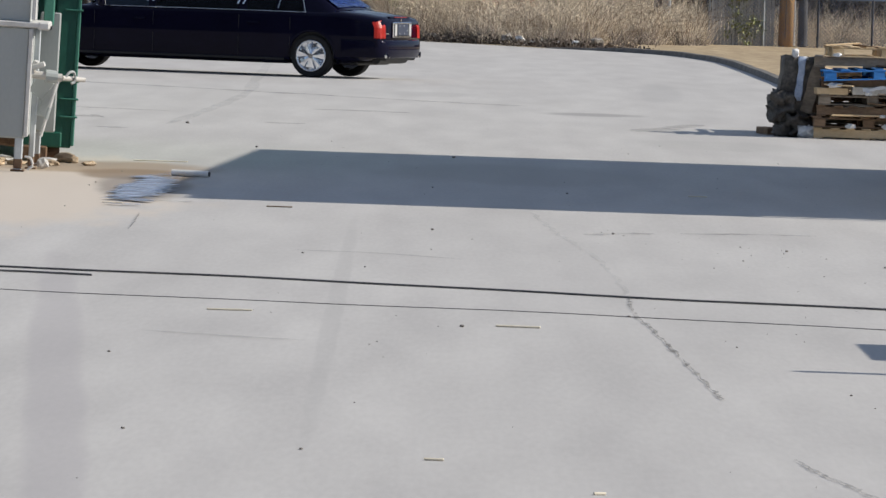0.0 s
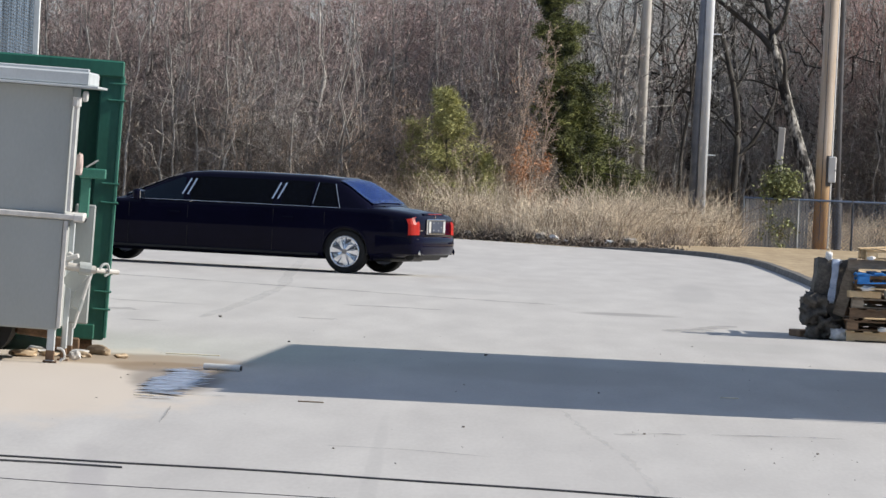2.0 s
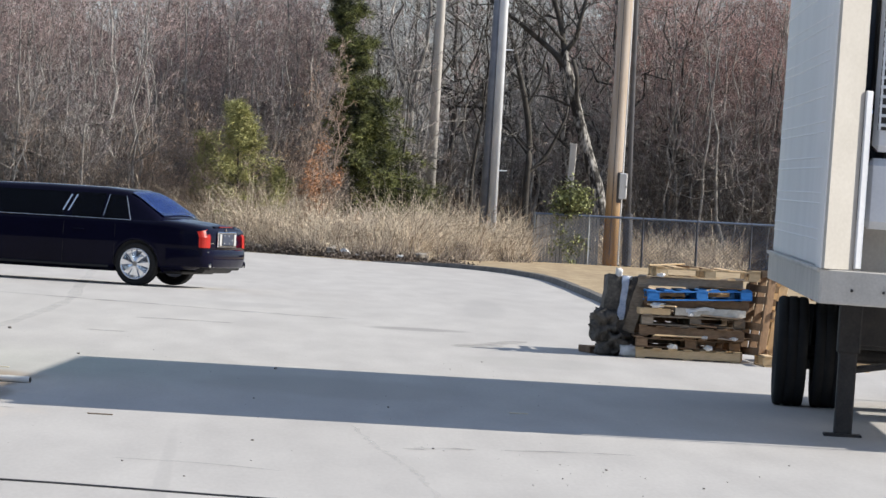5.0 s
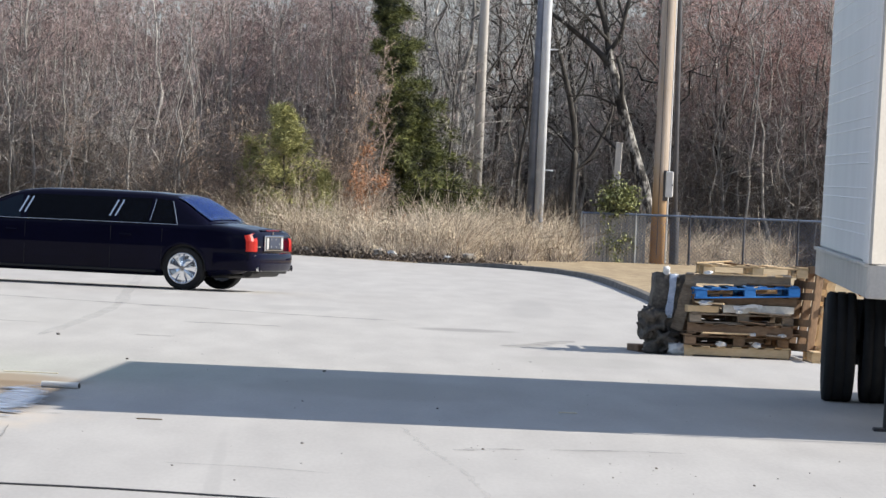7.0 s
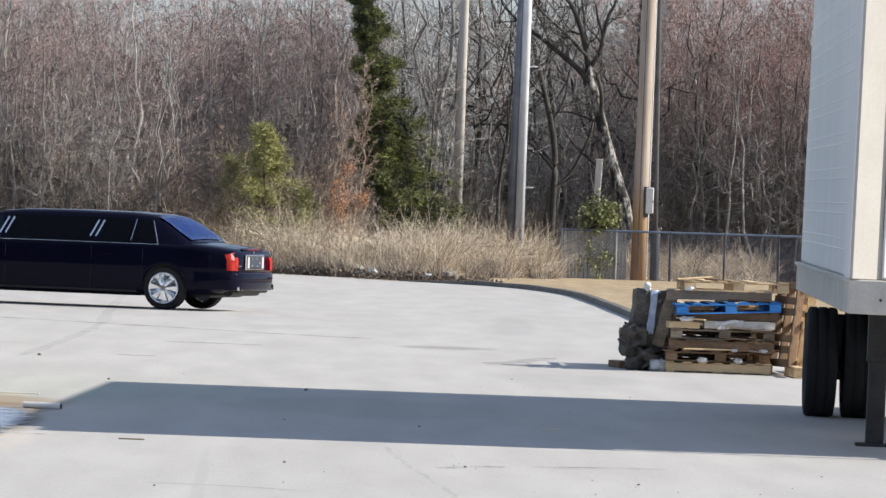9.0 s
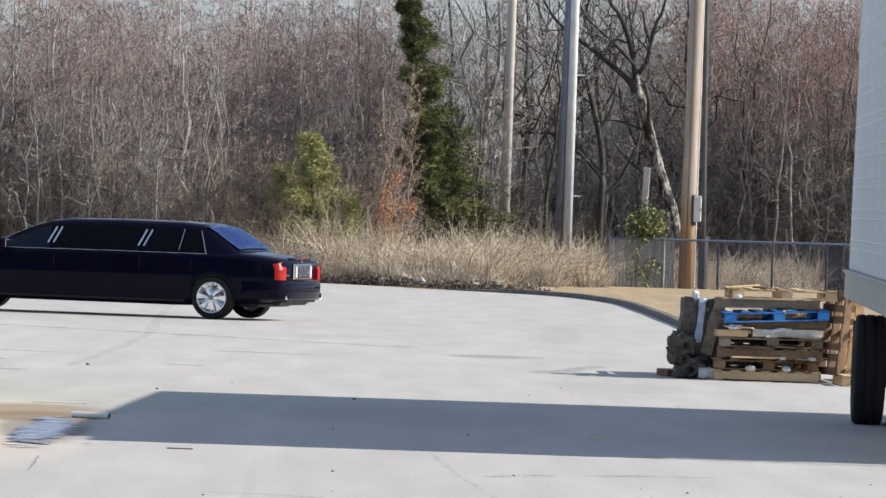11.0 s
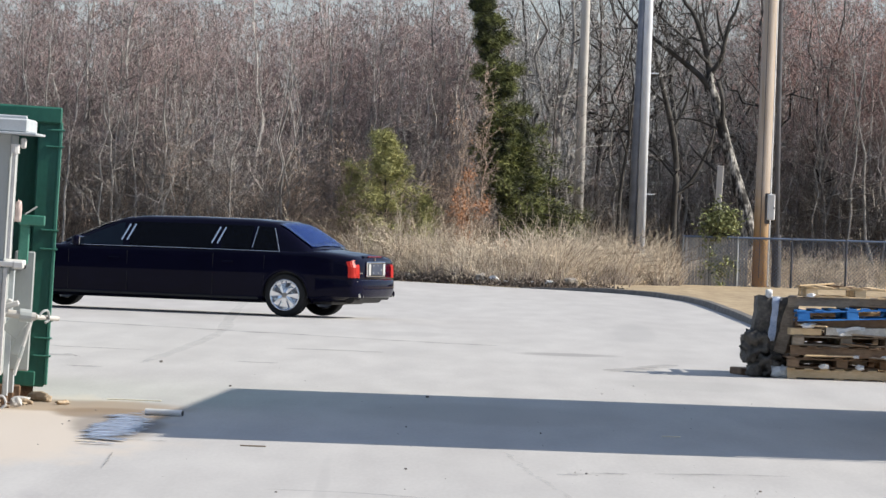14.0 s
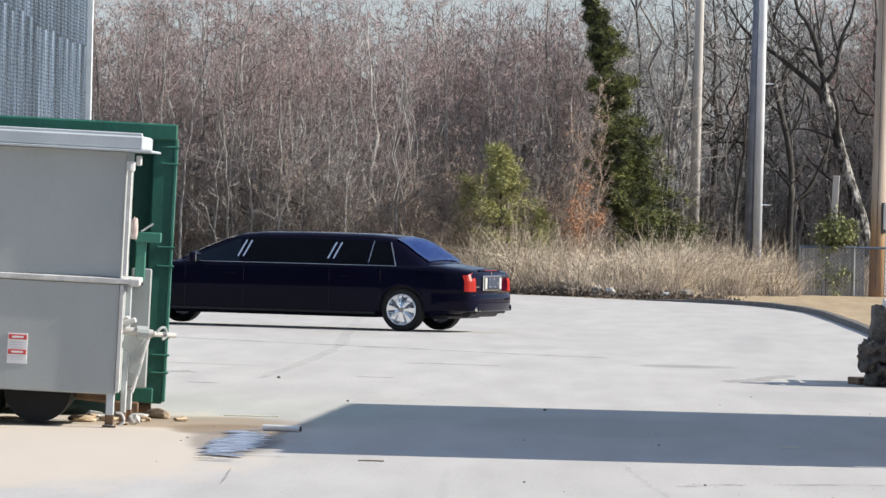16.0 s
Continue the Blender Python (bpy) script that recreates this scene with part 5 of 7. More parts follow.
limo = thing("limousine", pose(-1.86, 87.7, -0.015, 0, 0, 160.3), "long black stretch limousine with dark tinted windows", "car")
WB, REAR, NOSE = 4.40, -1.12, 5.45


def at_x(x, table):
    return float(np.interp(x, [a for a, b in table], [b for a, b in table]))


BELT = [(REAR, 0.85), (-1.0, 0.895), (-0.7, 0.935), (-0.4, 0.965), (0.5, 0.985), (3.2, 0.965), (3.8, 0.955), (4.6, 0.92), (5.2, 0.83), (NOSE, 0.70)]
DECK = [(REAR, 0.945), (-1.05, 0.985), (-0.8, 1.022), (-0.4, 1.06), (0.5, 1.05), (3.5, 1.03), (3.8, 1.02), (4.6, 0.975), (5.2, 0.88), (NOSE, 0.74)]
WIDE = [(REAR, 0.84), (-1.08, 0.90), (-0.8, 0.928), (0, 0.94), (3.0, 0.94), (4.4, 0.932), (5.0, 0.90), (5.3, 0.83), (NOSE, 0.68)]
FLOOR = [(REAR, 0.36), (-0.9, 0.30), (-0.5, 0.24), (0.5, 0.20), (4.0, 0.20), (5.0, 0.21), (NOSE, 0.28)]


def section(x):
    w, b, d, f = at_x(x, WIDE), at_x(x, BELT), at_x(x, DECK), at_x(x, FLOOR)
    low = f + 0.02
    return [(0, f), (w * 0.80, f), (w * 0.955, low + 0.06), (w * 0.985, low + (b - low) * 0.30), (w * 0.995, low + (b - low) * 0.45), (w, low + (b - low) * 0.60), (w * 0.995, low + (b - low) * 0.74),
            (w * 0.985, low + (b - low) * 0.88), (w * 0.962, b - 0.01), (w * 0.93, b + (d - b) * 0.35), (w * 0.84, b + (d - b) * 0.70), (w * 0.55, d - 0.016), (w * 0.25, d - 0.001), (0, d + 0.008)]


def finer(pts):
    """The same outline with its side walls cut finer."""
    out = [pts[0]]
    for k, a, b in zip(CUTS, pts, pts[1:]):
        out += [(a[0] + (b[0] - a[0]) * i / k, a[1] + (b[1] - a[1]) * i / k) for i in range(1, k + 1)]
    return out


def flank_y(x, z):
    """Half width of the body at a height."""
    side = section(x)[1:9]
    return float(np.interp(z, [q for p, q in side], [p for p, q in side]))


CUTS = [max(1, round(abs(b[1] - a[1]) / 0.022)) for a, b in zip(section(2.0), section(2.0)[1:])]


bm = bmesh.new()
xs = np.linspace(REAR, NOSE, 264)
rings = []
for x in xs:
    half = finer(section(x))
    full = half + [(-y, z) for y, z in half[-2:0:-1]]
    rings.append([bm.verts.new((x, y, z)) for y, z in full])
n = len(rings[0])
for a, b in zip(rings, rings[1:]):
    for k in range(n):
        c = (a[k].co + b[(k + 1) % n].co) / 2
        if abs(c.y) > 0.6 and any((c.x - ax) ** 2 + (c.z - 0.335) ** 2 < 0.392 ** 2 for ax in (0, WB)):
            continue
        bm.faces.new((a[k], a[(k + 1) % n], b[(k + 1) % n], b[k]))
bm.faces.new(rings[0]), bm.faces.new(rings[-1][::-1])
part("body", bm, M_PAINT, limo, smooth=True)
for ax in (0, WB):
    well = rod((ax, -0.86, 0.36), (ax, 0.86, 0.36), 0.385, n=28)
    bmesh.ops.bisect_plane(well, geom=well.verts[:] + well.edges[:] + well.faces[:], plane_co=(0, 0, 0.30), plane_no=(0, 0, 1), clear_inner=True)
    part("wheel_well", well, M_TRIMB, limo)
    for s in (1, -1):
        bm = bmesh.new()
        band = []
        for t in np.linspace(-0.28, math.pi + 0.28, 44):
            row = []
            for r, o in ((0.368, -0.05), (0.372, 0.004), (0.40, 0.005), (0.428, 0.0015)):
                x, z = ax + r * math.cos(t), 0.335 + r * math.sin(t)
                row.append(bm.verts.new((x, s * (flank_y(x, z) + o), z)))
            band.append(row)
        for a, b in zip(band, band[1:]):
            for k in range(3):
                bm.faces.new((a[k], a[k + 1], b[k + 1], b[k]))
        part("arch_lip", bm, M_PAINT, limo, smooth=True)

# cabin
CAB = [(-0.42, 1.05, 0.79), (-0.16, 1.21, 0.75), (0.08, 1.36, 0.695), (0.30, 1.452, 0.655), (0.7, 1.48, 0.645), (1.7, 1.487, 0.645), (2.5, 1.475, 0.645), (2.85, 1.44, 0.65), (3.2, 1.30, 0.70), (3.55, 1.15, 0.76), (3.85, 1.02, 0.80)]


def cab(x):
    return at_x(x, [(a, b) for a, b, c in CAB]), at_x(x, [(a, c) for a, b, c in CAB])


def wall_y(x, z):
    """Half width of the cabin at height z."""
    top, half = cab(x)
    foot = at_x(x, WIDE) * 0.935
    k = min(1, max(0, (z - 0.98) / max(top - 0.06 - 0.98, 0.02)))
    return foot + (half - foot) * k ** 1.1


bm = bmesh.new()
rings = []
for x in np.linspace(-0.42, 3.85, 60):
    top, half = cab(x)
    foot = at_x(x, WIDE) * 0.935
    zt = max(top - 0.06, 0.985)
    prof = [(foot, 0.97), (wall_y(x, 0.98 + (zt - 0.98) * 0.35), 0.98 + (zt - 0.98) * 0.35), (wall_y(x, 0.98 + (zt - 0.98) * 0.7), 0.98 + (zt - 0.98) * 0.7), (half, zt), (half * 0.93, top - 0.018), (half * 0.6, top + 0.004), (0, top + 0.012)]
    full = prof + [(-y, z) for y, z in prof[-2::-1]]
    rings.append([bm.verts.new((x, y, z)) for y, z in full])
for a, b in zip(rings, rings[1:]):
    for k in range(len(a) - 1):
        bm.faces.new((a[k], a[k + 1], b[k + 1], b[k]))
part("roof", bm, M_PAINT, limo, smooth=True)


def pane(x0, x1, s, lean0=0.0, lean1=0.0, zlow=1.015, zhigh=1.385):
    """A side window, standing a hair proud of the cabin wall."""
    bm = bmesh.new()
    g_ = []
    for i in range(7):
        u = i / 6
        row = []
        for j in range(4):
            h = j / 3
            x = (x0 + lean0 * h) * (1 - u) + (x1 + lean1 * h) * u
            z = min(zlow + (zhigh - zlow) * h, cab(x)[0] - 0.085)
            row.append(bm.verts.new((x, s * (wall_y(x, z) + 0.008), z)))
        g_.append(row)
    for a, b in zip(g_, g_[1:]):
        for k in range(3):
            bm.faces.new((a[k], b[k], b[k + 1], a[k + 1]))
    r = bmesh.ops.solidify(bm, geom=bm.faces[:], thickness=-0.01)
    return bm


for s in (1, -1):
    for x0, x1, l0, l1 in ((2.74, 3.62, 0.04, -0.62), (1.25, 2.62, -0.04, 0.05), (0.62, 1.10, 0.0, 0.04), (0.16, 0.56, 0.13, 0.0)):
        part("side_window", pane(x0, x1, s, l0, l1), M_FRONTGLASS if x0 > 2.7 else M_GLASS, limo, smooth=False)
    for x in (2.73, 2.64, 1.22, 1.13):
        part("window_pillar_trim", bent([(x + 0.04, s * (wall_y(x, 1.09) + 0.014), 1.09), (x - 0.05, s * (wall_y(x, 1.34) + 0.014), 1.34)], 0.016, 6), M_CHROME, limo, "bright chrome strip")
    part("window_pillar_trim", bent([(0.58, s * (wall_y(0.58, 1.05) + 0.014), 1.05), (0.55, s * (wall_y(0.56, 1.36) + 0.014), 1.37)], 0.008, 5), M_CHROME, limo)
    belt = [(x, s * (wall_y(x, 1.0) + 0.012), 1.0 + 0.003 * math.sin(x)) for x in np.linspace(0.12, 3.62, 14)]
    part("belt_moulding", bent(belt, 0.0055, 5), M_CHROME, limo, "thin chrome belt line")
    part("quarter_trim", bent([(0.12, s * (wall_y(0.12, 1.0) + 0.012), 1.0), (0.27, s * (wall_y(0.27, 1.33) + 0.012), 1.36)], 0.004, 5), M_CHROME, limo)
    for x in (2.63, 1.2, 0.35, 3.62):
        part("door_gap", box((0.005, 0.004, 0.62), (x, s * (at_x(x, WIDE) * 0.9955), 0.62)), M_TRIMB, limo)
    for x in (2.85, 0.95):
        part("door_handle", box((0.2, 0.035, 0.035), (x, s * (at_x(x, WIDE) + 0.008), 0.82), bevel=0.012), M_PAINT, limo)
    part("sill_trim", box((3.55, 0.02, 0.04), (2.22, s * 0.90, 0.27), bevel=0.01), M_TRIMB, limo)
    mirror = part("mirror", box((0.12, 0.24, 0.17), (3.42, s * 1.05, 1.06), bevel=0.05, seg=2), M_PAINT, limo, smooth=True)
    part("mirror_glass", box((0.012, 0.19, 0.12), (3.357, s * 1.05, 1.06), bevel=0.005), M_CHROME, mirror)
    part("mirror_arm", rod((3.45, s * 0.86, 1.02), (3.44, s * 1.0, 1.04), 0.025), M_TRIMB, mirror)
    # rear lamps
    bm = bmesh.new()
    line_ = [(REAR - 0.02, 0.70), (REAR - 0.02, 0.79), (REAR - 0.012, 0.835), (REAR + 0.012, 0.880), (REAR + 0.04, 0.908), (REAR + 0.085, 0.932)]
    lo_ = [bm.verts.new((x, s * y, 0.64)) for x, y in line_]
    md_ = [bm.verts.new((x + 0.004, s * (y - 0.004), 0.80)) for x, y in line_]
    hi_ = [bm.verts.new((x + 0.045, s * (y - 0.02), 0.928 - 0.009 * k)) for k, (x, y) in enumerate(line_)]
    for k in range(5):
        bm.faces.new((lo_[k], lo_[k + 1], md_[k + 1], md_[k])), bm.faces.new((md_[k], md_[k + 1], hi_[k + 1], hi_[k]))
    bmesh.ops.solidify(bm, geom=bm.faces[:], thickness=0.03)
    lamp = part("tail_light", bm, M_TAIL, limo, "tall red tail light")
    part("headlight", box((0.16, 0.26, 0.12), (5.30, s * 0.63, 0.70), (0, 0, -s * 24), 0.03), M_CLEAR, limo, "clear headlight")
    part("corner_lamp", box((0.18, 0.015, 0.05), (5.12, s * 0.885, 0.50), (0, 0, -s * 12), 0.005), M_CLEAR, limo)
    for k in (0, 1):
        y = s * (0.60 + 0.115 * k)
        ex = part("exhaust_tip", rod((REAR - 0.07, y, 0.385), (REAR + 0.2, y, 0.385), 0.048, n=18, caps=False), M_CHROME, limo, "oval chrome exhaust tip")
        part("tip_inside", rod((REAR - 0.04, y, 0.385), (REAR + 0.1, y, 0.385), 0.040, n=16), M_TRIMB, ex)

# glass front and rear


def slope_glass(x0, x1, name):
    bm = bmesh.new()
    g_ = []
    for u in np.linspace(0, 1, 7):
        x = x0 + (x1 - x0) * u
        top, half = cab(x)
        g_.append([bm.verts.new((x, y * half * 0.93, top + 0.026 - 0.022 * y * y)) for y in np.linspace(-1, 1, 9)])
    for a, b in zip(g_, g_[1:]):
        for k in range(8):
            bm.faces.new((a[k], a[k + 1], b[k + 1], b[k]))
    bmesh.ops.solidify(bm, geom=bm.faces[:], thickness=0.012)
    part(name, bm, M_REARGLASS if name == "rear_window" else M_GLASS, limo, smooth=True)


slope_glass(-0.37, 0.22, "rear_window")
slope_glass(2.95, 3.78, "windscreen")
# tail
bm = bmesh.new()
line_ = smoothed([(-0.50, 0.945, 0), (-0.8, 0.935, 0), (REAR + 0.12, 0.90, 0), (REAR + 0.0, 0.82, 0), (REAR - 0.065, 0.66, 0), (REAR - 0.10, 0.35, 0), (REAR - 0.11, 0.0, 0)], 5)
line_ = line_ + [Vector((p.x, -p.y, 0)) for p in line_[-2::-1]]
prev = None
for i, p in enumerate(line_):
    d = (line_[min(i + 1, len(line_) - 1)] - line_[max(i - 1, 0)]).normalized()
    n_ = Vector((d.y, -d.x, 0))
    k = min(1, i / 6, (len(line_) - 1 - i) / 6)
    row = [bm.verts.new(p + n_ * (o * k - 0.012 * (1 - k)) + Vector((0, 0, z))) for o, z in ((-0.10, 0.33), (-0.02, 0.335), (0.0, 0.36), (0.012, 0.44), (0.014, 0.52), (0.008, 0.585), (-0.012, 0.61), (-0.10, 0.618))]
    if prev:
        for q in range(7):
            bm.faces.new((prev[q], row[q], row[q + 1], prev[q + 1]))
    prev = row
bumper = part("rear_bumper", bm, M_PAINT, limo, smooth=True)
part("bumper_lip", box((0.1, 1.3, 0.06), (REAR + 0.03, 0, 0.325), bevel=0.02), M_TRIMB, bumper)
part("boot_lip", box((0.1, 0.9, 0.02), (REAR + 0.06, 0, 0.962), bevel=0.009), M_PAINT, limo)
part("high_brake_light", box((0.02, 0.56, 0.016), (REAR + 0.006, 0, 0.962), bevel=0.005), M_TAILD, limo, "slim red high-level brake light")
frame_ = part("plate_frame", box((0.03, 0.80, 0.245), (REAR - 0.02, 0, 0.765), bevel=0.012), M_CHROME, limo, "chrome surround of the number plate")
part("plate_recess", box((0.012, 0.74, 0.195), (REAR - 0.034, 0, 0.765), bevel=0.004), M_TRIMB, frame_)
part("number_plate", box((0.012, 0.46, 0.17), (REAR - 0.04, 0, 0.77), bevel=0.004), M_PLATE, frame_)
for y in (0.315, -0.315):
    part("reversing_light", box((0.02, 0.085, 0.18), (REAR - 0.038, y, 0.765), bevel=0.006), M_CLEAR, frame_)
for y, z in ((0.17, 0.83), (-0.02, 0.83), (0.17, 0.715), (-0.05, 0.715), (-0.17, 0.76)):
    part("plate_screw", rod((REAR - 0.04, y, z), (REAR - 0.055, y, z), 0.012, n=8), M_CLEAR, frame_)
part("badge", rod((REAR + 0.01, 0, 0.918), (REAR - 0.008, 0, 0.918), 0.024, n=20), M_CHROME, limo, "round chrome badge")
part("model_mark", box((0.012, 0.13, 0.02), (REAR - 0.006, 0.6, 0.71), bevel=0.003), M_CHROME, limo, "small chrome model mark")
part("grille", box((0.05, 0.72, 0.26), (NOSE - 0.02, 0, 0.62), bevel=0.03), M_CHROME, limo)
part("front_bumper", box((0.22, 1.5, 0.2), (NOSE - 0.08, 0, 0.40), bevel=0.06, seg=2), M_PAINT, limo, smooth=True)
part("bonnet_gap", box((1.4, 0.008, 0.008), (4.5, 0.72, 0.965), (0, 4, 0)), M_TRIMB, limo)
part("underbody", box((5.6, 1.4, 0.06), (2.1, 0, 0.24), bevel=0.02), M_TRIMB, limo)
part("silencer", rod((-0.95, -0.6, 0.33), (-0.95, 0.6, 0.33), 0.09, n=14), M_TRIMB, limo)


def car_wheel(ax, s):
    y = s * 0.80
    prof = [(0.235, -0.10), (0.27, -0.118), (0.315, -0.115), (0.333, -0.09), (0.336, -0.03), (0.331, -0.02), (0.331, 0.02), (0.336, 0.03), (0.333, 0.09), (0.315, 0.115), (0.27, 0.118), (0.235, 0.10)]
    bm = bmesh.new()
    n = 40
    rings = [[bm.verts.new((ax + r * math.cos(a * math.tau / n), y + o, 0.336 + r * math.sin(a * math.tau / n))) for r, o in prof] for a in range(n)]
    for a in range(n):
        p, q = rings[a], rings[(a + 1) % n]
        for k in range(len(prof) - 1):
            bm.faces.new((p[k], p[k + 1], q[k + 1], q[k]))
    wheel = part("wheel", bm, M_RUBBER, limo, "black tyre on a chrome wheel", smooth=True)
    out = y + s * 0.085
    bm = bmesh.new()
    prof2 = [(0.243, 0.118), (0.236, 0.125), (0.222, 0.118), (0.212, 0.08), (0.21, 0.0)]
    rings = [[bm.verts.new((ax + r * math.cos(a * math.tau / n), y + s * o, 0.336 + r * math.sin(a * math.tau / n))) for r, o in prof2] for a in range(n)]
    for a in range(n):
        p, q = rings[a], rings[(a + 1) % n]
        for k in range(len(prof2) - 1):
            bm.faces.new((p[k], p[k + 1], q[k + 1], q[k]))
    part("rim", bm, M_ALLOY, wheel, "polished chrome rim", smooth=True)
    part("brake_disc", rod((ax, y + s * 0.03, 0.336), (ax, y + s * 0.078, 0.336), 0.208, n=24), M_WHEELBACK, wheel)
    for k in range(7):
        a = k * math.tau / 7 + 0.3
        bm = bmesh.new()
        c, d = Vector((math.cos(a), 0, math.sin(a))), Vector((-math.sin(a), 0, math.cos(a)))
        lo, hi, ridge = [], [], []
        for r, w, o in ((0.04, 0.028, 0.118), (0.11, 0.044, 0.108), (0.18, 0.074, 0.100), (0.225, 0.092, 0.106)):
            for sg_, st in ((-1, lo), (1, hi)):
                st.append([bm.verts.new(Vector((ax, y + s * (o - dep), 0.336)) + c * r + d * w * sg_) for dep in (0, 0.035)])
        for r, o in ((0.04, 0.128), (0.11, 0.119), (0.18, 0.111), (0.225, 0.112)):
            ridge.append(bm.verts.new(Vector((ax, y + s * o, 0.336)) + c * r))
        for i in range(3):
            bm.faces.new((lo[i][0], lo[i + 1][0], ridge[i + 1], ridge[i]))
            bm.faces.new((ridge[i], ridge[i + 1], hi[i + 1][0], hi[i][0]))
            bm.faces.new((lo[i][0], lo[i][1], lo[i + 1][1], lo[i + 1][0]))
            bm.faces.new((hi[i][0], hi[i + 1][0], hi[i + 1][1], hi[i][1]))
        part("spoke", bm, M_ALLOY, wheel)
    part("hub_cap", rod((ax, y + s * 0.09, 0.336), (ax, y + s * 0.128, 0.336), 0.058, 0.04, 20), M_CHROME, wheel)


for ax in (0, WB):
    for s in (1, -1):
        car_wheel(ax, s)

# ---------------- pallets and rubbish beside the trailer ----------------
M_WOODS = [surf("pallet_wood_%s" % k, d, l, 0.3, 0.85, 0, 0.3, 0.02, spread=0.2, stretch=(0.3, 1, 1)) for k, d, l in
           (("pale", (0.50, 0.35, 0.19), (0.70, 0.53, 0.33)), ("brown", (0.11, 0.065, 0.038), (0.29, 0.19, 0.115)), ("grey", (0.15, 0.118, 0.09), (0.37, 0.305, 0.235)), ("blue", (0.02, 0.14, 0.42), (0.05, 0.24, 0.62)))]
BOARDS = {}


def board_mesh(kind, size, mat):
    key = (kind, size, mat.name)
    if key not in BOARDS:
        bm = box(size, bevel=0.003)
        me = bpy.data.meshes.new(kind)
        bm.to_mesh(me), bm.free()
        me.materials.append(mat)
        BOARDS[key] = me
    return BOARDS[key]


def pallet(m, tone, label, seed, deep=1.0, missing=0, blocks=False):
    """A wooden pallet, 1.2 m along its bearers, lying on its base at the pose m; on blocks or on solid bearers."""
    g_ = random.Random(seed)
    mat = M_WOODS[tone]
    ob = thing("pallet", m, label, "pallet", "pallets beside the trailer")
    for y in (-deep / 2 + 0.05, 0, deep / 2 - 0.05):
        if blocks:
            for x in (-0.53, 0.02, 0.53):
                p = part("block", board_mesh("block", (0.13, 0.095, 0.075), mat), None, ob)
                p.matrix_basis = pose(x + g_.uniform(-0.01, 0.01), y, 0.0535, 0, 0, g_.uniform(-3, 3))
            for z in (0.008, 0.100):
                p = part("runner", board_mesh("runner", (1.2, 0.1, 0.016), mat), None, ob)
                p.matrix_basis = pose(0, y, z, 0, 0, g_.uniform(-0.4, 0.4))
        else:
            p = part("bearer", board_mesh("bearer", (1.2, 0.04, 0.092), mat), None, ob)
            p.matrix_basis = pose(0, y, 0.062, 0, 0, g_.uniform(-0.4, 0.4))
    for i in range(7):
        if i == missing - 1:
            continue
        p = part("deck_board", board_mesh("deck_board", (0.105, deep, 0.016), mat), None, ob)
        p.matrix_basis = pose(-0.545 + i * 0.1817 + g_.uniform(-0.02, 0.02), g_.uniform(-0.03, 0.03), 0.1165, 0, 0, g_.uniform(-2, 2))
    if not blocks:
        for i in (0, 3, 6):
            p = part("bottom_board", board_mesh("deck_board", (0.105, deep, 0.016), mat), None, ob)
            p.matrix_basis = pose(-0.545 + i * 0.1817, 0, 0.008, 0, 0, g_.uniform(-1, 1))
    return ob


M_CREAMFOAM = surf("dirty_cream_foam", (0.50, 0.45, 0.38), (0.78, 0.74, 0.66), 0.15, 0.8, 0, 0.4, 0.03)


PX, PY = 4.79, 64.8
for i, (z, tone, dx, dy, rz, ry, label) in enumerate((
        (0.0, 0, 0.0, -0.06, -6.0, 0.0, "pale new wooden pallet at the bottom of a stack"),
        (0.13, 1, -0.08, 0.02, 4.0, 0.0, "dark weathered wooden pallet in a stack"),
        (0.255, 1, 0.02, -0.05, -5.0, 0.3, "dark brown wooden pallet in an untidy stack"),
        (0.385, 2, -0.04, 0.04, 5.0, 0.0, "grey weathered pallet under a dirty foam block"),
        (0.585, 1, 0.06, 0.02, -4.0, -0.8, "brown weathered pallet over a dirty foam block"),
        (0.69, 3, 0.02, -0.12, 3.0, -3.0, "bright blue painted wooden pallet in the stack"),
        (0.82, 2, -0.02, 0.03, -5.0, -0.8, "grey-brown wooden pallet near the top of the stack"),
        (0.935, 0, 0.12, -0.02, 2.0, 0.0, "pale wooden pallet lying on top of the stack"))):
    pallet(pose(PX + dx, PY + dy, z, 0, ry, rz), tone, label, i, 1.0, missing=(0, 3, 0, 5, 0, 0, 2, 6)[i], blocks=i in (1, 3, 5, 7))
wb = thing("foam_block", pose(PX + 0.20, PY - 0.16, 0.512, 0, -1, -3), "dirty cream foam block squeezed between the pallets", "foam")
part("block", crumpled((0.80, 0.70, 0.085), (0, 0, 0.045), (0, 0, 0), 3, 0.014), M_CREAMFOAM, wb)
part("torn_skin", crumpled((0.34, 0.03, 0.035), (-0.12, -0.35, 0.075), (0, -6, 4), 6, 0.022), M_SIGN, wb)
wb = thing("plank", pose(PX - 0.46, PY - 0.42, 0.505, 0, 0, 7), "short tan plank end in the pallet stack", "plank")
part("timber", box((0.36, 0.2, 0.075), (0, 0, 0.0375), bevel=0.006), M_WOODS[0], wb)
# rear stack, added so that the gaps in the front one stay dark
for i in range(6):
    pallet(pose(PX + 0.05 * math.sin(i * 2.1), PY + 1.12 + 0.03 * math.cos(i), 0.13 * i, 0, 0, 3 * math.sin(i * 1.7)), (1, 2, 1, 1, 2, 0)[i], "weathered pallet added behind the stack to darken its gaps", 40 + i)
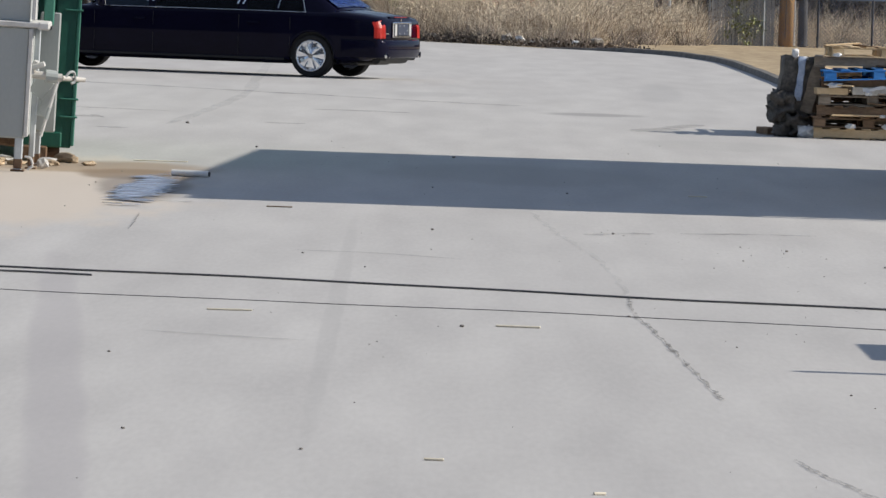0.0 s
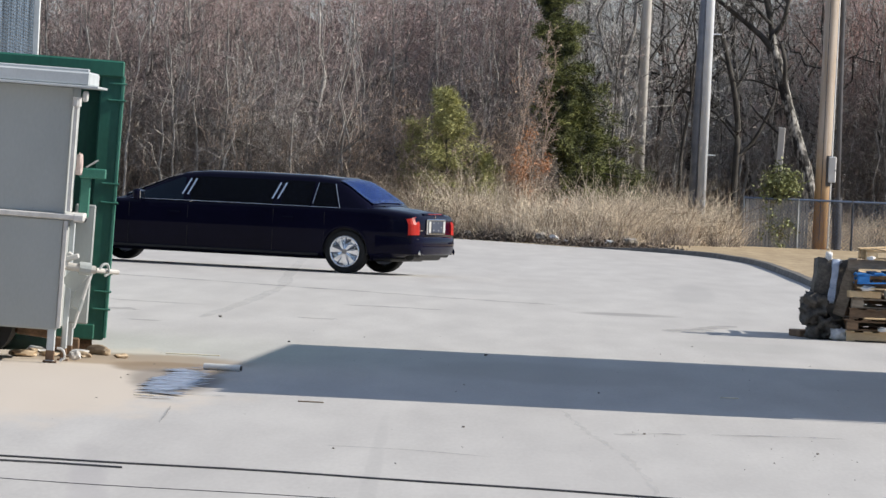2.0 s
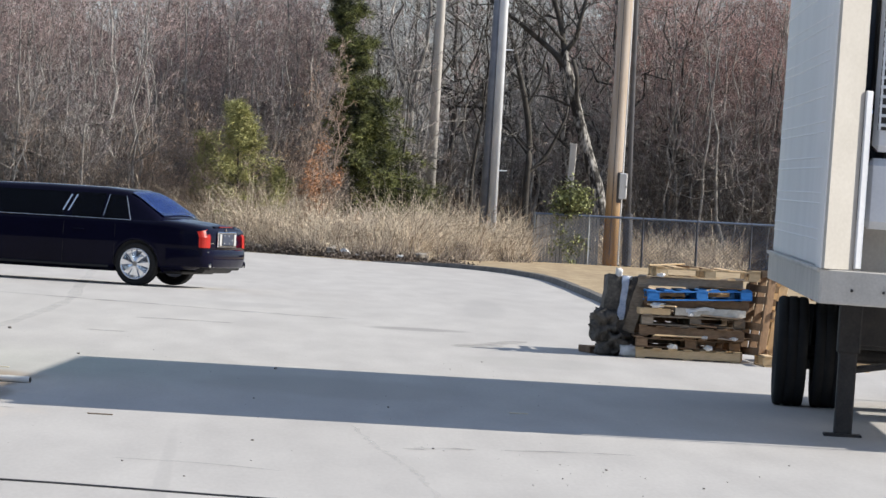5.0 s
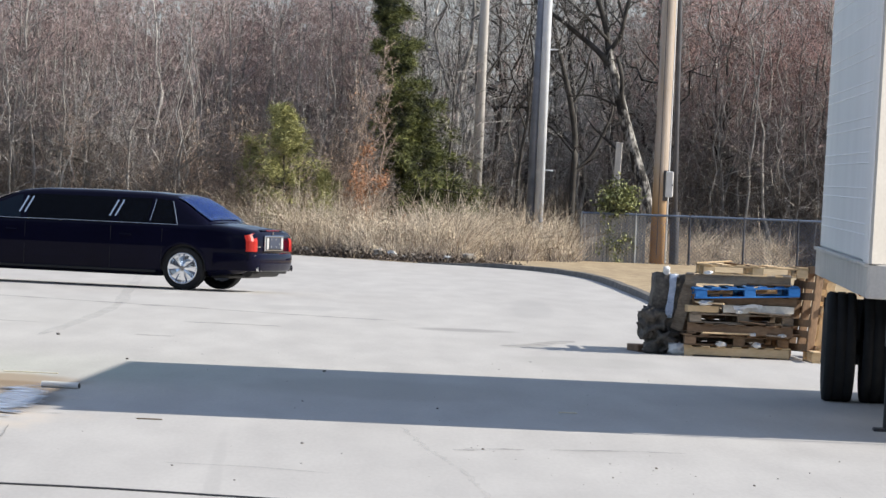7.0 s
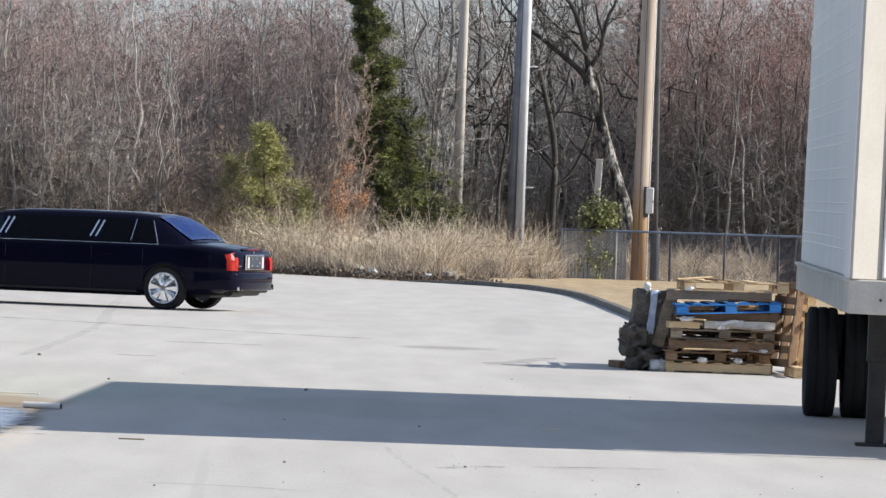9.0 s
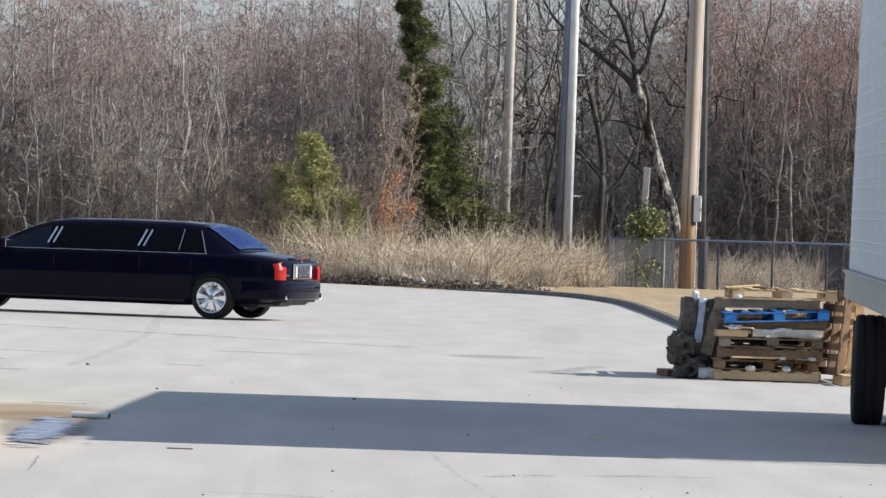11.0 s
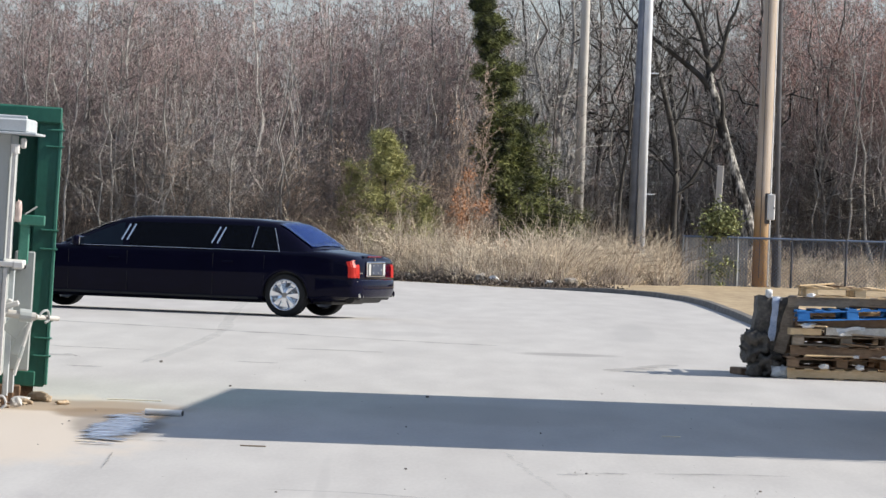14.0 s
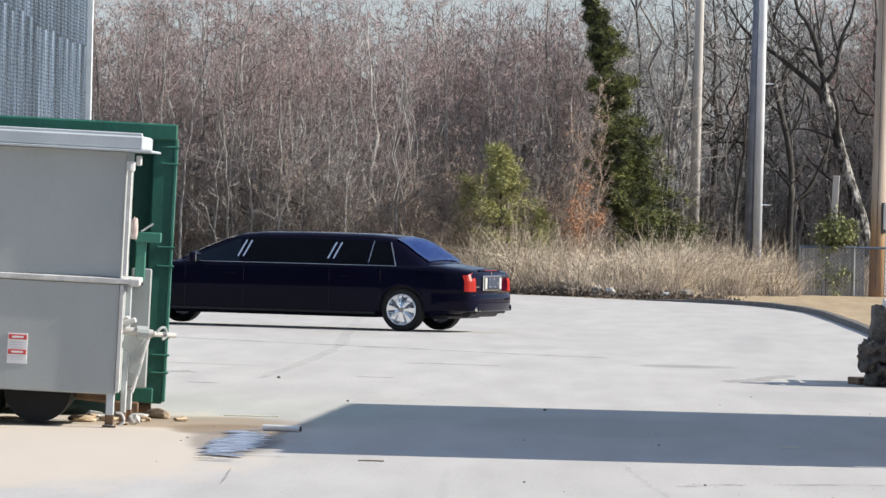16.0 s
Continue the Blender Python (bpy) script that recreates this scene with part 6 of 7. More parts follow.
# pallets stood on edge against the stack
pallet(pose(5.47, 64.4, 0.10, 0, -84, 20) @ Matrix.Diagonal((0.80, 1, 1, 1)) @ pose(0.6, 0, -0.065), 1, "brown weathered pallet leaning upright on the stack", 21, 0.6, 4)
pallet(pose(6.12, 63.95, 0.0, 0, 0, 2), 0, "pale pallet lying flat under the upright ones", 22, 0.9, 0)
pallet(pose(5.66, 64.85, 0.14, 0, -80, 4) @ Matrix.Diagonal((0.74, 1, 1, 1)) @ pose(0.6, 0, -0.065), 0, "pale pallet standing on edge behind a grey one", 23, 0.8, 2)
pallet(pose(6.35, 65.6, 0.0, 0, 0, -3), 0, "pale wooden pallet on the ground behind the trailer", 24)
pallet(pose(6.38, 65.6, 0.13, 0, 0, 2), 1, "brown wooden pallet on top of another", 25)

M_BAG = surf("dark_grey_plastic", (0.03, 0.027, 0.024), (0.13, 0.115, 0.098), 0.12, 0.6, 0, 0.5, 0.03)
M_FILM = surf("pale_blue_film", (0.20, 0.27, 0.42), (0.50, 0.57, 0.70), 0.1, 0.35, 0, 0.4, 0.02)
M_RAG = surf("white_plastic", (0.62, 0.62, 0.62), (0.80, 0.80, 0.80), 0.1, 0.5, 0, 0.4, 0.02)


ba = thing("bundle", pose(3.95, 64.8, 0), "dark plastic-wrapped bundle slumped beside the pallets", "bundle")
part("wrapping", crumpled((0.38, 0.30, 0.80), (0.0, 0, 0.52), (0, 5, 8), 2, 0.035), M_BAG, ba, smooth=True)
part("flap", crumpled((0.13, 0.04, 0.66), (0.19, -0.17, 0.60), (0, 14, -6), 5, 0.016), M_WOODS[2], ba, "weathered board")
part("film", crumpled((0.085, 0.03, 0.50), (0.04, -0.185, 0.66), (0, 6, 0), 7, 0.02), M_FILM, ba, "pale blue plastic film", smooth=True)
part("sack", lump((0.17, 0.24, 0.19), (-0.14, -0.02, 0.34), 5, 0.45, 4, 2.6), M_BAG, ba, smooth=True)
part("lower_sack", lump((0.20, 0.26, 0.13), (-0.03, -0.05, 0.125), 9, 0.45, 4, 2.6), M_BAG, ba, smooth=True)
part("white_scrap", lump((0.035, 0.05, 0.05), (-0.02, -0.12, 0.95), 11, 0.7), M_RAG, ba, smooth=True)
part("white_scrap", lump((0.05, 0.05, 0.02), (0.08, -0.12, 0.90), 8, 0.6), M_RAG, ba, smooth=True)
rg = thing("plastic_rag", pose(4.1, 64.5, 0), "crumpled white plastic on the ground by the pallets", "litter")
part("film", lump((0.12, 0.1, 0.07), (0, 0, 0.065), 3, 0.6), M_RAG, rg, smooth=True)
g_ = random.Random(77)
for i in range(13):
    z = (0.25, 0.38, 0.51, 0.60, 0.82, 1.06)[i % 6]
    ln = g_.uniform(0.25, 0.7)
    pk_ = thing("plank", pose(PX + g_.uniform(-0.45, 0.45), PY - 0.52 + g_.uniform(-0.08, 0.10), z + g_.uniform(-0.01, 0.02), g_.uniform(-8, 8), g_.uniform(-5, 5), g_.uniform(-25, 35)),
                "broken board sticking out of the pallet stack", "plank", "broken boards in the pallets")
    part("timber", box((ln, g_.uniform(0.05, 0.1), 0.016), (0, 0, 0.008), bevel=0.003), M_WOODS[(0, 1, 2, 0, 1)[i % 5]], pk_)
for i in range(7):
    s = g_.uniform(0.025, 0.06)
    x_, z_ = g_.uniform(-0.5, 0.5), (0.125, 0.255, 0.505, 0.585, 0.94)[i % 5]
    lt = thing("litter", pose(PX + x_, PY - 0.56, z_, 0, 0, g_.uniform(0, 360)), "crumpled pale plastic caught between the pallets", "litter", "litter in the pallets")
    part("film", lump((s * 1.8, s, s * 0.7), (0, 0, s * 0.6), i + 50, 0.6, 2), M_RAG, lt)
sc = thing("timber_scrap", pose(3.95, 65.4, 0, 0, 0, 12), "dark flat timber scrap on the ground", "timber")
part("timber", box((0.7, 0.5, 0.08), (0, 0, 0.04), bevel=0.01), M_WOODS[1], sc)
# ---------------- trolleys and rubbish at the far edge ----------------
M_WIRE = surf("trolley_wire", (0.32, 0.33, 0.35), (0.50, 0.52, 0.54), 0.2, 0.4, 0.7, 0.05, 0.02)
M_BLUEP = surf("blue_trolley_plastic", (0.03, 0.17, 0.60), (0.06, 0.27, 0.78), 0.2, 0.4, 0, 0.05, 0.02)
M_REDP = surf("red_trolley_plastic", (0.42, 0.03, 0.035), (0.58, 0.06, 0.06), 0.2, 0.45, 0, 0.05, 0.02)


def trolley(at, turn, trim, label, tall=0.95):
    ob = thing("shopping_trolley", pose(at[0], at[1], lie(*at), 0, 0, turn), label, "shopping trolley", "abandoned shopping trolleys")
    k = tall / 0.95
    lowf = [(-0.36, -0.19), (-0.36, 0.19), (0.36, 0.23), (0.36, -0.23)]
    topf = [(-0.44, -0.22), (-0.44, 0.22), (0.42, 0.28), (0.42, -0.28)]
    zl, zt = 0.42 * k, 0.86 * k
    for i in range(4):
        a, b = topf[i], topf[(i + 1) % 4]
        part("rim_rail", rod((*a, zt), (*b, zt), 0.014, n=8), M_WIRE, ob)
        c, d = lowf[i], lowf[(i + 1) % 4]
        part("floor_rail", rod((*c, zl), (*d, zl), 0.012, n=8), M_WIRE, ob)
        starts, stops = [], []
        for u in np.linspace(0, 1, 9):
            starts.append([c[0] + (d[0] - c[0]) * u, c[1] + (d[1] - c[1]) * u, zl])
            stops.append([a[0] + (b[0] - a[0]) * u, a[1] + (b[1] - a[1]) * u, zt])
        for u in (0.33, 0.66):
            starts.append([c[0] + (a[0] - c[0]) * u, c[1] + (a[1] - c[1]) * u, zl + (zt - zl) * u])
            stops.append([d[0] + (b[0] - d[0]) * u, d[1] + (b[1] - d[1]) * u, zl + (zt - zl) * u])
        v, f = tubes(np.stack([starts, stops], 1), np.full((len(starts), 2), 0.006), 4)
        part("basket_side", tri_mesh("basket_side", v, f), M_WIRE, ob)
    v, f = tubes(np.array([[(-0.36, y, zl), (0.36, y * 1.2, zl)] for y in np.linspace(-0.18, 0.18, 7)]), np.full((7, 2), 0.006), 4)
    part("basket_floor", tri_mesh("basket_floor", v, f), M_WIRE, ob)
    for s in (-1, 1):
        part("side_frame", bent(smoothed([(0.42, s * 0.27, zt), (0.44, s * 0.26, 0.5 * k), (0.34, s * 0.24, 0.16), (-0.34, s * 0.18, 0.13)], 4), 0.014, 7), M_WIRE, ob)
        part("handle_arm", rod((0.42, s * 0.27, zt), (0.53, s * 0.27, 0.97 * k), 0.014, n=8), M_WIRE, ob)
        part("corner_cap", box((0.05, 0.05, 0.12), (0.42, s * 0.275, zt - 0.05), bevel=0.012), trim, ob)
        for x, w in ((0.34, 0.24), (-0.34, 0.18)):
            wh = part("castor", rod((x, s * w - 0.015, 0.06), (x, s * w + 0.015, 0.06), 0.06, n=14), M_RUBBER, ob)
            part("fork", box((0.04, 0.045, 0.09), (x, s * w, 0.11), bevel=0.006), M_WIRE, wh)
    part("handle", rod((0.53, -0.29, 0.97 * k), (0.53, 0.29, 0.97 * k), 0.02, n=10), trim, ob, "coloured plastic handle")
    part("seat_flap", box((0.012, 0.46, 0.2), (0.33, 0, zt - 0.09), (0, 12, 0), 0.005), trim, ob)
    return ob


def open_frame(at, turn):
    """A low trolley seen end on, its opening rimmed in blue."""
    ob = trolley(at, turn, M_BLUEP, "grey wire trolley with a blue plastic rim", 0.82)
    for a, b in (((0.44, -0.27, 0.40), (0.44, -0.27, 0.74)), ((0.44, 0.27, 0.40), (0.44, 0.27, 0.74)), ((0.44, -0.27, 0.74), (0.44, 0.27, 0.74)), ((0.44, -0.27, 0.40), (0.44, 0.27, 0.40))):
        part("blue_rim", rod(a, b, 0.028, n=8), M_BLUEP, ob, "bright blue rim")


trolley((-5.78, 142.6), -80, M_BLUEP, "wire shopping trolley with blue plastic handle and flap")
open_frame((-5.28, 142.9), -88)
rt = trolley((-4.32, 143.2), -84, M_REDP, "wire shopping trolley with red panels and a full bag")
part("end_panel", box((0.02, 0.56, 0.42), (0.44, 0, 0.64), (0, 4, 0), 0.01), M_REDP, rt, "red plastic end panel")
part("dark_load", box((0.5, 0.36, 0.36), (0.1, 0.03, 0.66), bevel=0.06, seg=2), M_DARKPIPE, rt)
part("dark_badge", box((0.012, 0.3, 0.3), (0.458, -0.08, 0.6), (0, 4, 0), 0.01), M_DARKPIPE, rt)
wbg = thing("rubbish_bag", pose(-4.36, 143.15, lie(0, 143) + 0.84), "full white plastic bag heaped on a trolley", "bag")
part("sack", lump((0.40, 0.33, 0.24), (0, 0, 0.23), 4, 0.35), M_RAG, wbg, smooth=True)
part("knot", lump((0.06, 0.05, 0.06), (0.3, -0.05, 0.44), 6, 0.5, 2), M_RAG, wbg, smooth=True)

M_TUB = surf("dark_blue_plastic", (0.012, 0.016, 0.035), (0.03, 0.04, 0.075), 0.3, 0.35, 0, 0.1, 0.03)
tub = thing("plastic_tub", pose(-2.98, 142.2, lie(0, 142)), "overturned dark blue plastic tub with a pale mark", "tub")
bm = bmesh.new()
prof = [(0.56, 0.0), (0.56, 0.06), (0.52, 0.07), (0.5, 0.22), (0.43, 0.38), (0.3, 0.48), (0.12, 0.52), (0.0, 0.525)]
rings = [[bm.verts.new((r * math.cos(a * math.tau / 28), r * 0.7 * math.sin(a * math.tau / 28), z * (1 + 0.05 * math.sin(a)))) for r, z in prof] for a in range(28)]
for a in range(28):
    p, q = rings[a], rings[(a + 1) % 28]
    for k in range(len(prof) - 1):
        if k == len(prof) - 2:
            bm.faces.new((p[k], q[k], q[k + 1]))
        else:
            bm.faces.new((p[k], q[k], q[k + 1], p[k + 1]))
part("shell", bm, M_TUB, tub, smooth=True)
part("rim", bent([(0.56 * math.cos(t), 0.39 * math.sin(t), 0.03) for t in np.linspace(0, math.tau, 29)], 0.03, 6), M_TUB, tub)
part("mark", rod((-0.12, -0.345, 0.27), (-0.12, -0.375, 0.26), 0.055, n=16), M_METER, tub, "round pale mark")
part("dust", lump((0.24, 0.1, 0.02), (-0.12, 0.0, 0.52), 3, 0.5, 2), M_GREYL, tub)
pk = thing("plank", pose(-2.45, 141.95, lie(0, 142) + 0.02, 0, 27, 6), "bleached plank leaning on the tub", "plank")
part("timber", box((1.15, 0.1, 0.04), (0.05, 0, 0.21), bevel=0.006), M_WOODS[0], pk)
rk = thing("rock", pose(-8.35, 143.3, -0.27), "grey-brown boulder at the edge of the woods", "rock")
part("stone", lump((0.42, 0.4, 0.34), (0, 0, 0.28), 9, 0.5, 3, 2.0), surf("boulder", (0.16, 0.13, 0.11), (0.30, 0.26, 0.22), 0.2, 0.9, 0, 0.5, 0.03), rk)
M_STONE = surf("pale_rubble", (0.14, 0.125, 0.11), (0.30, 0.28, 0.25), 0.1, 0.9, 0, 0.4, 0.02, spread=0.3)
g = np.random.default_rng(8)
for i in range(28):
    x = float(g.choice([-3.3, -1.2, 0.3, 1.1, 2.2, 2.9]) + g.normal(0, 0.42))
    y = float(np.interp(x, [-4, -0.9, 0.6, 1.9, 3.5, 4.8], [141.4, 140.2, 138.1, 135.2, 132.6, 129.0])) + g.uniform(0.1, 1.4)
    s = 0.03 + 0.085 * g.random() ** 2
    lit = i % 4 == 0
    ob = thing("litter" if lit else "rubble_stone", pose(x, y, lie(x, y) + (0.1 if x > -0.5 else -0.02), 0, 0, g.uniform(0, 360)), "crumpled white plastic litter in the dead grass" if lit else "loose pale rubble stone at the edge of the yard", "litter" if lit else "stone", "litter along the edge" if lit else "rubble along the edge")
    part("film" if lit else "stone", lump((s * 1.5, s, s * 0.8), (0, 0, s * 0.72), i, 0.5, 2), M_RAG if lit else M_STONE, ob)
# dead leaves and dark rubbish caught along the edge
c = np.stack([g.uniform(-3.6, 4.4, 420), np.zeros(420), np.zeros(420)], -1)
c[:, 1] = np.interp(c[:, 0], [-4, -0.9, 0.6, 1.9, 3.5, 4.8], [141.6, 140.0, 137.7, 134.9, 132.3, 128.6]) + np.abs(g.normal(0, 0.9, 420))
c[:, 2] = [lie(0, q) + 0.05 for q in c[:, 1]]
v, f = leaves(c, g, 14, 0.07, np.array([[0.16, 0.25, 0.06]]), 0.0, 0.4)
tagged(part("dead_leaves", tri_mesh("dead_leaves", v, f), M_BRUSH), "dark dead leaves drifted along the edge of the yard", "leaves", kind="stuff")
# low dead brush before the woods
n = 9000
x = g.uniform(-16, -3.2, n)
y = 141.9 + g.random(n) * 2.0
p = np.stack([x, y, np.full(n, -0.3) + g.random(n) ** 2 * 0.35], -1)
d = g.normal(0, 0.5, (n, 3)) + np.array([[0, 0, 0.8]])
v, f = needles(p, p + d * g.uniform(0.12, 0.5, (n, 1)), g.uniform(0.006, 0.012, n))
tagged(part("dead_brush", tri_mesh("dead_brush", v, f), M_BRUSH), "low dead brush along the edge of the yard", "brush", kind="stuff")

# ---------------- on the yard's surface ----------------
def faded(m, cover, size, hard=0.12, mid=0.5):
    """Lets a mark on the paving wear through in patches."""
    N, L = m.node_tree.nodes, m.node_tree.links
    tex, ramp = N.new("ShaderNodeTexNoise"), N.new("ShaderNodeMapRange")
    tex.inputs["Scale"].default_value, tex.inputs["Detail"].default_value = 1 / size, 5
    L.new(next(n_ for n_ in N if n_.type == "TEX_COORD").outputs["Object"], tex.inputs["Vector"])
    ramp.inputs["From Min"].default_value, ramp.inputs["From Max"].default_value = mid - hard, mid + hard
    ramp.inputs["To Max"].default_value = cover
    L.new(tex.outputs["Fac"], ramp.inputs["Value"])
    L.new(ramp.outputs["Result"], N["Principled BSDF"].inputs["Alpha"])
    return m


def pooled(m, x, y, rx, ry):
    """Lets a film of water end in a ragged, streaky margin round a centre."""
    N, L = m.node_tree.nodes, m.node_tree.links
    mp, grad, tex, add, mr = (N.new("ShaderNode" + k) for k in ("Mapping", "VectorMath", "TexNoise", "Math", "MapRange"))
    co_ = next(n_ for n_ in N if n_.type == "TEX_COORD").outputs["Object"]
    mp.vector_type = "POINT"
    mp.inputs["Location"].default_value, mp.inputs["Scale"].default_value = (-x / rx, -y / ry, 0), (1 / rx, 1 / ry, 0)
    L.new(co_, mp.inputs["Vector"])
    grad.operation = "LENGTH"
    L.new(mp.outputs["Vector"], grad.inputs[0])
    tex.inputs["Scale"].default_value, tex.inputs["Detail"].default_value = 3.6, 5
    L.new(co_, tex.inputs["Vector"])
    add.operation = "MULTIPLY_ADD"
    L.new(tex.outputs["Fac"], add.inputs[0])
    add.inputs[1].default_value = 2.0
    L.new(grad.outputs["Value"], add.inputs[2])
    L.new(add.outputs[0], mr.inputs["Value"])
    mr.inputs["From Min"].default_value, mr.inputs["From Max"].default_value = 2.1, 1.8
    L.new(mr.outputs["Result"], N["Principled BSDF"].inputs["Alpha"])
    return m


M_TAR = surf("tar_seal", (0.06, 0.06, 0.06), (0.13, 0.125, 0.12), 0.2, 0.8, 0, 0.2, 0.02)
M_MARK = surf("tyre_mark", (0.30, 0.295, 0.29), (0.38, 0.375, 0.37), 0.3, 0.85, 0, 0.15, 0.03)
M_STREAK = surf("dirt_streak", (0.20, 0.19, 0.18), (0.30, 0.29, 0.28), 0.3, 0.85, 0, 0.1, 0.03)
faded(M_STREAK, 0.42, 0.35, 0.2)
M_WET = surf("wet_concrete", (0.16, 0.135, 0.11), (0.27, 0.235, 0.20), 0.35, 0.6, 0, 0.1, 0.03)
# blue and white streaks of reflected sky are put into the water's colour
M_WATER = surf("rippled_water", (0.10, 0.12, 0.18), (0.52, 0.60, 0.78), 0.22, 0.16, 0, 0.6, 0.06, spec=0.9)
faded(M_TAR, 0.62, 0.14, 0.16, 0.47), faded(M_MARK, 0.17, 0.9, 0.25), faded(M_WET, 0.75, 0.25, 0.15), pooled(M_WATER, -2.43, 45.6, 0.21, 2.6)


def strip(points, width, name, mat, label, category, h=0.004, ragged=0.35, seed=1, parent=None):
    """A thin ragged band lying on the paving."""
    g_ = random.Random(seed)
    pts = smoothed([(x, y, 0) for x, y in points], 9 if name == "crack" else 7)
    bm = bmesh.new()
    prev = None
    for i, p in enumerate(pts):
        d = (pts[min(i + 1, len(pts) - 1)] - pts[max(i - 1, 0)]).normalized()
        w = width / 2 * (1 + g_.uniform(-ragged, ragged)) * min(1, 0.25 + i / 3, 0.25 + (len(pts) - 1 - i) / 3)
        q = Vector((-d.y, d.x, 0)) * w
        if name == "crack":
            p = p + Vector((g_.uniform(-1, 1) * width * 0.55, 0, 0))
        z = lie(p.x, p.y) + h
        pair = (bm.verts.new((p.x + q.x, p.y + q.y, z)), bm.verts.new((p.x - q.x, p.y - q.y, z)))
        if prev:
            bm.faces.new((prev[0], prev[1], pair[1], pair[0]))
        prev = pair
    return tagged(part(name, bm, mat, parent), label, category, kind="structure")


def blotch(at, rx, ry, name, mat, label, seed, h=0.006, rough=0.35, n=64):
    bm = bmesh.new()
    vs = []
    for k in range(n):
        a = k * math.tau / n
        w = 1 + rough * noise.noise(Vector((math.cos(a) * 2.2 + seed, math.sin(a) * 2.2, seed))) + rough * 0.6 * noise.noise(Vector((math.cos(a) * 7 + seed, math.sin(a) * 7, 1)))
        vs.append(bm.verts.new((at[0] + rx * w * math.cos(a), at[1] + ry * w * math.sin(a), lie(*at) + h)))
    bm.faces.new(vs)
    return tagged(part(name, bm, mat), label, "stain" if "water" not in name else "puddle", kind="structure")


strip([(-2.2, 39.0), (-2.22, 40.2), (-2.26, 41.4)], 0.010, "crack", M_TAR, "dark joint at the edge of the sandy pad", "crack", 0.008, 0.5, 3)
blotch((-2.45, 45.3), 0.6, 3.6, "water_puddle", M_WATER, "rippled shallow puddle reflecting the pale sky", 8.7, 0.014, 0.1, 60)
strip([(-2.4, 43.6), (-2.2, 43.5), (-1.95, 43.45)], 0.12, "stain", M_WET, "damp trail on the concrete", "stain", 0.007, 0.5, 9)
# cracks and sealed seams
strip([(0.66, 43.6), (0.74, 41.5), (0.86, 39.4), (1.0, 37.4), (1.04, 35.6), (1.08, 33.2)], 0.035, "crack", M_MARK, "faint wandering crack in the concrete", "crack", 0.005, 0.5, 4)
strip([(1.08, 33.2), (1.07, 31.6), (1.12, 30.3), (1.17, 29.0), (1.2, 27.8), (1.25, 26.4), (1.28, 25.5)], 0.018, "crack", M_TAR, "dark broken crack in the concrete", "crack", 0.006, 0.8, 5)
strip([(1.43, 22.6), (1.47, 22.2), (1.56, 21.6), (1.66, 21.0), (1.8, 20.4)], 0.018, "crack", M_TAR, "dark crack near the foot of the yard", "crack", 0.006, 0.8, 6)
strip([(-3.5, 124), (-3.4, 114), (-3.2, 100), (-2.9, 84), (-2.75, 76), (-2.9, 68), (-3.1, 62)], 0.16, "tyre_mark", M_MARK, "curving faint tyre mark", "mark", 0.004, 0.3, 10)
strip([(-5.6, 79.6), (-4.2, 78.4), (-2.7, 77), (-1.4, 75.8), (-0.2, 74.6), (1.0, 73.8)], 0.3, "joint", M_STREAK, "wide worn joint across the yard", "joint", 0.005, 0.5, 11)
strip([(-5.3, 68), (-4.2, 67.2), (-3.3, 66.8)], 0.22, "stain", M_STREAK, "short dark streak on the concrete", "stain", 0.005, 0.7, 12)
strip([(-1.0, 37.1), (-0.4, 37.0), (0.1, 36.6)], 0.07, "stain", M_STREAK, "thin streak across the concrete", "stain", 0.005, 0.6, 14)
strip([(-1.6, 29.0), (-1.2, 28.8), (-0.7, 28.6)], 0.06, "stain", M_STREAK, "thin streak across the concrete", "stain", 0.005, 0.6, 15)

for k, (x0, y0, x1, y1, w) in enumerate(((-4.25, 63.7, -3.9, 64.0, 0.5), (-3.8, 60.4, -3.5, 60.2, 0.3), (-2.1, 63.6, -1.7, 63.4, 0.25), (1.0, 40.3, 1.5, 40.8, 0.14), (1.7, 40.9, 2.7, 41.2, 0.12), (-1.7, 69.4, -0.5, 69.1, 0.3), (2.2, 64.6, 3.0, 68.0, 0.3))):
    strip([(x0, y0), ((x0 + x1) / 2, (y0 + y1) / 2 + 0.1), (x1, y1)], w, "stain", M_STREAK, "short dark scuff on the concrete", "stain", 0.005, 0.8, 30 + k)

# two cables across the yard
M_CABLE = surf("black_cable", (0.05, 0.05, 0.052), (0.11, 0.11, 0.112), 0.1, 0.6, 0, 0.1, 0.01)
for name, y0, y1, r, lab in (("cable", 34.15, 32.72, 0.0065, "thick black cable lying across the yard"), ("cable", 32.12, 30.85, 0.0024, "thin black cord lying across the yard")):
    g_ = random.Random(int(y0))
    pts = [(x, y0 + (y1 - y0) * (x + 2.69) / 5.25 + 0.10 * math.sin(x * 1.1 + y0) + 0.03 * math.sin(x * 3.7), r + 0.001) for x in np.arange(-9, 9.1, 0.3)]
    ob = thing(name, pose(0, 0, 0), lab, "cable")
    part("sheath", bent(pts, r, 7), M_CABLE, ob, smooth=True)
ob = thing("cable", pose(0, 0, 0), "short loose end of black cable", "cable")
part("sheath", bent([(-3.2, 33.75, 0.008), (-2.5, 33.68, 0.008), (-2.1, 33.55, 0.008)], 0.007, 6), M_CABLE, ob)

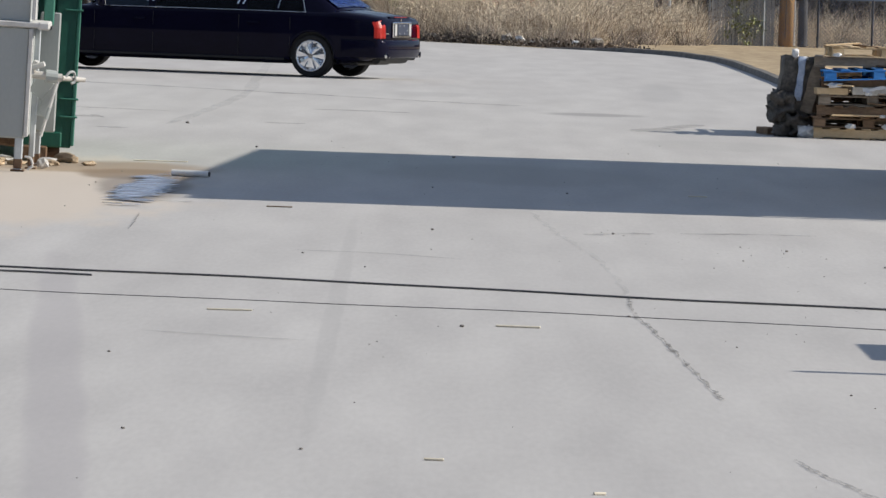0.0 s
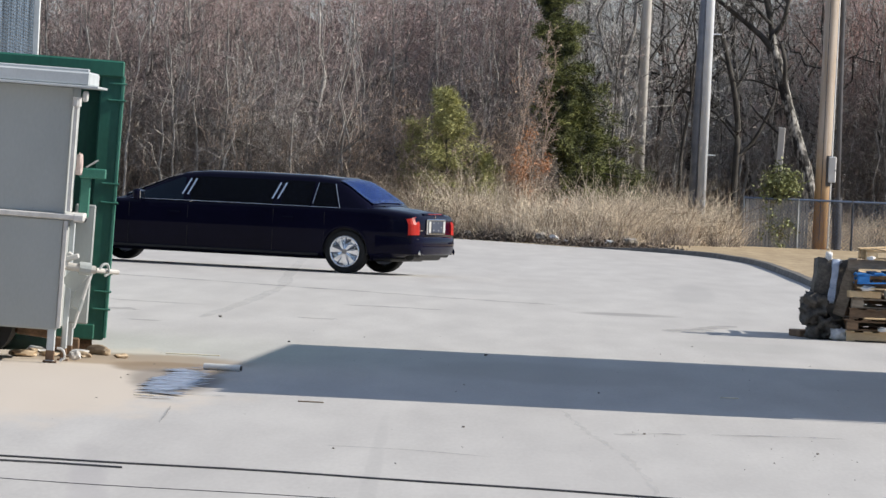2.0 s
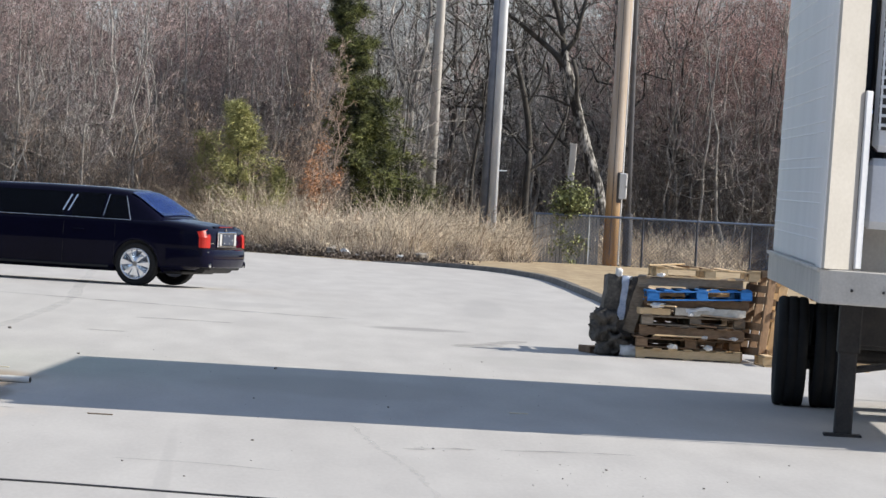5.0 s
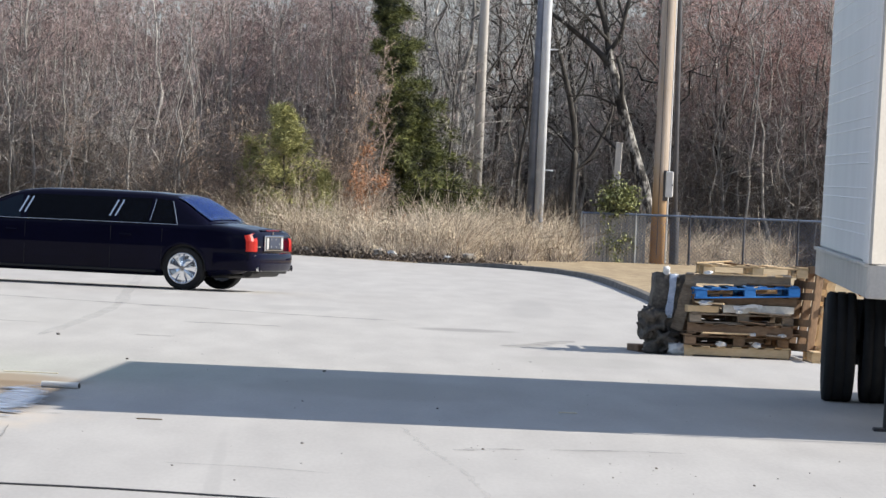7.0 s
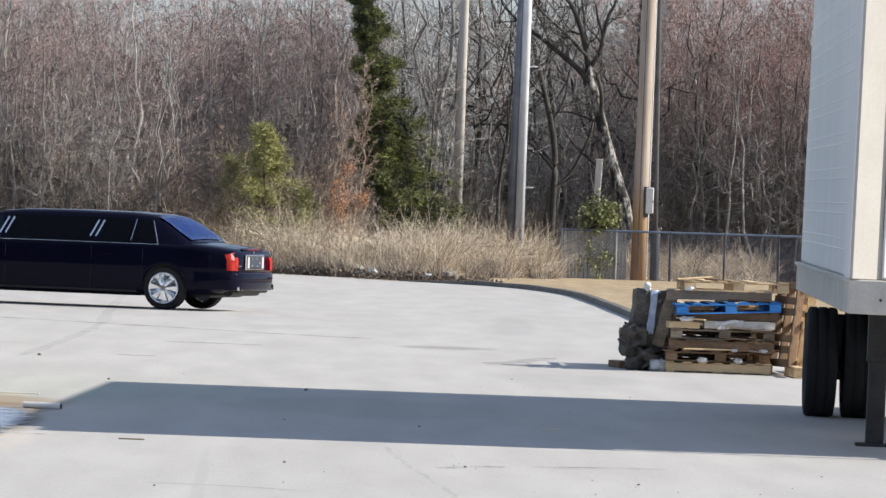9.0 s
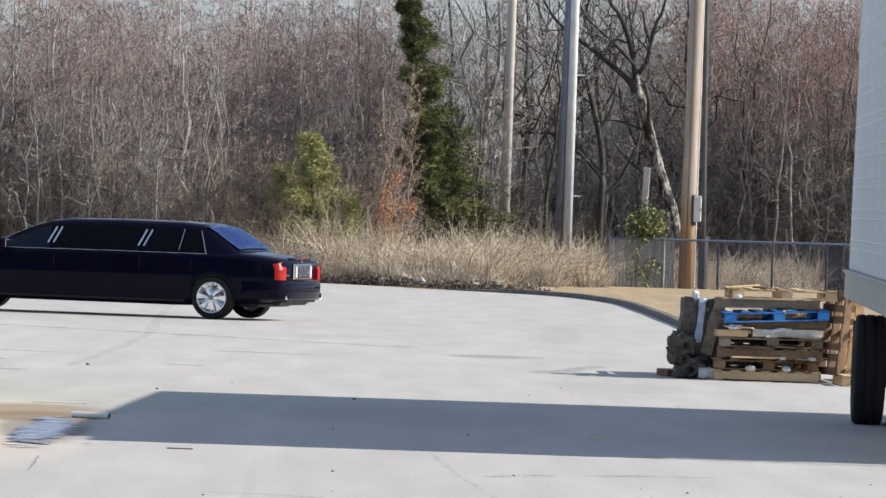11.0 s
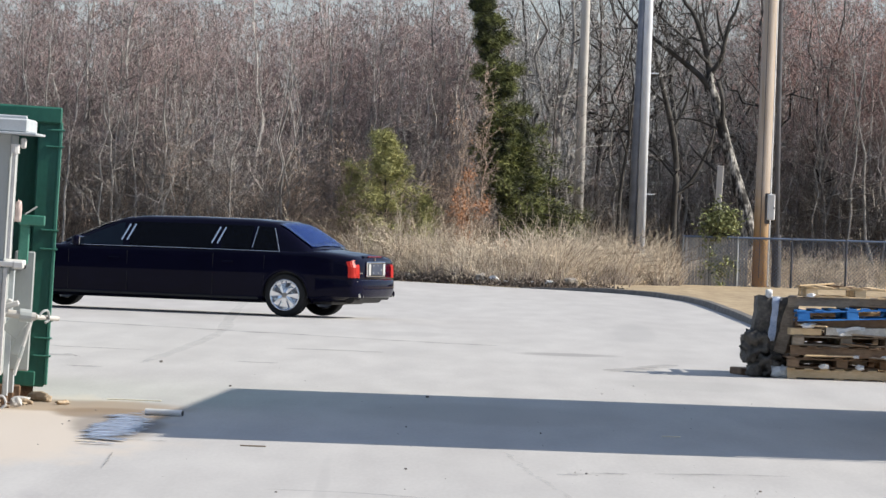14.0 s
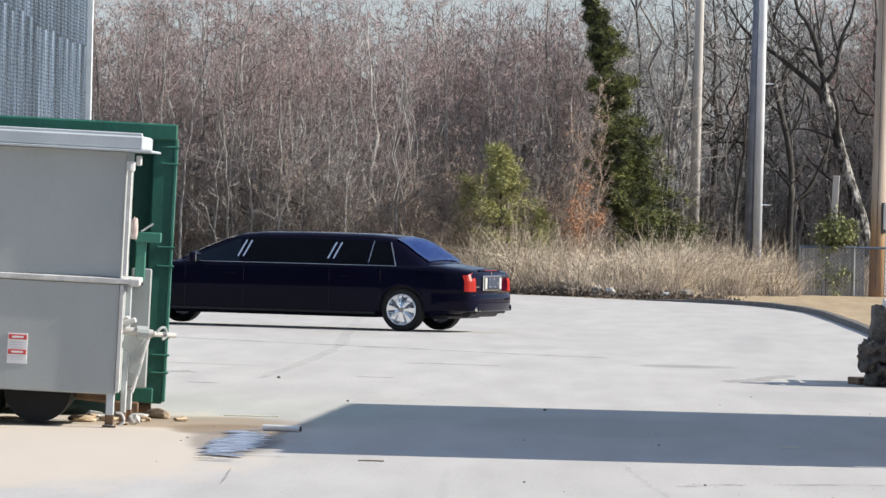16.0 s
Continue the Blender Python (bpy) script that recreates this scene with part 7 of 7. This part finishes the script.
# white pipe, sticks, chips
M_PVC = surf("white_pvc", (0.66, 0.66, 0.64), (0.80, 0.80, 0.78), 0.2, 0.4, 0, 0.05, 0.02)
pp = thing("plastic_pipe", pose(-2.36, 48.30, 0.0, 0, 0, -16), "short white plastic pipe lying on the concrete", "pipe")
pi = part("tube", rod((0, 0, 0.029), (0.33, 0, 0.029), 0.028, n=16), M_PVC, pp, smooth=False)
part("bore", rod((0.325, 0, 0.029), (0.338, 0, 0.029), 0.0225, n=14), M_FRAME, pi)
M_STICK = surf("pale_stick", (0.66, 0.59, 0.45), (0.80, 0.75, 0.63), 0.1, 0.8, 0, 0.2, 0.01, spread=0.2)
M_DARKST = surf("dark_stick", (0.16, 0.12, 0.08), (0.30, 0.24, 0.17), 0.1, 0.8, 0, 0.2, 0.01)
for x, y, ln, a, mat, lab in ((0.40, 30.15, 0.24, -4, 0, "pale wood splinter on the concrete"), (-1.17, 30.8, 0.25, 2, 0, "thin pale stick on the concrete"), (-5.95, 114.5, 0.45, -3, 0, "pale yellow stick far across the yard"),
                              (-1.28, 43.15, 0.2, -3, 1, "small brown stick on the concrete"), (-0.02, 22.1, 0.08, 0, 0, "tiny pale wood chip"), (-2.62, 51.4, 0.5, -4, 0, "pale lath beside the stained concrete"), (0.6, 20.9, 0.05, 20, 0, "tiny pale wood chip"),
                              (-2.55, 43.0, 0.16, 0, 0, "pale splinter near the puddle"), (-2.5, 46.9, 0.12, 0, 0, "pale splinter near the puddle"), (2.1, 47.4, 0.16, 0, 0, "pale splinter in the shade")):
    st = thing("stick", pose(x, y, 0.0, 0, 0, a), lab, "stick")
    part("wood", box((ln, 0.034 if ln == 0.24 else 0.016, 0.010), (0, 0, 0.006), bevel=0.003), (M_STICK, M_DARKST)[mat], st)
# debris under the compactor
g = np.random.default_rng(21)
M_CARD = surf("dirty_cardboard", (0.30, 0.22, 0.14), (0.52, 0.42, 0.30), 0.1, 0.9, 0, 0.3, 0.02, spread=0.3)
for i, (x, y, sx, sy, sz, a, lab) in enumerate(((-4.0, 49.3, 0.24, 0.2, 0.06, 15, "crushed cardboard under the compactor"), (-3.78, 49.6, 0.2, 0.16, 0.05, -12, "dirty cardboard scrap under the compactor"), (-3.52, 49.0, 0.10, 0.1, 0.09, 8, "pale block wedged by the compactor leg"),
                                                (-3.62, 49.9, 0.22, 0.1, 0.04, 25, "flattened cardboard beside the container"), (-3.42, 50.4, 0.2, 0.1, 0.09, -18, "brown timber wedge by the container"), (-3.34, 50.35, 0.07, 0.07, 0.06, 30, "pale broken scrap by the container"), (-4.6, 49.5, 0.3, 0.2, 0.03, 5, "flat cardboard under the compactor"))):
    ob = thing("scrap", pose(x, y, 0.0, 0, 0, a), lab, "scrap")
    part("piece", lump((sx / 2, sy / 2, sz / 2), (0, 0, sz / 2), i + 30, 0.35, 2), M_CARD if i != 2 else M_WORN, ob)
for i in range(9):
    s = g.uniform(0.02, 0.06)
    ob = thing("scrap", pose(g.uniform(-4.2, -3.15), g.uniform(49.4, 50.6), 0.0, 0, 0, g.uniform(0, 180)), "small torn scrap of dirty cardboard by the container" if i % 3 else "small chip of white plastic by the container", "scrap", "scraps by the container")
    part("piece", lump((s * 1.4, s, s * 0.5), (0, 0, s * 0.45), i + 90, 0.5, 2), M_CARD if i % 3 else M_WORN, ob)
# grit and pebbles
n = 150
x = g.uniform(-3.0, 4.0, n)
y = 20 + 42 * g.random(n) ** 1.2
sel = g.random(n) < 0.22
x[sel], y[sel] = g.normal(2.2, 0.75, sel.sum()), g.normal(36.8, 2.4, sel.sum())
bits = []
for k in range(5):
    bm = bmesh.new()
    bmesh.ops.create_icosphere(bm, subdivisions=1, radius=1)
    bits.append((np.array([list(v.co * (1 + 0.35 * noise.noise(v.co * 2 + Vector((k, 0, 0))))) for v in bm.verts]) * np.array([1.3, 1, 0.55]), np.array([[v.index for v in f.verts] for f in bm.faces])))
    bm.free()
size = 0.0025 + 0.006 * g.random(n) ** 3
v, f = strewn([bits[i % 5] for i in range(n)], np.stack([x, y, size * 0.5], -1), g.random(n) * 6.3, size)
M_GRIT = surf("dark_grit", (0.06, 0.057, 0.052), (0.20, 0.185, 0.17), 0.1, 0.9, 0, 0.2, 0.01, spread=0.6, island=True)
tagged(part("gravel", tri_mesh("gravel", v, f), M_GRIT), "scattered dark grit and small pebbles", "gravel", kind="stuff")
for i, (x, y, s) in enumerate(((0.10, 30.05, 0.022), (0.29, 30.15, 0.012), (1.03, 31.3, 0.018), (-1.62, 27.4, 0.014), (-2.0, 25.1, 0.014), (-1.3, 23.1, 0.014), (2.35, 38.9, 0.02), (2.9, 37.2, 0.018), (1.2, 40.6, 0.02), (-0.1, 40.4, 0.02), (0.05, 54.6, 0.03), (1.0, 47.2, 0.02), (-2.9, 62.5, 0.04), (-1.9, 55.8, 0.025), (1.9, 26.1, 0.012), (-0.55, 22.4, 0.014))):
    ob = thing("pebble", pose(x, y, 0, 0, 0, 40 * i), "small dark stone lying on the concrete", "stone", "loose stones on the yard")
    s *= 0.45
    part("stone", lump((s * 1.3, s, s * 0.7), (0, 0, s * 0.66), i + 60, 0.4, 2), M_GRIT, ob)

# ---------------- at the side of the yard: unseen block and post, added to cast the shadow ----------
cb = thing("shadow_block", pose(4.24, 29.05, 0), "unseen grey block added to cast the shadow on the yard", "cabinet")
part("case", box((0.6, 1.2, 1.1), (0, 0, 0.55), bevel=0.02), M_GREY, cb)
part("block_face", box((0.02, 1.1, 0.95), (-0.31, 0, 0.55), bevel=0.006), M_GREYL, cb)
part("lower_block", box((0.6, 0.95, 1.05), (0.08, -1.09, 0.525), bevel=0.02), M_GREY, cb)
bo = thing("bollard", pose(3.9, 27.5, 0), "unseen thin grey post added to cast a line of shadow", "bollard")
part("shaft", rod((0, 0, 0), (0, 0, 1.3), 0.05, n=14), M_GREY, bo)
part("cap", rod((0, 0, 1.3), (0, 0, 1.34), 0.055, 0.02, 14), M_GREY, bo)

# ---------------- unseen wall added at the camera's back to darken the car's reflections ---
M_WALL = surf("grey_unseen_wall", (0.24, 0.23, 0.22), (0.34, 0.33, 0.31), 0.8, 0.8, 0, 0.2, 0.05)
tagged(part("unseen_wall", box((260, 0.4, 11), (-60, -16, 5.5)), M_WALL), "plain grey wall, unseen, added to darken reflections on the car", "wall", kind="structure")
